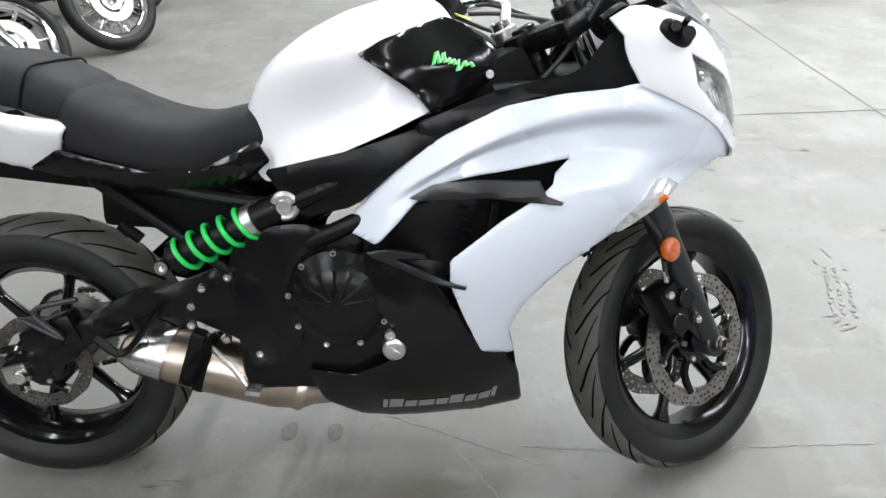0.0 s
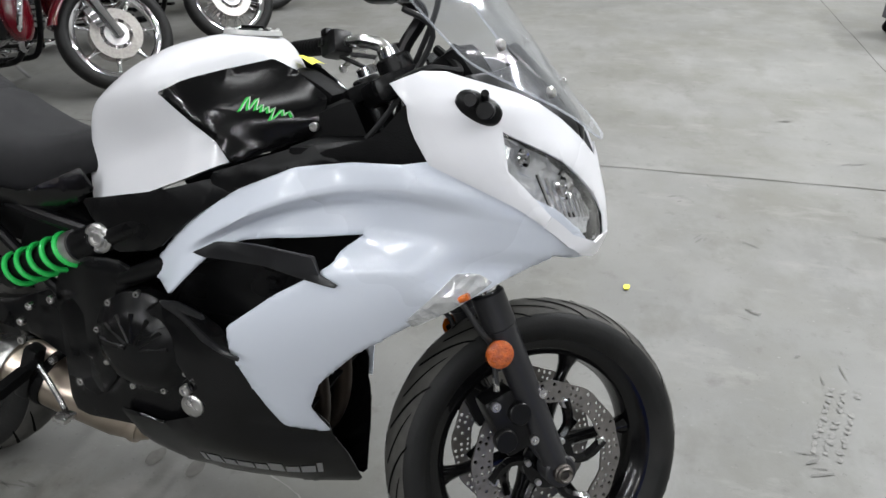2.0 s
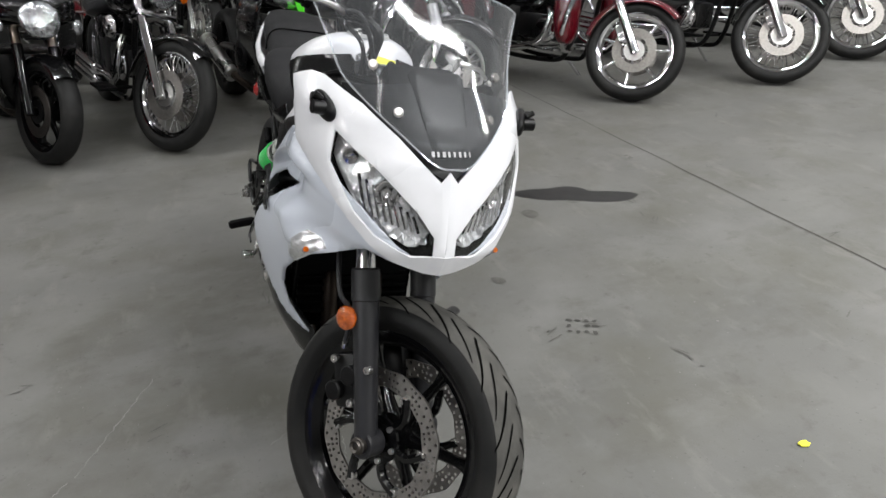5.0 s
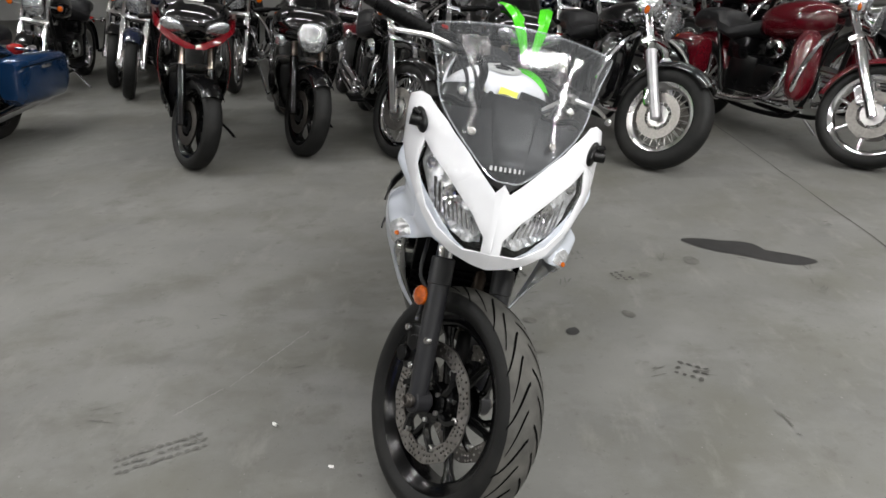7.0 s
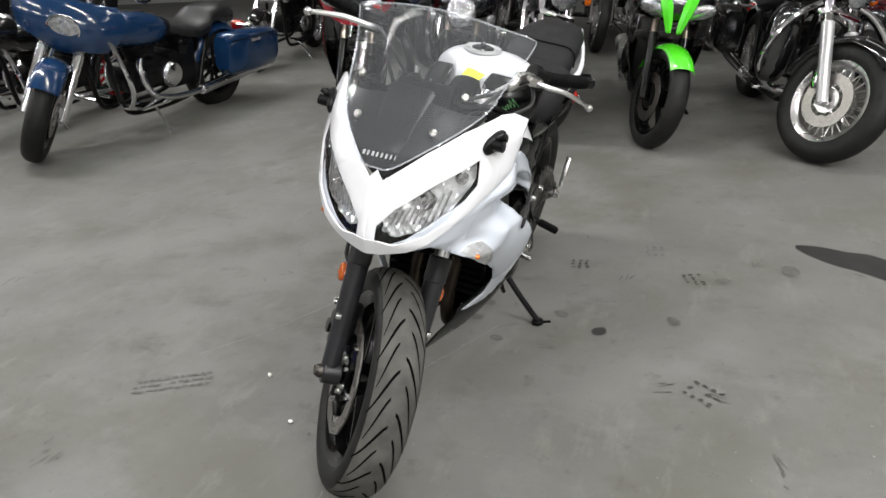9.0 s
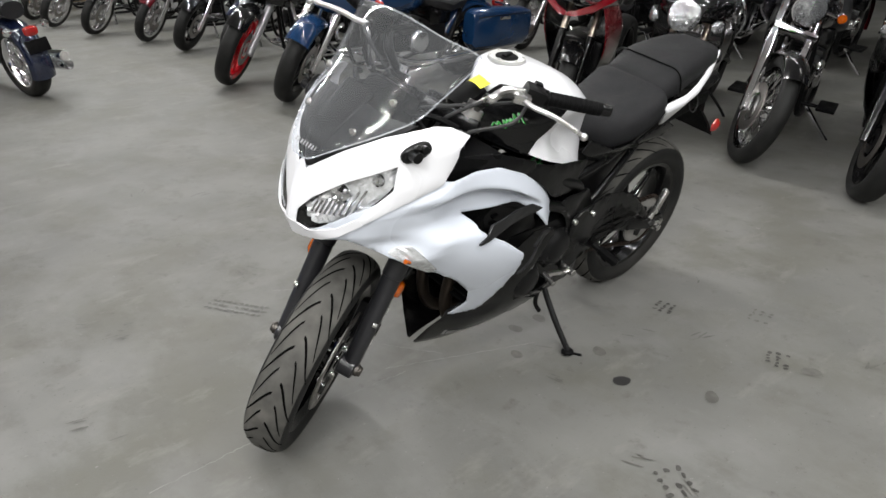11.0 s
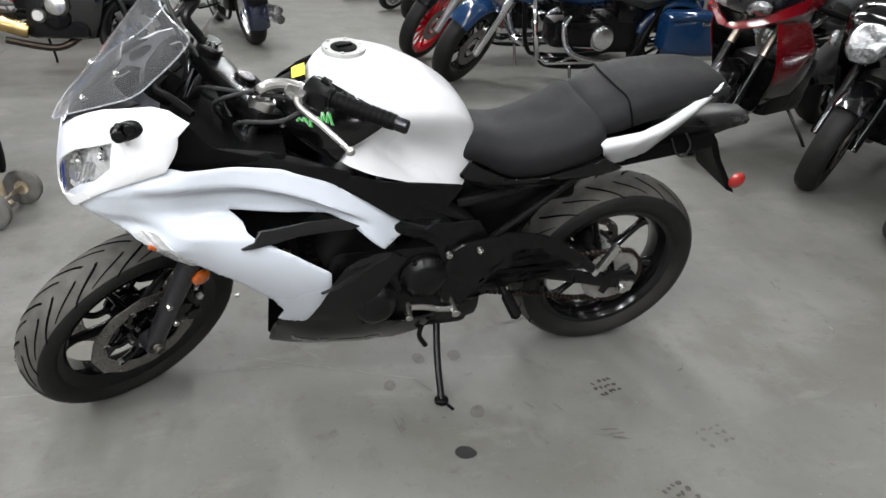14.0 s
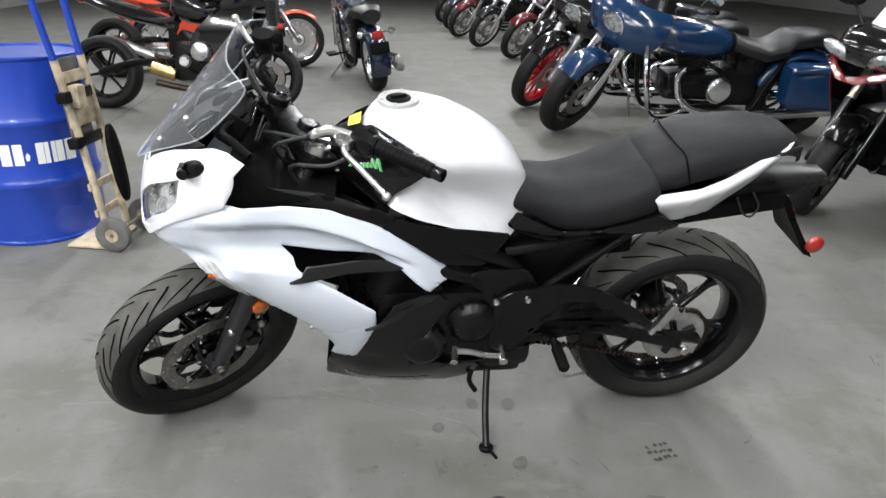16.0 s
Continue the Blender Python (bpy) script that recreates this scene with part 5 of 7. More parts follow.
for s in (-1, 1):
    bm = tube(bmesh.new(), [(0.88, s * 0.055, 0.50), (0.97, s * 0.06, 0.44), (0.985, s * 0.055, 0.30), (0.93, s * 0.05, 0.20), (0.80, s * 0.03, 0.178), (0.70, -0.01, 0.182)], 0.020, 12)
    part("exhaust_header", bm, M_HEADER, eng, "dull rusty exhaust header")
    # frame tubes and rear plates
    bm = tube(bmesh.new(), [(1.06, s * 0.04, 0.83), (0.95, s * 0.12, 0.80), (0.80, s * 0.150, 0.745), (0.66, s * 0.150, 0.69), (0.54, s * 0.125, 0.62), (0.485, s * 0.11, 0.50), (0.49, s * 0.10, 0.33)], 0.020, 12)
    tube(bm, [(1.04, s * 0.04, 0.76), (0.93, s * 0.13, 0.70), (0.80, s * 0.155, 0.66), (0.66, s * 0.150, 0.60), (0.55, s * 0.12, 0.55)], 0.018, 12)
    tube(bm, [(0.56, s * 0.12, 0.66), (0.40, s * 0.115, 0.69), (0.20, s * 0.10, 0.75), (0.0, s * 0.08, 0.80)], 0.014, 10)
    tube(bm, [(0.50, s * 0.115, 0.48), (0.36, s * 0.115, 0.60), (0.20, s * 0.10, 0.72)], 0.012, 10)
    part("frame", bm, M_SATIN, white_bike, "black tubular steel frame")

    def cover(u, v):
        return (u, 0.150 + 0.045 * ease((u - 0.55) / 0.3) - 0.15 * max(0, v - 0.74), v)
    part("frame_cover", plate(bmesh.new(), [(0.555, 0.735), (0.62, 0.748), (0.74, 0.775), (0.86, 0.812), (0.905, 0.795), (0.82, 0.742), (0.73, 0.665), (0.62, 0.640), (0.585, 0.69)], cover, 0.02, 0.006, 0.003, s), M_SATIN, white_bike, "black side cover along the frame")

    def heel(u, v):
        return (u, 0.140 + 0.02 * ease((u - 0.48) / 0.1), v)
    part("frame_plate", plate(bmesh.new(), [(0.50, 0.62), (0.62, 0.63), (0.69, 0.60), (0.62, 0.56), (0.585, 0.48), (0.60, 0.38), (0.56, 0.33), (0.50, 0.36), (0.455, 0.48), (0.46, 0.55)], heel, 0.02, 0.008, 0.003, s), M_ENGINE, white_bike, "black frame plate above the swingarm pivot")

    # swingarm side
    def arm(u, v):
        return (u, 0.118 + 0.025 * ease((0.25 - u) / 0.25), v)
    ARM = [(-0.055, 0.335), (-0.04, 0.292), (0.06, 0.318), (0.15, 0.375), (0.25, 0.428), (0.36, 0.415), (0.46, 0.36), (0.545, 0.305), (0.575, 0.325), (0.50, 0.44), (0.475, 0.535), (0.44, 0.535), (0.40, 0.515), (0.33, 0.490), (0.24, 0.480), (0.14, 0.428), (0.03, 0.372)]
    if s > 0:
        ARM = [(-0.060, 0.348), (-0.052, 0.296), (0.01, 0.304), (0.17, 0.334), (0.33, 0.366), (0.48, 0.392), (0.50, 0.440), (0.33, 0.412), (0.17, 0.381), (0.03, 0.356)]
        HANGER = [(0.545, 0.558), (0.47, 0.562), (0.40, 0.572), (0.31, 0.556), (0.233, 0.522), (0.15, 0.455), (0.092, 0.402), (0.108, 0.386), (0.165, 0.424), (0.225, 0.480), (0.290, 0.512), (0.360, 0.522), (0.420, 0.506), (0.470, 0.450), (0.520, 0.385), (0.550, 0.332), (0.588, 0.342), (0.588, 0.45), (0.580, 0.54)]
        hg = part("peg_hanger_plate", plate(bmesh.new(), HANGER, lambda u, v: (u, 0.158 + 0.012 * ease((u - 0.40) / 0.15), v), 0.03, 0.010, 0.004, s, 0.10), M_ENGINE, white_bike, "black cast foot peg hanger")
        for u, v in ((0.583, 0.534), (0.497, 0.540)):
            part("hanger_bolt", bolt(bmesh.new(), Vector((u, 0.176, v)), 0.009, 1), M_ALLOY, hg)
        part("pillion_peg", box(rod(bmesh.new(), (0.130, 0.185, 0.412), (0.080, 0.185, 0.520), 0.009, 10), (0.100, 0.187, 0.475), (0.024, 0.020, 0.095), (0, -25, 0), 0.005), M_ALLOY, hg, "folded silver pillion foot peg")
    sa = part("swingarm", plate(bmesh.new(), ARM, arm, 0.03, 0.030, 0.006, s, 0.12), M_ENGINE, white_bike, "black swingarm")
    bm = box(bmesh.new(), (-0.018, s * 0.146, 0.318), (0.052, 0.012, 0.040), (0, -10, 0), 0.004)
    rod(bm, (-0.005, s * 0.13, 0.315), (-0.005, s * 0.166, 0.315), 0.014, 14)
    part("axle_block", bm, M_ALLOY, sa)
    pts_b = [] if s > 0 else [(0.460, 0.522), (0.405, 0.500), (0.378, 0.462), (0.372, 0.420), (0.505, 0.350), (0.44, 0.385)]
    for u, v in pts_b:
        part("plate_bolt", bolt(bmesh.new(), Vector((u, s * 0.152, v)), 0.0085, s), M_ALLOY, sa)
    # rear foot peg hanger
    if s < 0:
        bm = tube(bmesh.new(), [(0.30, s * 0.14, 0.45), (0.22, s * 0.150, 0.36), (0.17, s * 0.155, 0.40)], 0.010, 8, flat=0.6)
        part("peg_hanger", bm, M_SATIN, white_bike)
    bm = rod(bmesh.new(), (0.400, s * 0.150, 0.372), (0.383, s * 0.250, 0.342), 0.011, 12)
    box(bm, (0.389, s * 0.212, 0.354), (0.030, 0.075, 0.022), (s * -17, 0, s * 10), 0.006)
    part("foot_peg", bm, M_DARK, white_bike, "black rubber-topped foot peg")
bm = tube(bmesh.new(), [(0.40, -0.155, 0.375), (0.44, -0.165, 0.335), (0.475, -0.175, 0.292), (0.50, -0.195, 0.290)], 0.006, 8)
box(bm, (0.497, -0.20, 0.292), (0.030, 0.035, 0.012), (0, 10, 0), 0.003)
part("brake_pedal", bm, M_ALLOY, white_bike, "silver rear brake pedal")
bm = tube(bmesh.new(), [(0.552, 0.178, 0.338), (0.60, 0.182, 0.348), (0.645, 0.185, 0.364), (0.688, 0.190, 0.374)], 0.0085, 8)
rod(bm, (0.688, 0.178, 0.374), (0.694, 0.230, 0.368), 0.010, 12)
rod(bm, (0.548, 0.150, 0.336), (0.548, 0.200, 0.334), 0.013, 12)
part("gear_lever", bm, M_ALLOY, white_bike, "silver gear lever")

# exhaust box and tail pipe low on the right
bm = bmesh.new()
rings = []
for x, z, r, y in ((0.205, 0.350, 0.036, -0.105), (0.225, 0.345, 0.046, -0.102), (0.30, 0.318, 0.060, -0.085), (0.40, 0.275, 0.062, -0.07), (0.52, 0.228, 0.060, -0.055), (0.575, 0.210, 0.052, -0.045), (0.60, 0.203, 0.040, -0.04), (0.72, 0.182, 0.030, -0.015)):
    d = Vector((0.93, 0.05, -0.36)).normalized()
    u, v = Vector((0.36, 0, 0.93)).normalized(), Vector((0, 1, 0))
    rings.append([Vector((x, y, z)) + u * math.cos(2 * math.pi * k / 24) * r + v * math.sin(2 * math.pi * k / 24) * r for k in range(24)])
skin(bm, rings)
ex = part("muffler", bm, M_STEEL, white_bike, "short brushed steel muffler under the engine")
bm = skin(bmesh.new(), [[Vector((x, y, z)) + Vector((0.36, 0, 0.93)).normalized() * math.cos(2 * math.pi * k / 24) * r + Vector((0, 1, 0)) * math.sin(2 * math.pi * k / 24) * r for k in range(24)] for x, z, r, y in ((0.190, 0.352, 0.0, -0.108), (0.198, 0.350, 0.030, -0.107), (0.203, 0.3505, 0.034, -0.106), (0.235, 0.34, 0.050, -0.102), (0.29, 0.322, 0.063, -0.088))], caps=False)
part("muffler_tip", bm, M_ALLOY, ex, "polished muffler tip")
for x, z, r, y in ((0.36, 0.293, 0.064, -0.076), (0.560, 0.214, 0.056, -0.048)):
    part("muffler_band", lathe(bmesh.new(), [(r - 0.01, -0.011), (r, -0.011), (r + 0.002, 0), (r, 0.011), (r - 0.01, 0.011)], 30, (x, y, z), (0.93, 0.05, -0.36)), M_DARK if x < 0.5 else M_STEEL, ex)
bm = box(bmesh.new(), (0.355, -0.13, 0.335), (0.032, 0.035, 0.13), (0, 22, 0), 0.008)
part("muffler_bracket", bm, M_ENGINE, white_bike)

# rear shock on the right, with a green spring
a, b = Vector((0.333, -0.130, 0.549)), Vector((0.589, -0.138, 0.664))
d = (b - a).normalized()
bm = rod(bmesh.new(), a, b, 0.016, 14)
rod(bm, a + d * 0.03, a + d * 0.20, 0.0265, 18)
rod(bm, a + d * 0.195, b - d * 0.01, 0.030, 18)
rod(bm, a + d * 0.02, a + d * 0.045, 0.037, 20)
sh = part("rear_shock", bm, M_SATIN, white_bike, "black rear shock absorber")
u = d.orthogonal().normalized()
v = d.cross(u)
turns = 4.6
line = [a + d * (0.035 + 0.165 * i / 90) + (u * math.cos(turns * 2 * math.pi * i / 90) + v * math.sin(turns * 2 * math.pi * i / 90)) * 0.034 for i in range(91)]
part("shock_spring", tube(bmesh.new(), line, 0.0056, 9, 1), M_GREEN, sh, "bright green coil spring")
bm = lathe(bmesh.new(), [(0.024, -0.010), (0.034, -0.010), (0.034, 0.010), (0.024, 0.010)], 24, a + d * 0.205, d)
part("preload_ring", bm, M_ALLOY, sh)
bm = lathe(bmesh.new(), [(0.0, 0.010), (0.008, 0.010), (0.010, 0.014), (0.014, 0.014), (0.017, 0.009), (0.024, 0.010), (0.029, 0.006), (0.030, -0.012)], 30, (0.591, -0.152, 0.665), (0, -1, 0), full=False)
for k in range(8):
    q = 2 * math.pi * k / 8
    rod(bm, (0.591 + 0.022 * math.cos(q), -0.163, 0.665 + 0.022 * math.sin(q)), (0.591 + 0.022 * math.cos(q), -0.165, 0.665 + 0.022 * math.sin(q)), 0.003, 6)
part("shock_bolt", bm, M_ALLOY, sh, "large bright shock mounting bolt")
bm = bmesh.new()
bolt(bm, a + Vector((0, -0.02, 0)), 0.015, -1, 0.012)
part("shock_bolt", bm, M_ALLOY, sh)
bm = rod(bmesh.new(), (0.29, -0.128, 0.60), (0.255, -0.13, 0.635), 0.012, 12)
part("rubber_stub", bm, M_DARK, white_bike)
bm = tube(bmesh.new(), [(0.03, -0.15, 0.44), (0.10, -0.152, 0.40), (0.05, -0.150, 0.46), (0.14, -0.14, 0.48)], 0.006, 8)
part("rear_brake_hose", bm, M_WIRE, white_bike)
bm = box(bmesh.new(), (0.062, -0.110, 0.392), (0.125, 0.055, 0.070), (0, -20, 0), 0.014)
rod(bm, (0.075, -0.13, 0.395), (0.075, -0.145, 0.395), 0.022, 16)
box(bm, (0.02, -0.118, 0.352), (0.06, 0.02, 0.09), (0, 15, 0), 0.006)
part("rear_caliper", bm, M_ENGINE, white_bike)

# side stand, down
inv = (pose(0, 0, 0, LEAN, 0, 0)).inverted()
foot = inv @ Vector((0.590, 0.294, 0.010))
hinge = Vector((0.575, 0.115, 0.235))
bm = tube(bmesh.new(), [hinge, hinge.lerp(foot, 0.5) + Vector((0.004, 0, 0)), foot + Vector((0, 0, 0.004))], 0.0105, 10)
ss = part("side_stand", bm, M_SATIN, white_bike, "black side stand resting on the floor")
bm = lathe(bmesh.new(), [(0.0, 0.010), (0.016, 0.009), (0.021, 0.004), (0.021, -0.004), (0.0, -0.006)], 20, foot, inv.to_3x3() @ Vector((0, 0, 1)), full=False)
tube(bm, [foot, foot + Vector((-0.014, 0.02, -0.001)), foot + Vector((-0.024, 0.042, 0.003))], 0.0045, 8)
part("stand_foot", bm, M_DARK, ss)
bm = tube(bmesh.new(), [hinge + Vector((0.04, 0.01, 0.03)), hinge + Vector((0.055, 0.02, -0.03)), hinge + Vector((0.035, 0.03, -0.07))], 0.008, 8)
box(bm, hinge + Vector((0.01, 0, 0.03)), (0.09, 0.03, 0.06), (0, 0, 0), 0.01)
part("stand_bracket", bm, M_SATIN, white_bike)


# ---- the other motorcycles in the hall ----
P_BLUE = mat("deep_blue_paint", (0.005, 0.028, 0.082), 0.16, var=0.12, scale=8, coat=0.8)
P_NAVY = mat("dark_navy_paint", (0.006, 0.010, 0.028), 0.16, var=0.15, scale=8, coat=0.8)
P_RED = mat("candy_red_paint", (0.17, 0.004, 0.009), 0.16, var=0.12, scale=8, coat=0.8)
P_MAROON = mat("dark_maroon_paint", (0.075, 0.003, 0.007), 0.16, var=0.15, scale=8, coat=0.8)
P_ORANGE = mat("red_orange_paint", (0.60, 0.055, 0.02), 0.2, var=0.08, scale=8, coat=0.6)
P_BLACK = mat("gloss_black_paint", (0.0035, 0.0035, 0.004), 0.12, var=0.2, scale=8, coat=0.8)
P_GOLD = mat("gold_tinted_steel", (0.62, 0.45, 0.20), 0.18, metal=1.0, var=0.3, scale=14)
P_SILVER = mat("silver_paint", (0.42, 0.42, 0.43), 0.3, metal=0.6, var=0.08, scale=8)
P_REDRIM = mat("bright_red_rim", (0.50, 0.008, 0.015), 0.2, var=0.1, scale=12, coat=0.6)
M_LEATHER = mat("black_leather", (0.012, 0.012, 0.013), 0.38, var=0.15, scale=30, bump=0.2, spec=0.35)
M_LAMP = mat("clear_lamp_glass", (0.50, 0.51, 0.53), 0.12, metal=0.8, var=0.7, scale=45, bump=2.5, bscale=38, coat=0.5)
M_PAPER = mat("white_paper_tag", (0.78, 0.78, 0.75), 0.7, var=0.03)


def arc_fender(bm, c, R, w, a0, a1, n=18, thick=0.004, deep=0.5):
    """A fender that wraps a wheel from angle a0 to a1 (degrees, 0 ahead, 90 up)."""
    rings = []
    c = Vector(c)
    for i in range(n + 1):
        a = radians(a0 + (a1 - a0) * i / n)
        d = Vector((math.cos(a), 0, math.sin(a)))
        row = [c + d * (R - deep * w / 2 * (1 - math.cos(q)) * 1.2) + Vector((0, w / 2 * math.sin(q), 0)) for q in (-1.45, -1.1, -0.7, -0.3, 0, 0.3, 0.7, 1.1, 1.45)]
        row += [p - d * thick for p in row[::-1]]
        rings.append(row)
    return skin(bm, rings)


def v_twin(b, x, z, bright, eng_mat):
    bm = box(bmesh.new(), (x, 0, z - 0.16), (0.44, 0.24, 0.20), bev=0.05)
    block = part("crankcase", bm, eng_mat, b)
    for tilt in (-24, 24):
        bm = bmesh.new()
        d = Vector((math.sin(radians(tilt)), 0, math.cos(radians(tilt))))
        prof = [(0.0, 0.0), (0.05, 0.0)]
        for k in range(8):
            h = 0.06 + 0.020 * k
            prof += [(0.05, h - 0.005), (0.080, h - 0.004), (0.080, h + 0.004), (0.05, h + 0.005)]
        lathe(bm, prof + [(0.05, 0.21), (0.0, 0.21)], 18, Vector((x, 0, z - 0.08)), d, full=False)
        part("cylinder", bm, eng_mat, b)
        part("rocker_cover", box(bmesh.new(), Vector((x, 0, z - 0.08)) + d * 0.235, (0.15, 0.13, 0.06), (0, tilt, 0), 0.02), bright, b)
    for s in (-1, 1):
        bm = lathe(bmesh.new(), [(0.0, 0.035), (0.075, 0.03), (0.095, 0.012), (0.098, 0.0)], 28, (x - 0.02 + (0.12 if s < 0 else -0.16), s * 0.12, z - 0.18), (0, s, 0), full=False)
        part("engine_cover", bm, bright, b, "bright round engine cover")
    bm = lathe(bmesh.new(), [(0.0, 0.05), (0.06, 0.045), (0.075, 0.02), (0.078, 0.0)], 24, (x, -0.13, z + 0.05), (0, -1, 0), full=False)
    part("air_cleaner", bm, bright, b)
    return block


def road_wheel(b, name, c, R, w, rim, style, spokes, material, m=None, discs=True, tyre_label="black road tyre"):
    wl = wheel(b, name, c, R, w, rim, material, spokes, tyre_label, m, style, groove=False)
    if discs:
        for s in (-1, 1):
            bm = lathe(bmesh.new(), [(0.088, -0.003), (0.145, -0.003), (0.145, 0.003), (0.088, 0.003)], 36, (0, s * 0.062, 0))
            part("brake_disc", bm, M_DULL if style == "cast" else M_DISC, wl)
            part("disc_carrier", lathe(bmesh.new(), [(0.03, -0.006), (0.068, -0.004), (0.068, 0.002), (0.03, 0.004)], 24, (0, s * 0.062, 0)), M_ALLOY if style != "cast" else M_ENGINE, wl)
    return wl


def cruiser(label, x, y, heading, paint, lean=7, steer=0, front=(0.325, 0.13, 0.225, "cast", 9), wheel_mat=M_CHROME, fork_mat=M_CHROME, fairing=False, bags=False, bars=True, screen_up=False, signals=True, bright=M_CHROME, eng=M_ENGINE, legs=False, fender_mat=None, group="parked cruisers", low=False, tour=False, fork_lamps=False, bar_high=1.08, name="motorcycle", rear_origin=False, size=1.0):
    """A heavy V-twin: origin at the front tyre's contact, facing +x."""
    wb = 1.62
    m = pose(x, y, 0, 0, 0, heading) @ pose(0, 0, 0, -lean, 0, 0)
    if rear_origin:
        m = m @ pose(wb, 0, 0)
    m = m @ Matrix.Diagonal((size, size, size, 1))
    b = thing(name, label, "motorcycle", m, group)
    R, w, rim, style, spokes = front
    rake = Vector((-math.sin(radians(31)), 0, math.cos(radians(31))))
    axle = Vector((0, 0, R))
    piv = Vector((0.06, 0, R))
    T = Matrix.Translation(piv) @ Matrix.Rotation(radians(steer), 4, rake) @ Matrix.Translation(-piv)
    off = T @ Vector((0, 0, 0))
    b.matrix_basis = m @ pose(-off.x, -off.y, 0)
    road_wheel(b, "front_wheel", axle, R, w, rim, style, spokes, wheel_mat, T)
    road_wheel(b, "rear_wheel", (-wb, 0, 0.315), 0.315, 0.16, 0.21, "cast", 9, wheel_mat, None, False)
    for s in (-1, 1):
        f = axle + Vector((0, s * 0.105, 0))
        bm = rod(bmesh.new(), f - rake * 0.03, f + rake * 0.42, 0.031, 14, 0.034)
        rod(bm, f - rake * 0.015 + Vector((0, -0.02, 0)), f - rake * 0.015 + Vector((0, 0.02, 0)), 0.026, 12)
        leg = part("fork_leg", bm, fork_mat, b, "", T)
        part("fork_tube", rod(bmesh.new(), f + rake * 0.40, f + rake * 0.80, 0.026, 12), M_CHROME if not fairing else fork_mat, leg)
        part("brake_caliper", box(bmesh.new(), f + Vector((-0.10, -s * 0.03, 0.09)), (0.07, 0.06, 0.12), (0, -30, 0), 0.014), bright, leg)
        if signals:
            c = axle + rake * 0.66 + Vector((0.03, s * 0.20, 0))
            bm = rod(bmesh.new(), c + Vector((0, -s * 0.09, 0)), c, 0.010, 8)
            egg(bm, c + Vector((-0.01, s * 0.02, 0)), (0.075, 0.06, 0.06))
            sg = part("front_indicator", bm, M_CHROME, b, "", T)
            part("indicator_lens", lathe(bmesh.new(), [(0.0, 0.014), (0.02, 0.010), (0.027, 0.0)], 16, c + Vector((0.018, s * 0.02, 0)), (1, 0, 0), full=False), M_AMBER, sg)
        if fork_lamps:
            c = axle + rake * 0.70 + Vector((0.06, s * 0.16, 0.0))
            bm = egg(bmesh.new(), c, (0.11, 0.115, 0.115))
            lm = part("passing_lamp", bm, M_CHROME, b, "chromed round passing lamp", T)
            part("lamp_glass", lathe(bmesh.new(), [(0.0, 0.012), (0.035, 0.008), (0.052, 0.0)], 20, c + Vector((0.042, 0, 0)), (1, 0, 0), full=False), M_LAMP, lm)
    bm = box(bmesh.new(), axle + rake * 0.48 + Vector((-0.01, 0, 0)), (0.09, 0.27, 0.045), (0, -31, 0), 0.014)
    box(bm, axle + rake * 0.74 + Vector((-0.01, 0, 0)), (0.09, 0.27, 0.04), (0, -31, 0), 0.012)
    part("triple_clamp", bm, bright, b, "", T)
    part("front_fender", arc_fender(bmesh.new(), axle, R + 0.035, w + 0.05, 48, 172), fender_mat or paint, b, "", T)
    hc = axle + rake * 0.62 + Vector((0.10, 0, -0.05 if fairing else 0.03))
    sink = 0.085 if fairing else 0.0
    hc0 = hc.copy()
    if fairing:
        hc = hc + Vector((0.085, 0, 0.05))
    bm = lathe(bmesh.new(), [(0.0, -0.11), (0.05, -0.10), (0.085, -0.05), (0.094, 0.0), (0.097, 0.012), (0.090, 0.016)], 28, hc, (1, 0, -0.06), full=False)
    hl = part("headlamp", bm, M_CHROME, b, "round chromed headlamp", T)
    part("lamp_glass", lathe(bmesh.new(), [(0.0, 0.030), (0.05, 0.024), (0.088, 0.010)], 28, hc, (1, 0, -0.06), full=False), M_LAMP, hl)
    hc = hc0
    if fairing:
        rings = []
        for zz, ww, xf, xb in ((hc.z - 0.11, 0.13, 0.06, 0.0), (hc.z - 0.06, 0.26, 0.10, 0.0), (hc.z + 0.02, 0.31, 0.11, -0.03), (hc.z + 0.10, 0.33, 0.09, -0.06), (hc.z + 0.17, 0.31, 0.03, -0.10), (hc.z + 0.21, 0.25, -0.04, -0.13)):
            half_ring = [(hc.x + xf - (xf - xb + 0.02) * (abs(t) ** 2.4), t * ww, zz) for t in np.linspace(-1, 1, 17)]
            rings.append(half_ring + [(p[0] - 0.03, p[1] * 0.96, p[2]) for p in half_ring[::-1]])
        fr = part("batwing_fairing", skin(bmesh.new(), rings), paint, b, "fork-mounted batwing fairing", T)
        sc = [[(hc.x - 0.05 - 0.10 * q - 0.12 * (abs(t) ** 2), t * (0.25 - 0.04 * q), hc.z + 0.21 + 0.12 * q) for t in np.linspace(-1, 1, 11)] for q in (0, 0.5, 1)]
        g = part("fairing_screen", skin(bmesh.new(), sc, closed=False), M_BLACK if not screen_up else M_GLASS, fr)
    if screen_up and not fairing:
        sc = [[(hc.x - 0.02 - 0.16 * q - 0.10 * (abs(t) ** 2), t * (0.22 + 0.05 * math.sin(math.pi * q)), hc.z + 0.10 + 0.42 * q) for t in np.linspace(-1, 1, 11)] for q in (0, 0.25, 0.5, 0.75, 1)]
        part("touring_screen", skin(bmesh.new(), sc, closed=False), M_GLASS, b, "tall clear touring screen", T)
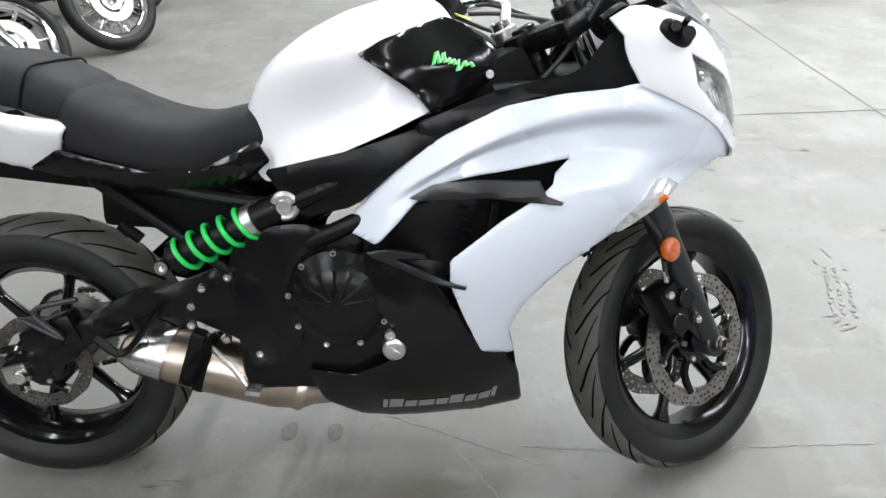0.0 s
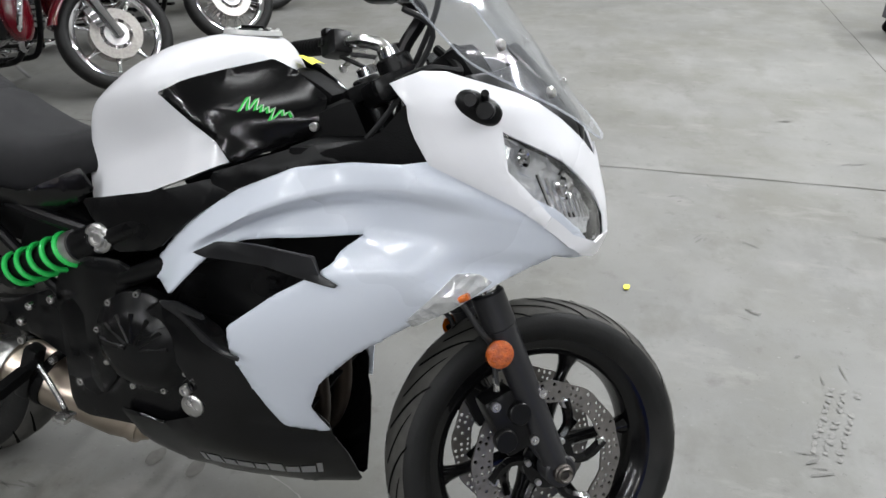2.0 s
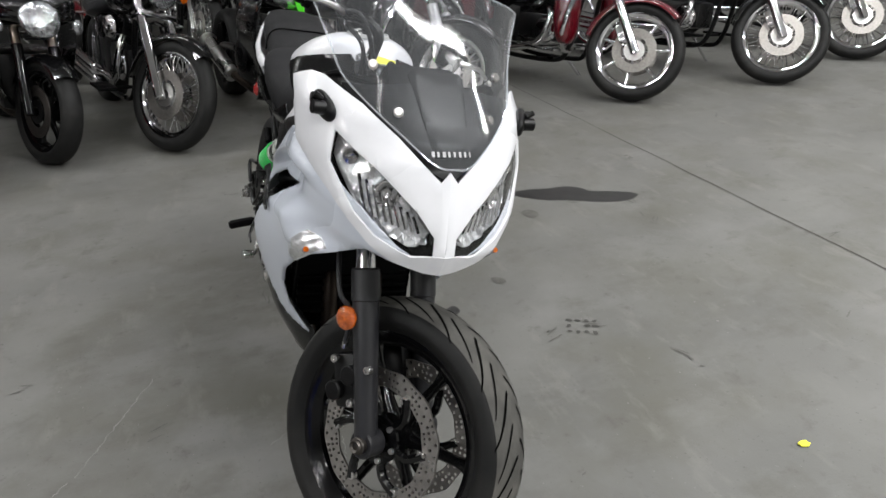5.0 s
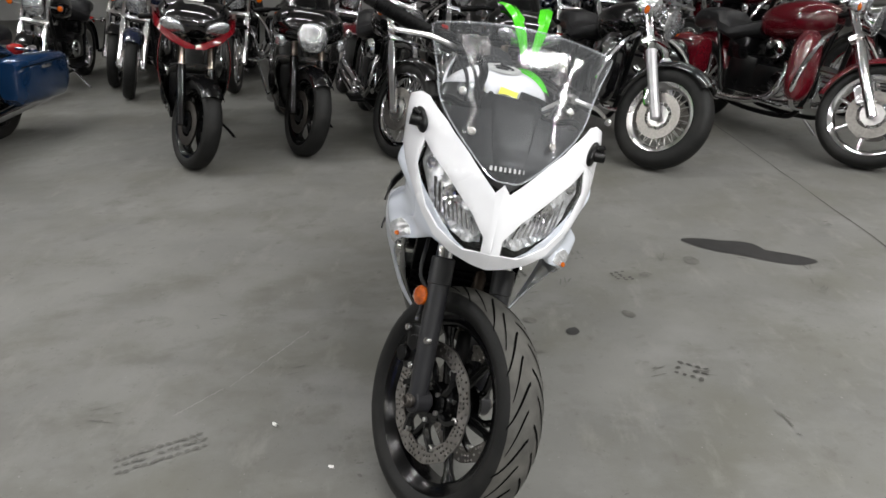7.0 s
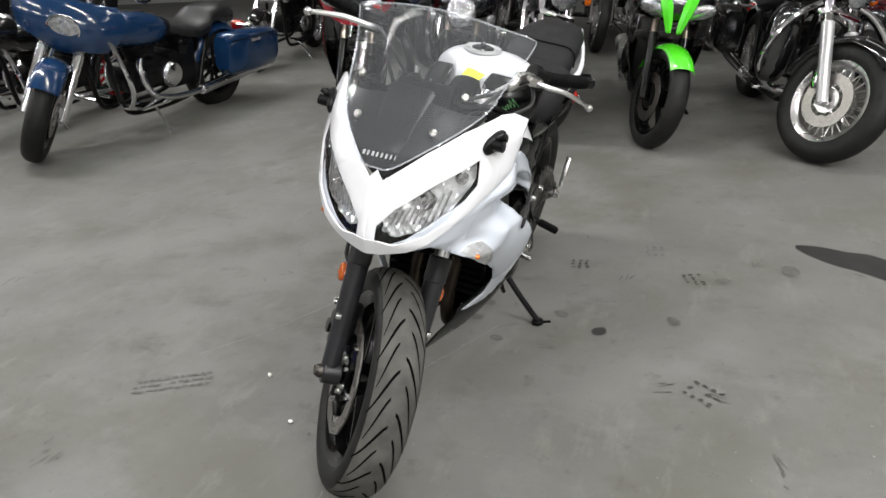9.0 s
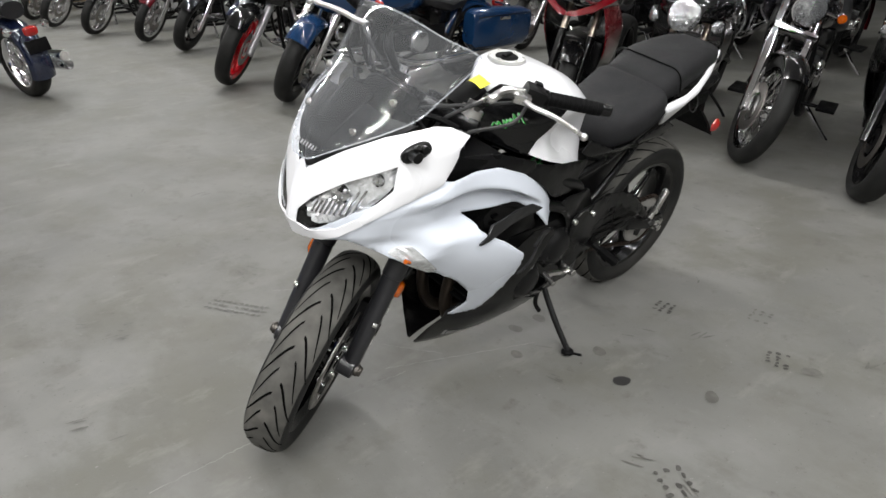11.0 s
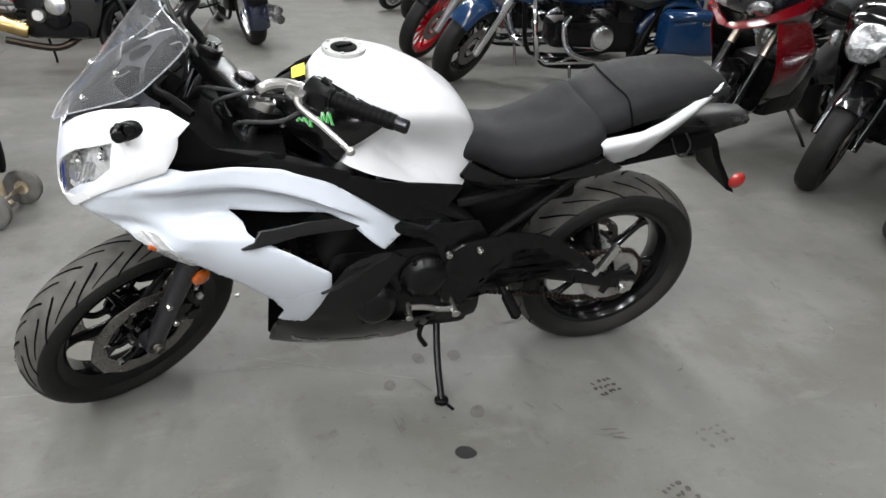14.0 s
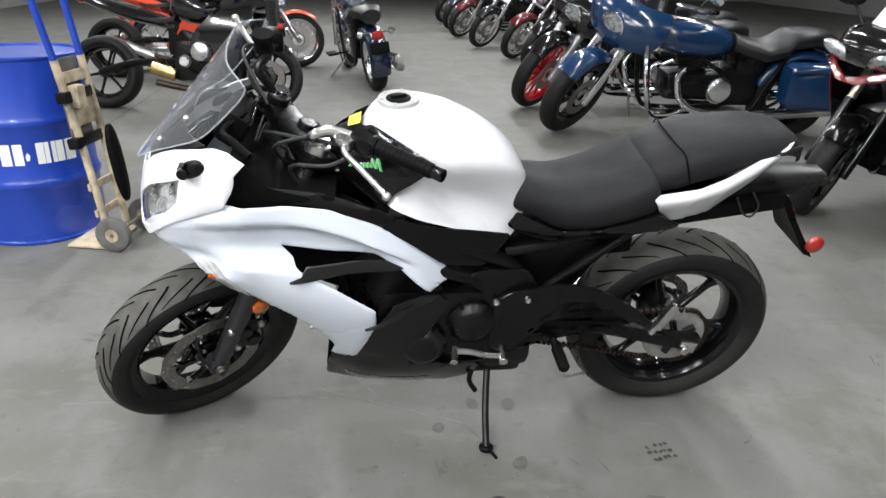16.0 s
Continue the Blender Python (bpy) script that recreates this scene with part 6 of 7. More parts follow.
    if bars:
        top = axle + rake * 0.78
        ln = [top + Vector((-0.30, 0.40, bar_high - top.z - 0.04)), top + Vector((-0.12, 0.34, bar_high - top.z)), top + Vector((0.0, 0.14, 0.06)), top + Vector((0.01, 0, 0.04)), top + Vector((0.0, -0.14, 0.06)), top + Vector((-0.12, -0.34, bar_high - top.z)), top + Vector((-0.30, -0.40, bar_high - top.z - 0.04))]
        hb = part("handlebar", tube(bmesh.new(), ln, 0.0135, 10), M_CHROME, b, "chromed handlebar", T)
        for s in (-1, 1):
            a_, b_ = ln[0 if s > 0 else -1], ln[1 if s > 0 else -2]
            part("hand_grip", rod(bmesh.new(), a_, a_.lerp(b_, 0.62), 0.019, 12), M_DARK, hb)
            mr = b_ + Vector((0.02, s * 0.08, 0.14))
            bm = tube(bmesh.new(), [b_, b_ + Vector((0.02, s * 0.03, 0.08)), mr], 0.005, 6)
            egg(bm, mr, (0.03, 0.15, 0.09), (0, 0, -s * 12), 0.8)
            part("mirror", bm, M_CHROME, hb)
            part("lever", tube(bmesh.new(), [b_ + Vector((0.05, 0, 0)), b_.lerp(a_, 0.4) + Vector((0.055, 0, -0.01)), b_.lerp(a_, 0.85) + Vector((0.05, s * 0.01, -0.01))], 0.006, 6), M_CHROME, hb)
    bm = egg(bmesh.new(), (-0.80 + 0.5 * sink, 0, 0.83 - sink), (0.66, 0.30, 0.27 - 0.3 * sink), (0, -7, 0), 0.85, 24, 14)
    tk = part("fuel_tank", bm, paint, b)
    part("tank_console", box(bmesh.new(), (-0.79 + 0.5 * sink, 0, 0.957 - 1.15 * sink), (0.30, 0.075, 0.03), (0, -7, 0), 0.012), M_CHROME, tk)
    rings = []
    for xx, zc, ww in ((-1.06, 0.78, 0.10), (-1.12, 0.755, 0.15), (-1.28, 0.715, 0.19), (-1.42, 0.745, 0.18), (-1.48, 0.80, 0.16), (-1.62, 0.815, 0.145), (-1.76, 0.80, 0.12), (-1.82, 0.775, 0.09)):
        rings.append([(xx, ww * math.sin(t), zc - 0.5 * sink + 0.055 * math.cos(t) - (0.03 if math.cos(t) < 0 else 0)) for t in (2 * math.pi * j / 20 for j in range(20))])
    part("seat", skin(bmesh.new(), rings), M_LEATHER, b, "black leather two-up seat")
    part("rear_fender", arc_fender(bmesh.new(), (-wb, 0, 0.315), 0.372, 0.21, 5 if low else 20, 200 if low else 190), paint, b)
    v_twin(b, -0.82, 0.58, bright, eng)
    # dark blocks at gearbox and frame, added to deepen the underbody shade
    part("gearbox_shade_block", box(bmesh.new(), (-1.13, 0, 0.42), (0.30, 0.26, 0.28), (0, 0, 0), 0.05), M_ENGINE, b)
    part("frame_shade_block", box(bmesh.new(), (-1.20, 0, 0.60), (0.24, 0.28, 0.18), (0, 0, 0), 0.05), M_BLACK, b)
    bm = tube(bmesh.new(), [(-0.40, 0.08, 0.84), (-0.44, 0.10, 0.60), (-0.50, 0.11, 0.28), (-0.65, 0.13, 0.20), (-1.20, 0.13, 0.22), (-1.36, 0.11, 0.42), (-1.48, 0.10, 0.70)], 0.018, 10)
    tube(bm, [(-0.40, -0.08, 0.84), (-0.44, -0.10, 0.60), (-0.50, -0.11, 0.28), (-0.65, -0.13, 0.20), (-1.20, -0.13, 0.22), (-1.36, -0.11, 0.42), (-1.48, -0.10, 0.70)], 0.018, 10)
    tube(bm, [(-0.33, 0, 0.93), (-0.60, 0, 0.86), (-1.10, 0, 0.70), (-1.48, 0, 0.72)], 0.022, 10)
    part("frame", bm, M_SATIN, b)
    for s, z0, hy in ((-1, 0.30, 0.17), (-1, 0.22, 0.175)) if not bags else ((-1, 0.24, 0.19), (1, 0.24, 0.19)):
        bm = tube(bmesh.new(), [(-0.72, s * 0.10, 0.58 if z0 > 0.25 else 0.55), (-0.66, s * 0.15, 0.48), (-0.72, s * hy, 0.32), (-0.95, s * hy, z0 + 0.01), (-1.25, s * hy, z0)], 0.022, 12)
        rod(bm, (-1.22, s * hy, z0), (-2.05, s * hy, z0 + 0.05), 0.040, 18, 0.046)
        part("exhaust_pipe", bm, M_CHROME, b, "long chromed exhaust pipe")
    for s in (-1, 1):
        bm = box(bmesh.new(), (-0.60, s * 0.27, 0.29), (0.26, 0.11, 0.02), (0, 0, 0), 0.006)
        rod(bm, (-0.60, s * 0.10, 0.28), (-0.60, s * 0.26, 0.28), 0.012, 8)
        part("footboard", bm, M_DARK if not bags else M_CHROME, b)
        if legs:
            part("lower_fairing", egg(bmesh.new(), (-0.43, s * 0.25, 0.56), (0.14, 0.20, 0.46), (s * 8, -8, 0), 0.75), paint, b, "painted lower leg fairing")
        if bags or tour:
            ln = [(-0.40, s * 0.09, 0.80), (-0.37, s * 0.22, 0.72), (-0.35, s * 0.33, 0.56), (-0.38, s * 0.34, 0.42), (-0.44, s * 0.24, 0.30), (-0.48, s * 0.11, 0.28)]
            part("crash_bar", tube(bmesh.new(), ln, 0.016, 10), M_CHROME, b, "chromed crash bar")
        if bags:
            rings = []
            for xx, k, zz in ((-1.38, 0.75, 0.50), (-1.42, 0.95, 0.49), (-1.70, 1.0, 0.48), (-1.98, 0.95, 0.47), (-2.06, 0.70, 0.48)):
                rings.append([(xx, s * 0.285 + 0.088 * k * math.copysign(abs(math.cos(t)) ** 0.45, math.cos(t)), zz + 0.165 * k * math.copysign(abs(math.sin(t)) ** 0.45, math.sin(t))) for t in (2 * math.pi * (j + 0.5) / 24 for j in range(24))])
            bg = part("saddlebag", skin(bmesh.new(), rings), paint, b, "hard painted saddlebag")
            part("bag_lid_seam", tube(bmesh.new(), [(-1.40, s * 0.378, 0.60), (-1.70, s * 0.382, 0.60), (-2.02, s * 0.375, 0.59)], 0.004, 6), M_DARK, bg)
            part("bag_latch", box(bmesh.new(), (-1.70, s * 0.379, 0.575), (0.12, 0.012, 0.025), (0, 0, 0), 0.004), M_CHROME, bg)
        c = (-1.93, s * 0.16, 0.62)
        bm = egg(bmesh.new(), c, (0.07, 0.07, 0.07))
        rod(bm, (-1.90, s * 0.05, 0.62), c, 0.010, 8)
        part("rear_indicator", bm, M_CHROME, b)
    bm = egg(bmesh.new(), (-1.985, 0, 0.60), (0.07, 0.12, 0.085), (0, 0, 0), 0.7)
    part("tail_lamp", bm, M_RED, b, "red tail lamp")
    if low:
        part("licence_frame", box(bmesh.new(), (-2.02, 0, 0.48), (0.01, 0.19, 0.11), (0, 12, 0), 0.004), M_DARK, b)
    part("side_stand", tube(bmesh.new(), [(-0.75, 0.14, 0.24), (-0.72, 0.26, 0.12), (-0.70, 0.34, 0.045)], 0.012, 8), M_CHROME, b)
    return b


def sport(label, x, y, heading, paint, nose_mat, lean=9, steer=0, fender_mat=M_BLACK, accent=None, rim_mat=M_BLACK, lamp="wide", group="parked sport motorcycles", muffler=M_ALLOY, screen_mat=None, fender=True, tag=False, muffler_s=-1, muffler_long=1.0, fork_mat=M_BLACK, nose_paint=P_BLACK, chin=False, stripes=False, bare_engine=False, up=0.105):
    """A faired sport motorcycle: origin at the front tyre's contact, facing +x."""
    wb = 1.44
    m = pose(x, y, 0, 0, 0, heading) @ pose(0, 0, 0, -lean, 0, 0)
    b = thing("motorcycle", label, "motorcycle", m, group)
    rake = Vector((-math.sin(radians(24)), 0, math.cos(radians(24))))
    axle = Vector((0, 0, 0.30))
    piv = Vector((0.1, 0, 0))
    T = Matrix.Translation(piv) @ Matrix.Rotation(radians(steer), 4, rake) @ Matrix.Translation(-piv)
    off = T @ Vector((0, 0, 0))
    b.matrix_basis = m @ pose(-off.x, -off.y, 0)
    road_wheel(b, "front_wheel", axle, 0.30, 0.12, 0.222, "cast", 6, rim_mat, T)
    road_wheel(b, "rear_wheel", (-wb, 0, 0.315), 0.315, 0.18, 0.222, "cast", 6, rim_mat, None, False)
    for s in (-1, 1):
        f = axle + Vector((0, s * 0.10, 0))
        leg = part("fork_leg", rod(bmesh.new(), f - rake * 0.02, f + rake * 0.38, 0.026, 12, 0.030), fork_mat, b, "", T)
        part("fork_tube", rod(bmesh.new(), f + rake * 0.36, f + rake * 0.62, 0.024, 12), M_STEEL, leg)
        part("brake_caliper", box(bmesh.new(), f + Vector((-0.10, -s * 0.03, 0.10)), (0.065, 0.06, 0.12), (0, -25, 0), 0.012), M_ENGINE, leg)
    part("front_fender", arc_fender(bmesh.new(), axle, 0.325, 0.15, 46, 158), fender_mat, b, "", T)
    # nose: upper cowl, painted chin, lamps
    rows = []
    for xx, zc, hh, ww in ((0.10, 0.83, 0.05, 0.05), (0.07, 0.84, 0.14, 0.13), (-0.02, 0.85, 0.22, 0.20), (-0.14, 0.85, 0.25, 0.235), (-0.26, 0.83, 0.26, 0.24), (-0.34, 0.80, 0.22, 0.22)):
        rows.append([(xx, ww * math.copysign(abs(math.cos(t)) ** 0.75, math.cos(t)), up + zc + hh / 2 * math.copysign(abs(math.sin(t)) ** 0.8, math.sin(t))) for t in (2 * math.pi * j / 24 for j in range(24))])
    nz = part("nose_fairing", skin(bmesh.new(), rows), nose_paint, b)
    sc = [[(-0.05 - 0.26 * q - 0.18 * t * t, t * (0.15 - 0.01 * q), up + 0.945 + 0.20 * q) for t in np.linspace(-1, 1, 11)] for q in (0, 0.33, 0.66, 1)]
    part("windscreen", skin(bmesh.new(), sc, closed=False), screen_mat or M_BLACK, b, "small dark windscreen")
    if lamp == "tall":
        part("headlamp", egg(bmesh.new(), (0.085, 0, up + 0.80), (0.10, 0.20, 0.23), (0, -28, 0), 0.9), M_LAMP, b, "stacked clear headlamp")
        for s in (-1, 1):
            part("front_indicator", egg(bmesh.new(), (0.02, s * 0.20, up + 0.75), (0.10, 0.05, 0.08), (0, 0, s * -30), 0.9), M_LAMP, b)
    else:
        for s in (-1, 1):
            part("headlamp", egg(bmesh.new(), (0.070, s * 0.125, up + 0.815), (0.10, 0.18, 0.066), (s * 24, -20, s * -38), 0.8), M_LAMP, b, "slanted clear headlamp")
            if chin:
                rows = [[(xx + 0.012, s * (yy - ww), zz - hh), (xx, s * (yy + ww), zz - hh * 0.4), (xx - 0.02, s * (yy + ww), zz + hh), (xx, s * (yy - ww), zz + hh * 0.5)] for xx, yy, zz, ww, hh in ((0.125, 0.012, up + 0.705, 0.010, 0.014), (0.105, 0.07, up + 0.715, 0.012, 0.026), (0.045, 0.165, up + 0.76, 0.012, 0.036), (-0.06, 0.228, up + 0.815, 0.012, 0.052), (-0.20, 0.250, up + 0.85, 0.010, 0.060), (-0.34, 0.245, up + 0.86, 0.006, 0.03))]
                part("chin_panel", skin(bmesh.new(), rows), nose_mat, b)
            if stripes:
                rows = [[(xx, s * (yy - ww), zz), (xx + 0.015, s * yy, zz + 0.01), (xx, s * (yy + ww), zz), (xx - 0.03, s * yy, zz - 0.01)] for xx, yy, zz, ww in ((0.120, 0.028, up + 0.70, 0.014), (0.118, 0.040, up + 0.76, 0.024), (0.105, 0.060, up + 0.84, 0.032), (0.05, 0.085, up + 0.93, 0.040), (-0.06, 0.12, up + 0.985, 0.042), (-0.16, 0.16, up + 0.99, 0.02))]
                part("nose_stripe", skin(bmesh.new(), rows), nose_mat, b)
    for s in (-1, 1):
        def flank(u, v):
            return (u, 0.225 - 0.7 * (v - 0.66) ** 2 - 0.25 * max(0, -0.55 - u) - 0.5 * max(0, 0.30 - v), v)
        part("side_fairing", plate(bmesh.new(), [(-0.02, 0.92), (-0.08, 0.78), (-0.16, 0.62), (-0.24, 0.36), (-0.32, 0.24), (-0.78, 0.26), (-0.84, 0.36), (-0.66, 0.48), (-0.58, 0.66), (-0.40, 0.84), (-0.22, 0.97)], flank, 0.05, 0.006, 0.003, s), paint, b)
        if accent:
            part("accent_panel", plate(bmesh.new(), [(-0.02, 0.90), (-0.08, 0.74), (-0.16, 0.60), (-0.22, 0.48), (-0.42, 0.52), (-0.52, 0.70), (-0.38, 0.84), (-0.20, 0.94)], lambda u, v: (u, flank(u, v)[1] + 0.005, v), 0.05, 0.006, 0.003, s), accent, b)
        part("mirror", egg(tube(bmesh.new(), [(-0.12, s * 0.16, 1.03), (-0.13, s * 0.26, 1.12)], 0.008, 6), (-0.14, s * 0.31, 1.15), (0.05, 0.16, 0.08), (0, 0, s * -15), 0.9), M_BLACK, b)
        bm = tube(bmesh.new(), [(-0.30, s * 0.10, 0.93), (-0.33, s * 0.2, 0.94), (-0.45, s * 0.33, 0.91)], 0.012, 8)
        rod(bm, (-0.38, s * 0.25, 0.927), (-0.47, s * 0.345, 0.905), 0.018, 12)
        part("clip_on_bar", bm, M_DARK, b)
        part("swingarm", tube(bmesh.new(), [(-0.86, s * 0.13, 0.42), (-1.15, s * 0.13, 0.40), (-wb, s * 0.12, 0.315)], 0.030, 10, flat=0.7), M_ENGINE, b)
    part("engine_block", egg(box(bmesh.new(), (-0.55, 0, 0.42), (0.46, 0.34, 0.34), bev=0.05), (-0.55, -0.19, 0.42), (0.22, 0.07, 0.22)), M_ENGINE, b)
    if bare_engine:
        bm = lathe(bmesh.new(), [(0.0, 0.05), (0.05, 0.05), (0.075, 0.04), (0.085, 0.015), (0.09, 0.0)], 28, (-0.52, -0.225, 0.50), (0, -1, 0), full=False)
        lathe(bm, [(0.0, 0.03), (0.04, 0.03), (0.055, 0.0)], 24, (-0.66, -0.22, 0.42), (0, -1, 0), full=False)
        part("engine_cover", bm, M_ALLOY, b, "bright alloy engine cover")
    part("fuel_tank", egg(bmesh.new(), (-0.57, 0, 0.86), (0.52, 0.34, 0.26), (0, 8, 0), 0.8), paint, b)
    part("seat", pad([(-0.78, 0.80, 0.09, 0.76), (-0.90, 0.79, 0.14, 0.74), (-1.06, 0.82, 0.14, 0.76), (-1.12, 0.88, 0.11, 0.80), (-1.40, 0.93, 0.09, 0.88)]), M_SEAT, b)
    rows = []
    for xx, zc, hh, ww in ((-0.86, 0.74, 0.10, 0.13), (-1.10, 0.80, 0.14, 0.14), (-1.40, 0.88, 0.12, 0.11), (-1.62, 0.94, 0.05, 0.05)):
        rows.append([(xx, ww * math.cos(t), zc + hh / 2 * math.sin(t)) for t in (2 * math.pi * j / 16 for j in range(16))])
    part("tail", skin(bmesh.new(), rows), paint, b)
    part("tail_lamp", egg(bmesh.new(), (-1.60, 0, 0.91), (0.06, 0.12, 0.04)), M_RED, b)
    part("exhaust_header", tube(bmesh.new(), [(-0.40, 0, 0.30), (-0.60, muffler_s * 0.06, 0.18), (-0.95, muffler_s * 0.14, 0.24)], 0.028, 10), M_HEADER, b)
    m0 = Vector((-0.92, muffler_s * 0.15, 0.23)) if muffler_long > 0.6 else Vector((-0.76, muffler_s * 0.17, 0.30))
    bm = rod(bmesh.new(), m0, m0 + Vector((-0.5, muffler_s * 0.04, 0.17)) * muffler_long, 0.052, 18, 0.062)
    part("muffler", bm, muffler, b, "bright muffler")
    part("side_stand", tube(bmesh.new(), [(-0.72, 0.12, 0.24), (-0.73, 0.25, 0.12), (-0.74, 0.31, 0.05)], 0.011, 8), M_SATIN, b)
    if tag:
        bm = skin(bmesh.new(), [[(-0.03, -0.07, 1.07), (-0.03, 0.05, 1.07)], [(-0.08, -0.06, 1.16), (-0.08, 0.06, 1.16)]], closed=False)
        part("price_tag", bm, M_PAPER, b, "white paper price tag")
    return b


WIRE = (0.325, 0.11, 0.245, "wire", 40)
MAG = (0.325, 0.13, 0.245, "blade", 7)
CAST = (0.325, 0.13, 0.215, "wire", 28)

# the row beside the white one, noses towards it
sport("red and black sport tourer in a parked row", -1.61, -1.73, 20, P_BLACK, P_RED, 9, 22, M_BLACK, P_RED, lamp="wide", tag=True, chin=True)
sport("large black sport motorcycle with a stacked headlamp", -1.90, -1.04, 18, P_BLACK, P_BLACK, 9, 16, P_BLACK, lamp="tall", muffler=M_CHROME, up=0.02)
cruiser("black cruiser with a bright chromed fork", -1.80, -0.39, 16, P_BLACK, 8, 26, (0.325, 0.10, 0.245, "wire", 36), M_CHROME, M_CHROME)
sport("lime green and black sport motorcycle", -1.66, 0.36, 10, P_BLACK, M_LIME, 9, 18, M_LIME, None, lamp="wide", stripes=True, up=0.0)
cruiser("black touring cruiser with silver wire wheel and crash bars", -1.47, 1.24, 14, P_BLACK, 8, 34, (0.325, 0.13, 0.215, "wire", 44), M_ALLOY, P_SILVER, tour=True, fork_lamps=True, screen_up=True, bags=True, legs=True)
cruiser("dark red bagger with a chromed blade wheel", -1.42, 2.54, 20, P_MAROON, 8, 32, MAG, M_CHROME, M_CHROME, bags=True, fork_lamps=True, legs=True)
cruiser("black cruiser with a chromed wire front wheel", -1.32, 3.68, 20, P_BLACK, 8, 34, WIRE, M_CHROME, M_CHROME)
cruiser("black cruiser with a chromed wire front wheel", -1.62, 4.78, 20, P_BLACK, 8, 30, WIRE, M_CHROME, M_CHROME)

# the row across the aisle
cruiser("deep blue bagger with batwing fairing and chrome", -0.70, -3.78, 0, P_BLUE, 8, 42, CAST, M_BLACK, M_CHROME, fairing=True, bags=True, group="far row of cruisers", fender_mat=P_BLUE, fork_lamps=True, size=1.1)
cruiser("black bagger with a large bright red front wheel", -0.66, -4.80, 4, P_BLACK, 8, 42, (0.355, 0.13, 0.275, "blade", 14), P_REDRIM, P_SILVER, fairing=True, bags=True, group="far row of cruisers", fender_mat=P_BLACK, size=1.05)
for yy, xx, pt, fr, wm in ((-5.95, -1.25, P_NAVY, CAST, M_BLACK), (-7.05, -1.2, P_BLACK, CAST, M_BLACK), (-8.15, -1.15, P_MAROON, WIRE, M_CHROME), (-9.4, -0.88, P_BLACK, WIRE, M_CHROME), (-10.8, -0.72, P_MAROON, WIRE, M_CHROME), (-12.1, -0.75, P_NAVY, WIRE, M_CHROME), (-13.6, -0.75, P_BLACK, WIRE, M_CHROME)):
    cruiser("dark cruiser in the far row with a bright fork", xx, yy, 4, pt, 8, 38, fr, wm, M_CHROME, group="far row of cruisers")
# a second line behind the first
for xx, yy, pt, st in ((-3.95, -4.15, P_BLACK, 8), (-4.05, -3.20, P_NAVY, 12), (-4.25, -2.2, P_BLACK, -5), (-4.2, -1.1, P_MAROON, 8), (-4.3, 0.0, P_BLACK, 10), (-4.2, 1.1, P_NAVY, 8), (-4.2, 2.2, P_BLACK, 14), (-4.3, 3.3, P_MAROON, 8)):
    back = cruiser("dark cruiser in the back line with chrome trim", xx, yy, 10, pt, 8, st, WIRE, M_CHROME, M_CHROME, bags=(xx < -4.22), group="back line of cruisers")
    copy_thing(back, pose(-0.75, 0.52, 0) @ back.matrix_basis)
# the far side of the aisle
cruiser("dark blue cruiser parked with its tail to the aisle", 0.80, -5.64, -78, P_NAVY, 8, 0, WIRE, M_CHROME, M_CHROME, low=True, group="tail-out motorcycles", rear_origin=True)
sport("black sport motorcycle with a gold-tinted chrome muffler", 1.79, -4.50, 174, P_BLACK, P_BLACK, 9, 6, P_BLACK, lamp="wide", muffler=P_GOLD, muffler_long=0.4, bare_engine=True, group="tail-out motorcycles")
sport("red-orange and black sport motorcycle", 2.25, -6.1, 170, P_ORANGE, P_ORANGE, 9, 0, P_BLACK, lamp="wide", group="tail-out motorcycles")
cruiser("black cruiser with a red-orange tank", 1.75, -7.2, 190, P_ORANGE, 8, 0, WIRE, M_CHROME, M_CHROME, group="tail-out motorcycles")


# ---- drum, hand truck and odds and ends ----
drum = thing("oil_drum", "glossy blue steel drum with white lettering bars", "drum", pose(2.585, -1.665, 0))
R0 = 0.292
prof = [(0.0, 0.012), (R0 - 0.012, 0.012), (R0 - 0.006, 0.0), (R0 + 0.003, 0.004), (R0 + 0.003, 0.014), (R0 - 0.004, 0.020)]
for zc in (0.295, 0.585):
    prof += [(R0 - 0.004, zc - 0.030), (R0 + 0.004, zc - 0.016), (R0 + 0.009, zc), (R0 + 0.004, zc + 0.016), (R0 - 0.004, zc + 0.030)]
prof += [(R0 - 0.004, 0.862), (R0 + 0.003, 0.868), (R0 + 0.004, 0.878), (R0 - 0.004, 0.882), (R0 - 0.012, 0.870), (0.0, 0.868)]
part("drum_shell", lathe(bmesh.new(), prof, 72, (0, 0, 0), (0, 0, 1), full=False), M_BARREL, drum)


def on_drum(u, v, d=0.0012):
    a = radians(u)
    r = R0 - 0.004 + d
    return (r * math.cos(a), r * math.sin(a), v)


bm = bmesh.new()
for a0, wd in ((78, 8), (88, 9), (99, 8), (109, 5), (118, 11), (131, 11), (143.5, 10), (60, 8), (69, 7)):
    if 109 <= a0 < 112:
        pts = [(a0 + 1.5, 0.455), (a0 + 3.5, 0.438), (a0 + 2.4, 0.415), (a0, 0.415), (a0 - 0.6, 0.435)]
    else:
        pts = [(a0, 0.395), (a0 + wd, 0.395), (a0 + wd, 0.495), (a0, 0.495)]
    bm.faces.new([bm.verts.new(on_drum(*p)) for p in pts])
part("drum_lettering", bm, M_LOGOW, drum, "white lettering-sized bars")
bm = bmesh.new()
bm.faces.new([bm.verts.new(on_drum(*p)) for p in ((70, 0.71), (92, 0.71), (92, 0.775), (70, 0.775))])
part("drum_label", bm, M_PAPER, drum, "white paper label")
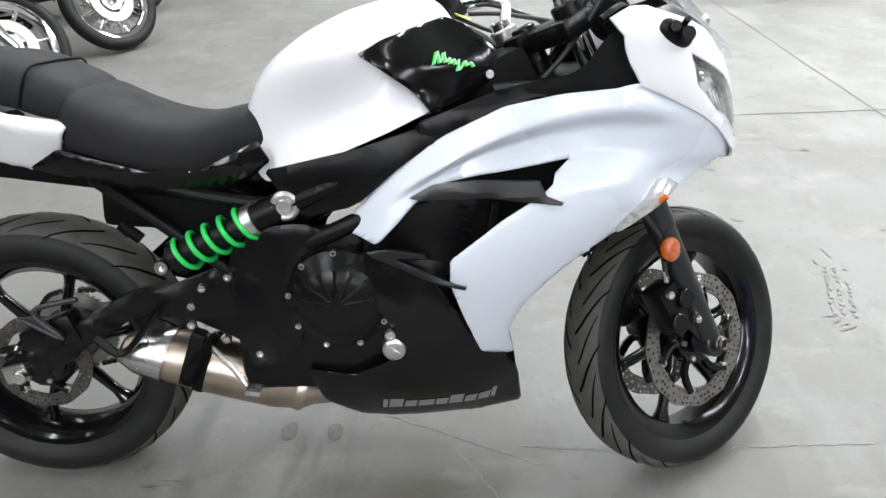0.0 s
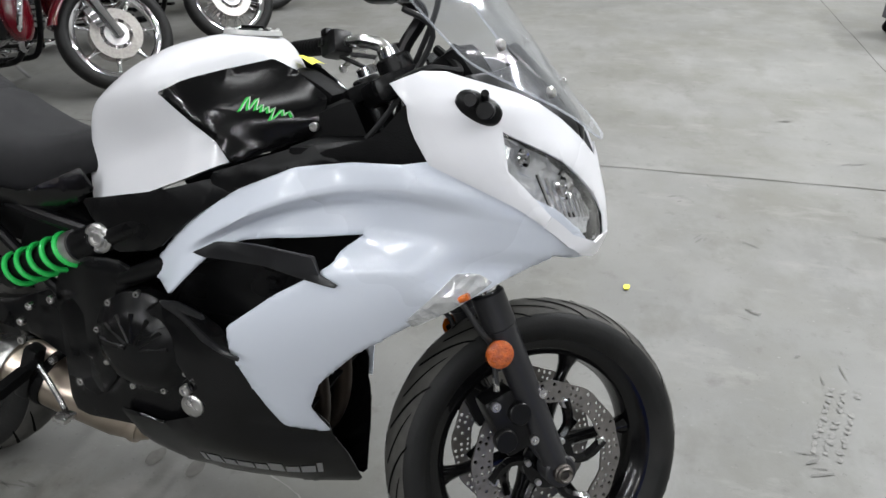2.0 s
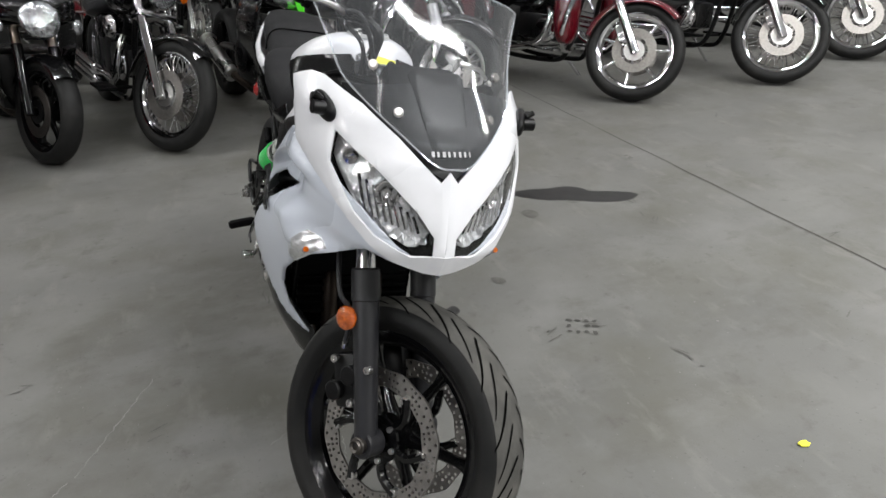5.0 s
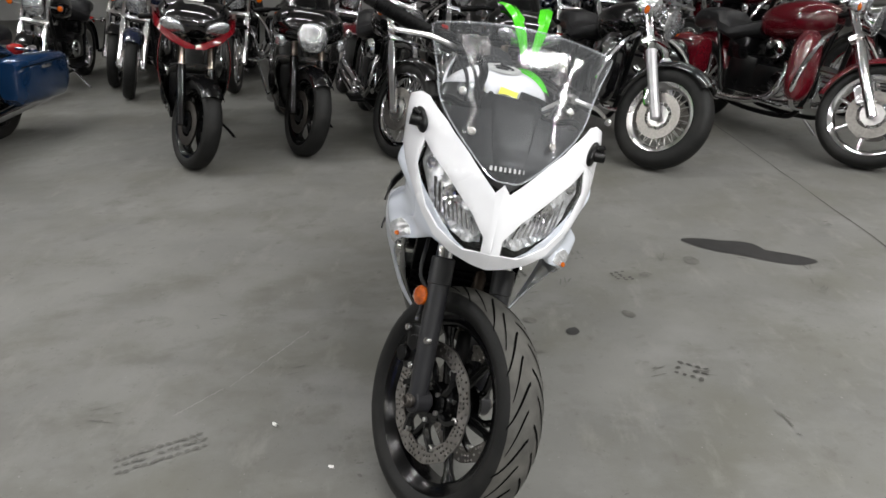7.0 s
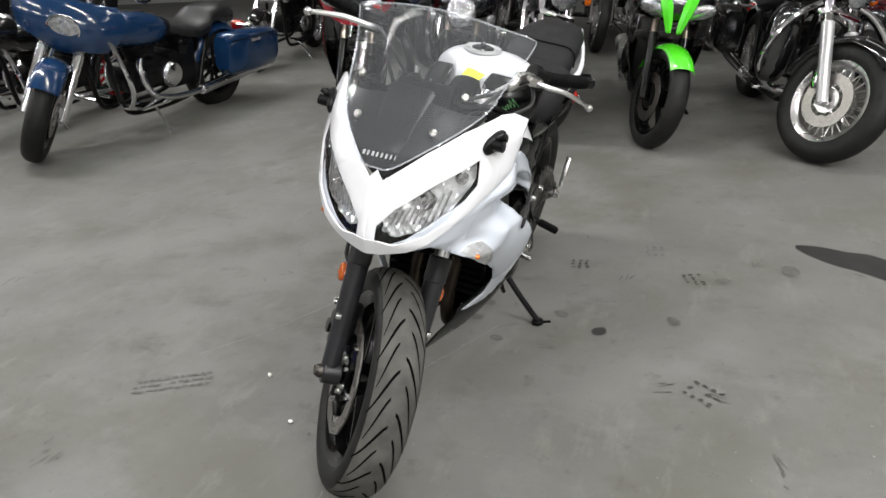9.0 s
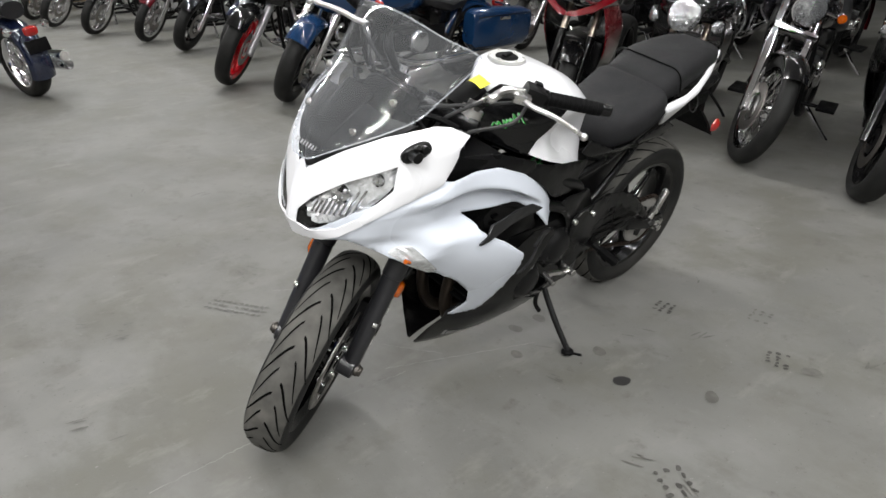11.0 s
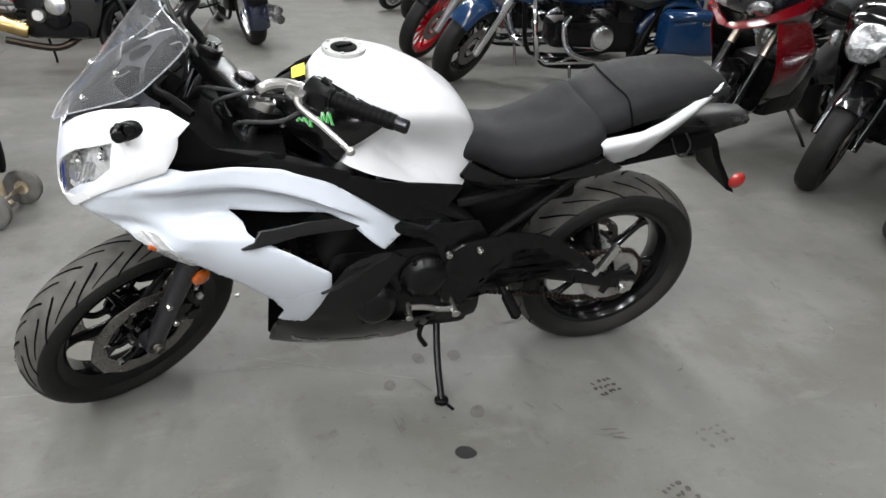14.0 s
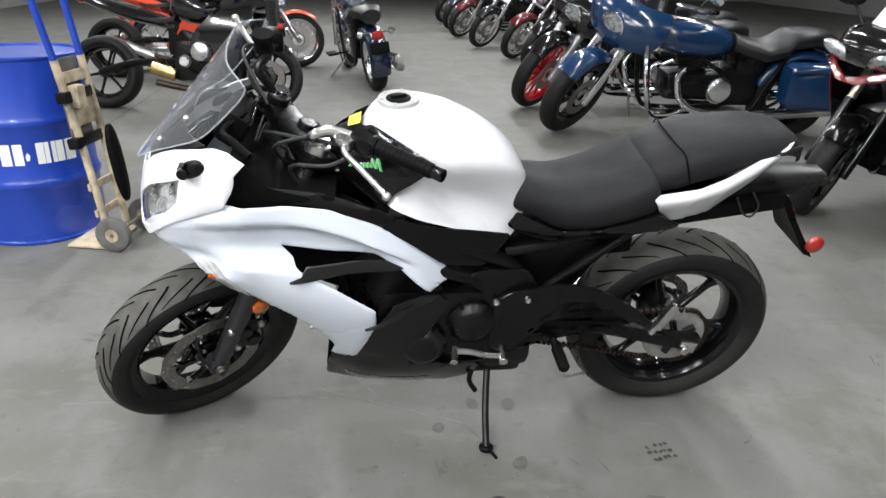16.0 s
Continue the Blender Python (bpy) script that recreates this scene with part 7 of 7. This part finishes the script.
bm = lathe(bmesh.new(), [(0.0, 0.018), (0.03, 0.018), (0.035, 0.010), (0.035, 0.0)], 20, (0.1, 0.16, 0.868), (0, 0, 1), full=False)
part("drum_bung", bm, M_ALLOY, drum)

truck = thing("hand_truck", "worn cream and blue steel hand truck with straps", "hand truck", pose(2.17, -1.47, 0, 0, 0, 78))
for s in (-1, 1):
    r = part("rail", tube(bmesh.new(), [(s * 0.085 + 0.02, 0.02, 0.06), (s * 0.09 + 0.03, -0.02, 0.45), (s * 0.10 + 0.05, -0.07, 0.88)], 0.018, 10, flat=0.7), M_TRUCK, truck, "chipped cream rail")
    part("upper_rail", tube(bmesh.new(), [(s * 0.10 + 0.05, -0.07, 0.88), (s * 0.11 + 0.06, -0.12, 1.20), (s * 0.08 + 0.07, -0.16, 1.48)], 0.016, 10), M_BARREL, truck, "blue painted upper rail")
    bm = lathe(bmesh.new(), [(0.034, -0.02), (0.066, -0.024), (0.082, -0.016), (0.085, 0.0), (0.082, 0.016), (0.066, 0.024), (0.034, 0.02)], 30, (s * 0.15 + 0.02, 0.085, 0.085), (1, 0, 0))
    wl = part("wheel", bm, M_GREYRUB, truck, "small grey rubber wheel")
    part("hub", lathe(bmesh.new(), [(0.006, -0.016), (0.032, -0.02), (0.032, 0.02), (0.006, 0.016)], 20, (s * 0.15 + 0.02, 0.085, 0.085), (1, 0, 0)), M_TRUCK, wl)
for z, h in ((0.17, 0.035), (0.30, 0.035), (0.64, 0.12), (0.80, 0.05)):
    part("crossbar", box(bmesh.new(), (0.035 + 0.02 * z, 0.01 - 0.09 * z, z), (0.20, 0.014, h), (5, 0, 0), 0.004), M_TRUCK, truck)
part("toe_plate", box(bmesh.new(), (0.02, -0.06, 0.012), (0.30, 0.20, 0.012), (0, 0, 0), 0.003), M_TRUCK, truck)
part("back_board", box(bmesh.new(), (0.048, -0.075, 0.70), (0.16, 0.012, 0.36), (5, 0, 0), 0.004), mat("grimy_board", (0.10, 0.095, 0.085), 0.7, var=0.4, scale=12), truck)
part("canvas_bag", egg(bmesh.new(), (0.04, 0.085, 0.40), (0.08, 0.05, 0.38), (6, 0, 0), 0.8), M_DARK, truck, "dark hanging bag")
part("axle", rod(bmesh.new(), (-0.15, 0.085, 0.085), (0.19, 0.085, 0.085), 0.010, 10), M_STEEL, truck)
for z in (0.515, 0.72):
    bm = box(bmesh.new(), (0.05, 0.0 - 0.08 * z, z), (0.26, 0.05, 0.05), (5, 0, 4), 0.008)
    part("strap", bm, M_SATIN, truck, "dark webbing strap")
bm = box(bmesh.new(), (0.10, -0.02, 0.72), (0.06, 0.05, 0.10), (0, 0, 0), 0.008)
part("ratchet_buckle", bm, M_TRUCK, truck)

cart = thing("rolling_cart", "dark low rolling cart on black castors", "cart", pose(3.55, 4.85, 0, 0, 0, 8))
part("deck", box(bmesh.new(), (0, 0, 0.17), (0.62, 0.42, 0.14), (0, 0, 0), 0.012), mat("dark_blue_steel", (0.012, 0.014, 0.028), 0.35, var=0.2), cart)
part("upper_box", box(bmesh.new(), (0, 0, 0.48), (0.58, 0.38, 0.48), (0, 0, 0), 0.012), mat("dark_steel_box", (0.012, 0.013, 0.02), 0.35, var=0.2), cart)
for sx in (-0.26, 0.26):
    for sy in (-0.16, 0.16):
        bm = rod(bmesh.new(), (sx, sy - 0.016, 0.045), (sx, sy + 0.016, 0.045), 0.045, 18)
        box(bm, (sx, sy, 0.085), (0.05, 0.05, 0.03))
        part("castor", bm, M_DARK, cart)

stool = thing("wooden_stool", "small bare wooden stool", "stool", pose(-1.55, -14.9, 0))
part("stool_top", box(bmesh.new(), (0, 0, 0.62), (0.36, 0.34, 0.04), (0, 0, 0), 0.01), M_WOOD, stool)
for sx in (-1, 1):
    for sy in (-1, 1):
        part("leg", rod(bmesh.new(), (sx * 0.19, sy * 0.18, 0), (sx * 0.14, sy * 0.13, 0.61), 0.02, 8), M_WOOD, stool)
bm = box(bmesh.new(), (0, 0, 0.3), (0.55, 0.45, 0.6), (0, 0, 0), 0.01)
tagged(part("cardboard_box", bm, M_CARD, None, m=pose(-2.3, -15.2, 0)), "plain brown cardboard box on the floor", "box")

# ---- marks on the floor ----
flat_patch("oil_stain", wobbly(-0.155, 1.430, 0.25, 0.090, radians(58), 90, 0.42, 4), 0.003, M_OIL, "long dark oil stain on the concrete")
for i, (x, y, rx, ry, mt) in enumerate(((0.586, 0.514, 0.028, 0.026, M_OIL), (-0.045, 1.143, 0.045, 0.035, M_SPOT), (0.455, 0.752, 0.030, 0.022, M_SPOT), (0.50, 0.36, 0.028, 0.022, M_SPOT), (0.72, 0.18, 0.026, 0.018, M_SPOT), (0.483, 0.071, 0.028, 0.022, M_SPOT), (0.60, 0.062, 0.030, 0.020, M_SPOT), (0.10, 0.90, 0.03, 0.025, M_SPOT))):
    flat_patch("floor_spot", wobbly(x, y, rx, ry, 0.3 * i, 20, 0.10, i + 11), 0.0025, mt, "small round dark drip mark on the concrete")


def tread_print(cx, cy, turn, w, h, seed, rows=3, cols=5, material=M_PRINT):
    """A tyre or shoe print: broken dark dashes."""
    rng = random.Random(seed)
    bm = bmesh.new()
    for r in range(rows):
        for c in range(cols):
            if rng.random() < 0.10:
                continue
            x, y = (c / (cols - 1) - 0.5) * w, (r / max(1, rows - 1) - 0.5) * h
            q = wobbly(x + rng.uniform(-0.004, 0.004), y + rng.uniform(-0.003, 0.003), w / cols * rng.uniform(0.34, 0.60), h / rows * rng.uniform(0.24, 0.46), rng.uniform(-0.5, 0.5), 9, 0.25, rng.randint(0, 999))
            bm.faces.new([bm.verts.new((a, b, 0)) for a, b in q])
    ob = part("tread_print", bm, material, m=pose(cx, cy, 0.0025, 0, 0, turn), smooth=False)
    return tagged(ob, "faint dark tread print on the concrete", "stain", kind="structure")


tread_print(0.075, 0.34, 10, 0.066, 0.056, 3, 3, 5)
tread_print(0.112, 0.795, 20, 0.078, 0.060, 5, 3, 5)
tread_print(0.855, 0.875, 60, 0.085, 0.070, 6, 3, 4)
tread_print(1.275, -0.785, -60, 0.24, 0.060, 8, 3, 11, M_SPOT)
tread_print(2.12, 0.60, 70, 0.26, 0.06, 9, 3, 11, M_FAINT)
tread_print(-0.12, 0.62, 10, 0.08, 0.06, 12, 3, 4, M_SPOT)
rng = random.Random(21)
for k in range(46):
    x, y = rng.uniform(-1.2, 3.2), rng.uniform(-1.5, 3.6)
    dark = rng.random() < 0.55
    flat_patch("floor_speck", wobbly(x, y, rng.uniform(0.003, 0.010), rng.uniform(0.002, 0.006), rng.uniform(0, 3), 9, 0.25, k), 0.0022, M_SPOT if dark else M_SCRATCH, "tiny speck of dirt on the concrete", "speck")
for x, y in ((1.575, 1.105), (1.338, -0.274), (1.147, -0.48)):
    bm = bmesh.new()
    q = wobbly(0, 0, 0.016 if x > 1.5 else 0.010, 0.010 if x > 1.5 else 0.006, x, 10, 0.2, 5)
    rng2 = random.Random(int(x * 100))
    skin(bm, [[(a, b, h + rng2.uniform(0, 0.004)) for a, b in q] for h in (0.001, 0.004)])
    tagged(part("paper_scrap", bm, M_YELLOW if x > 1.5 else M_PAPER, m=pose(x, y, 0.001)), "tiny crumpled paper scrap on the floor", "litter")

# scuffs and scrapes that traffic left
rng = random.Random(77)
bm = bmesh.new()
for k in range(90):
    x, y, a = rng.uniform(-1.0, 3.4), rng.uniform(-2.6, 3.8), rng.uniform(0, 3.14)
    n = rng.randint(1, 4)
    for i in range(n):
        px, py = x + rng.uniform(-0.05, 0.05), y + rng.uniform(-0.04, 0.04)
        q = wobbly(px, py, rng.uniform(0.008, 0.034), rng.uniform(0.0015, 0.005), a + rng.uniform(-0.3, 0.3), 9, 0.35, k * 7 + i)
        bm.faces.new([bm.verts.new((u, v, 0.0021 + 0.00001 * (k % 7))) for u, v in q])
tagged(part("floor_scuffs", bm, M_SPOT, smooth=False), "dark scuffs and scrape marks scattered on the concrete", "scuff", kind="stuff")
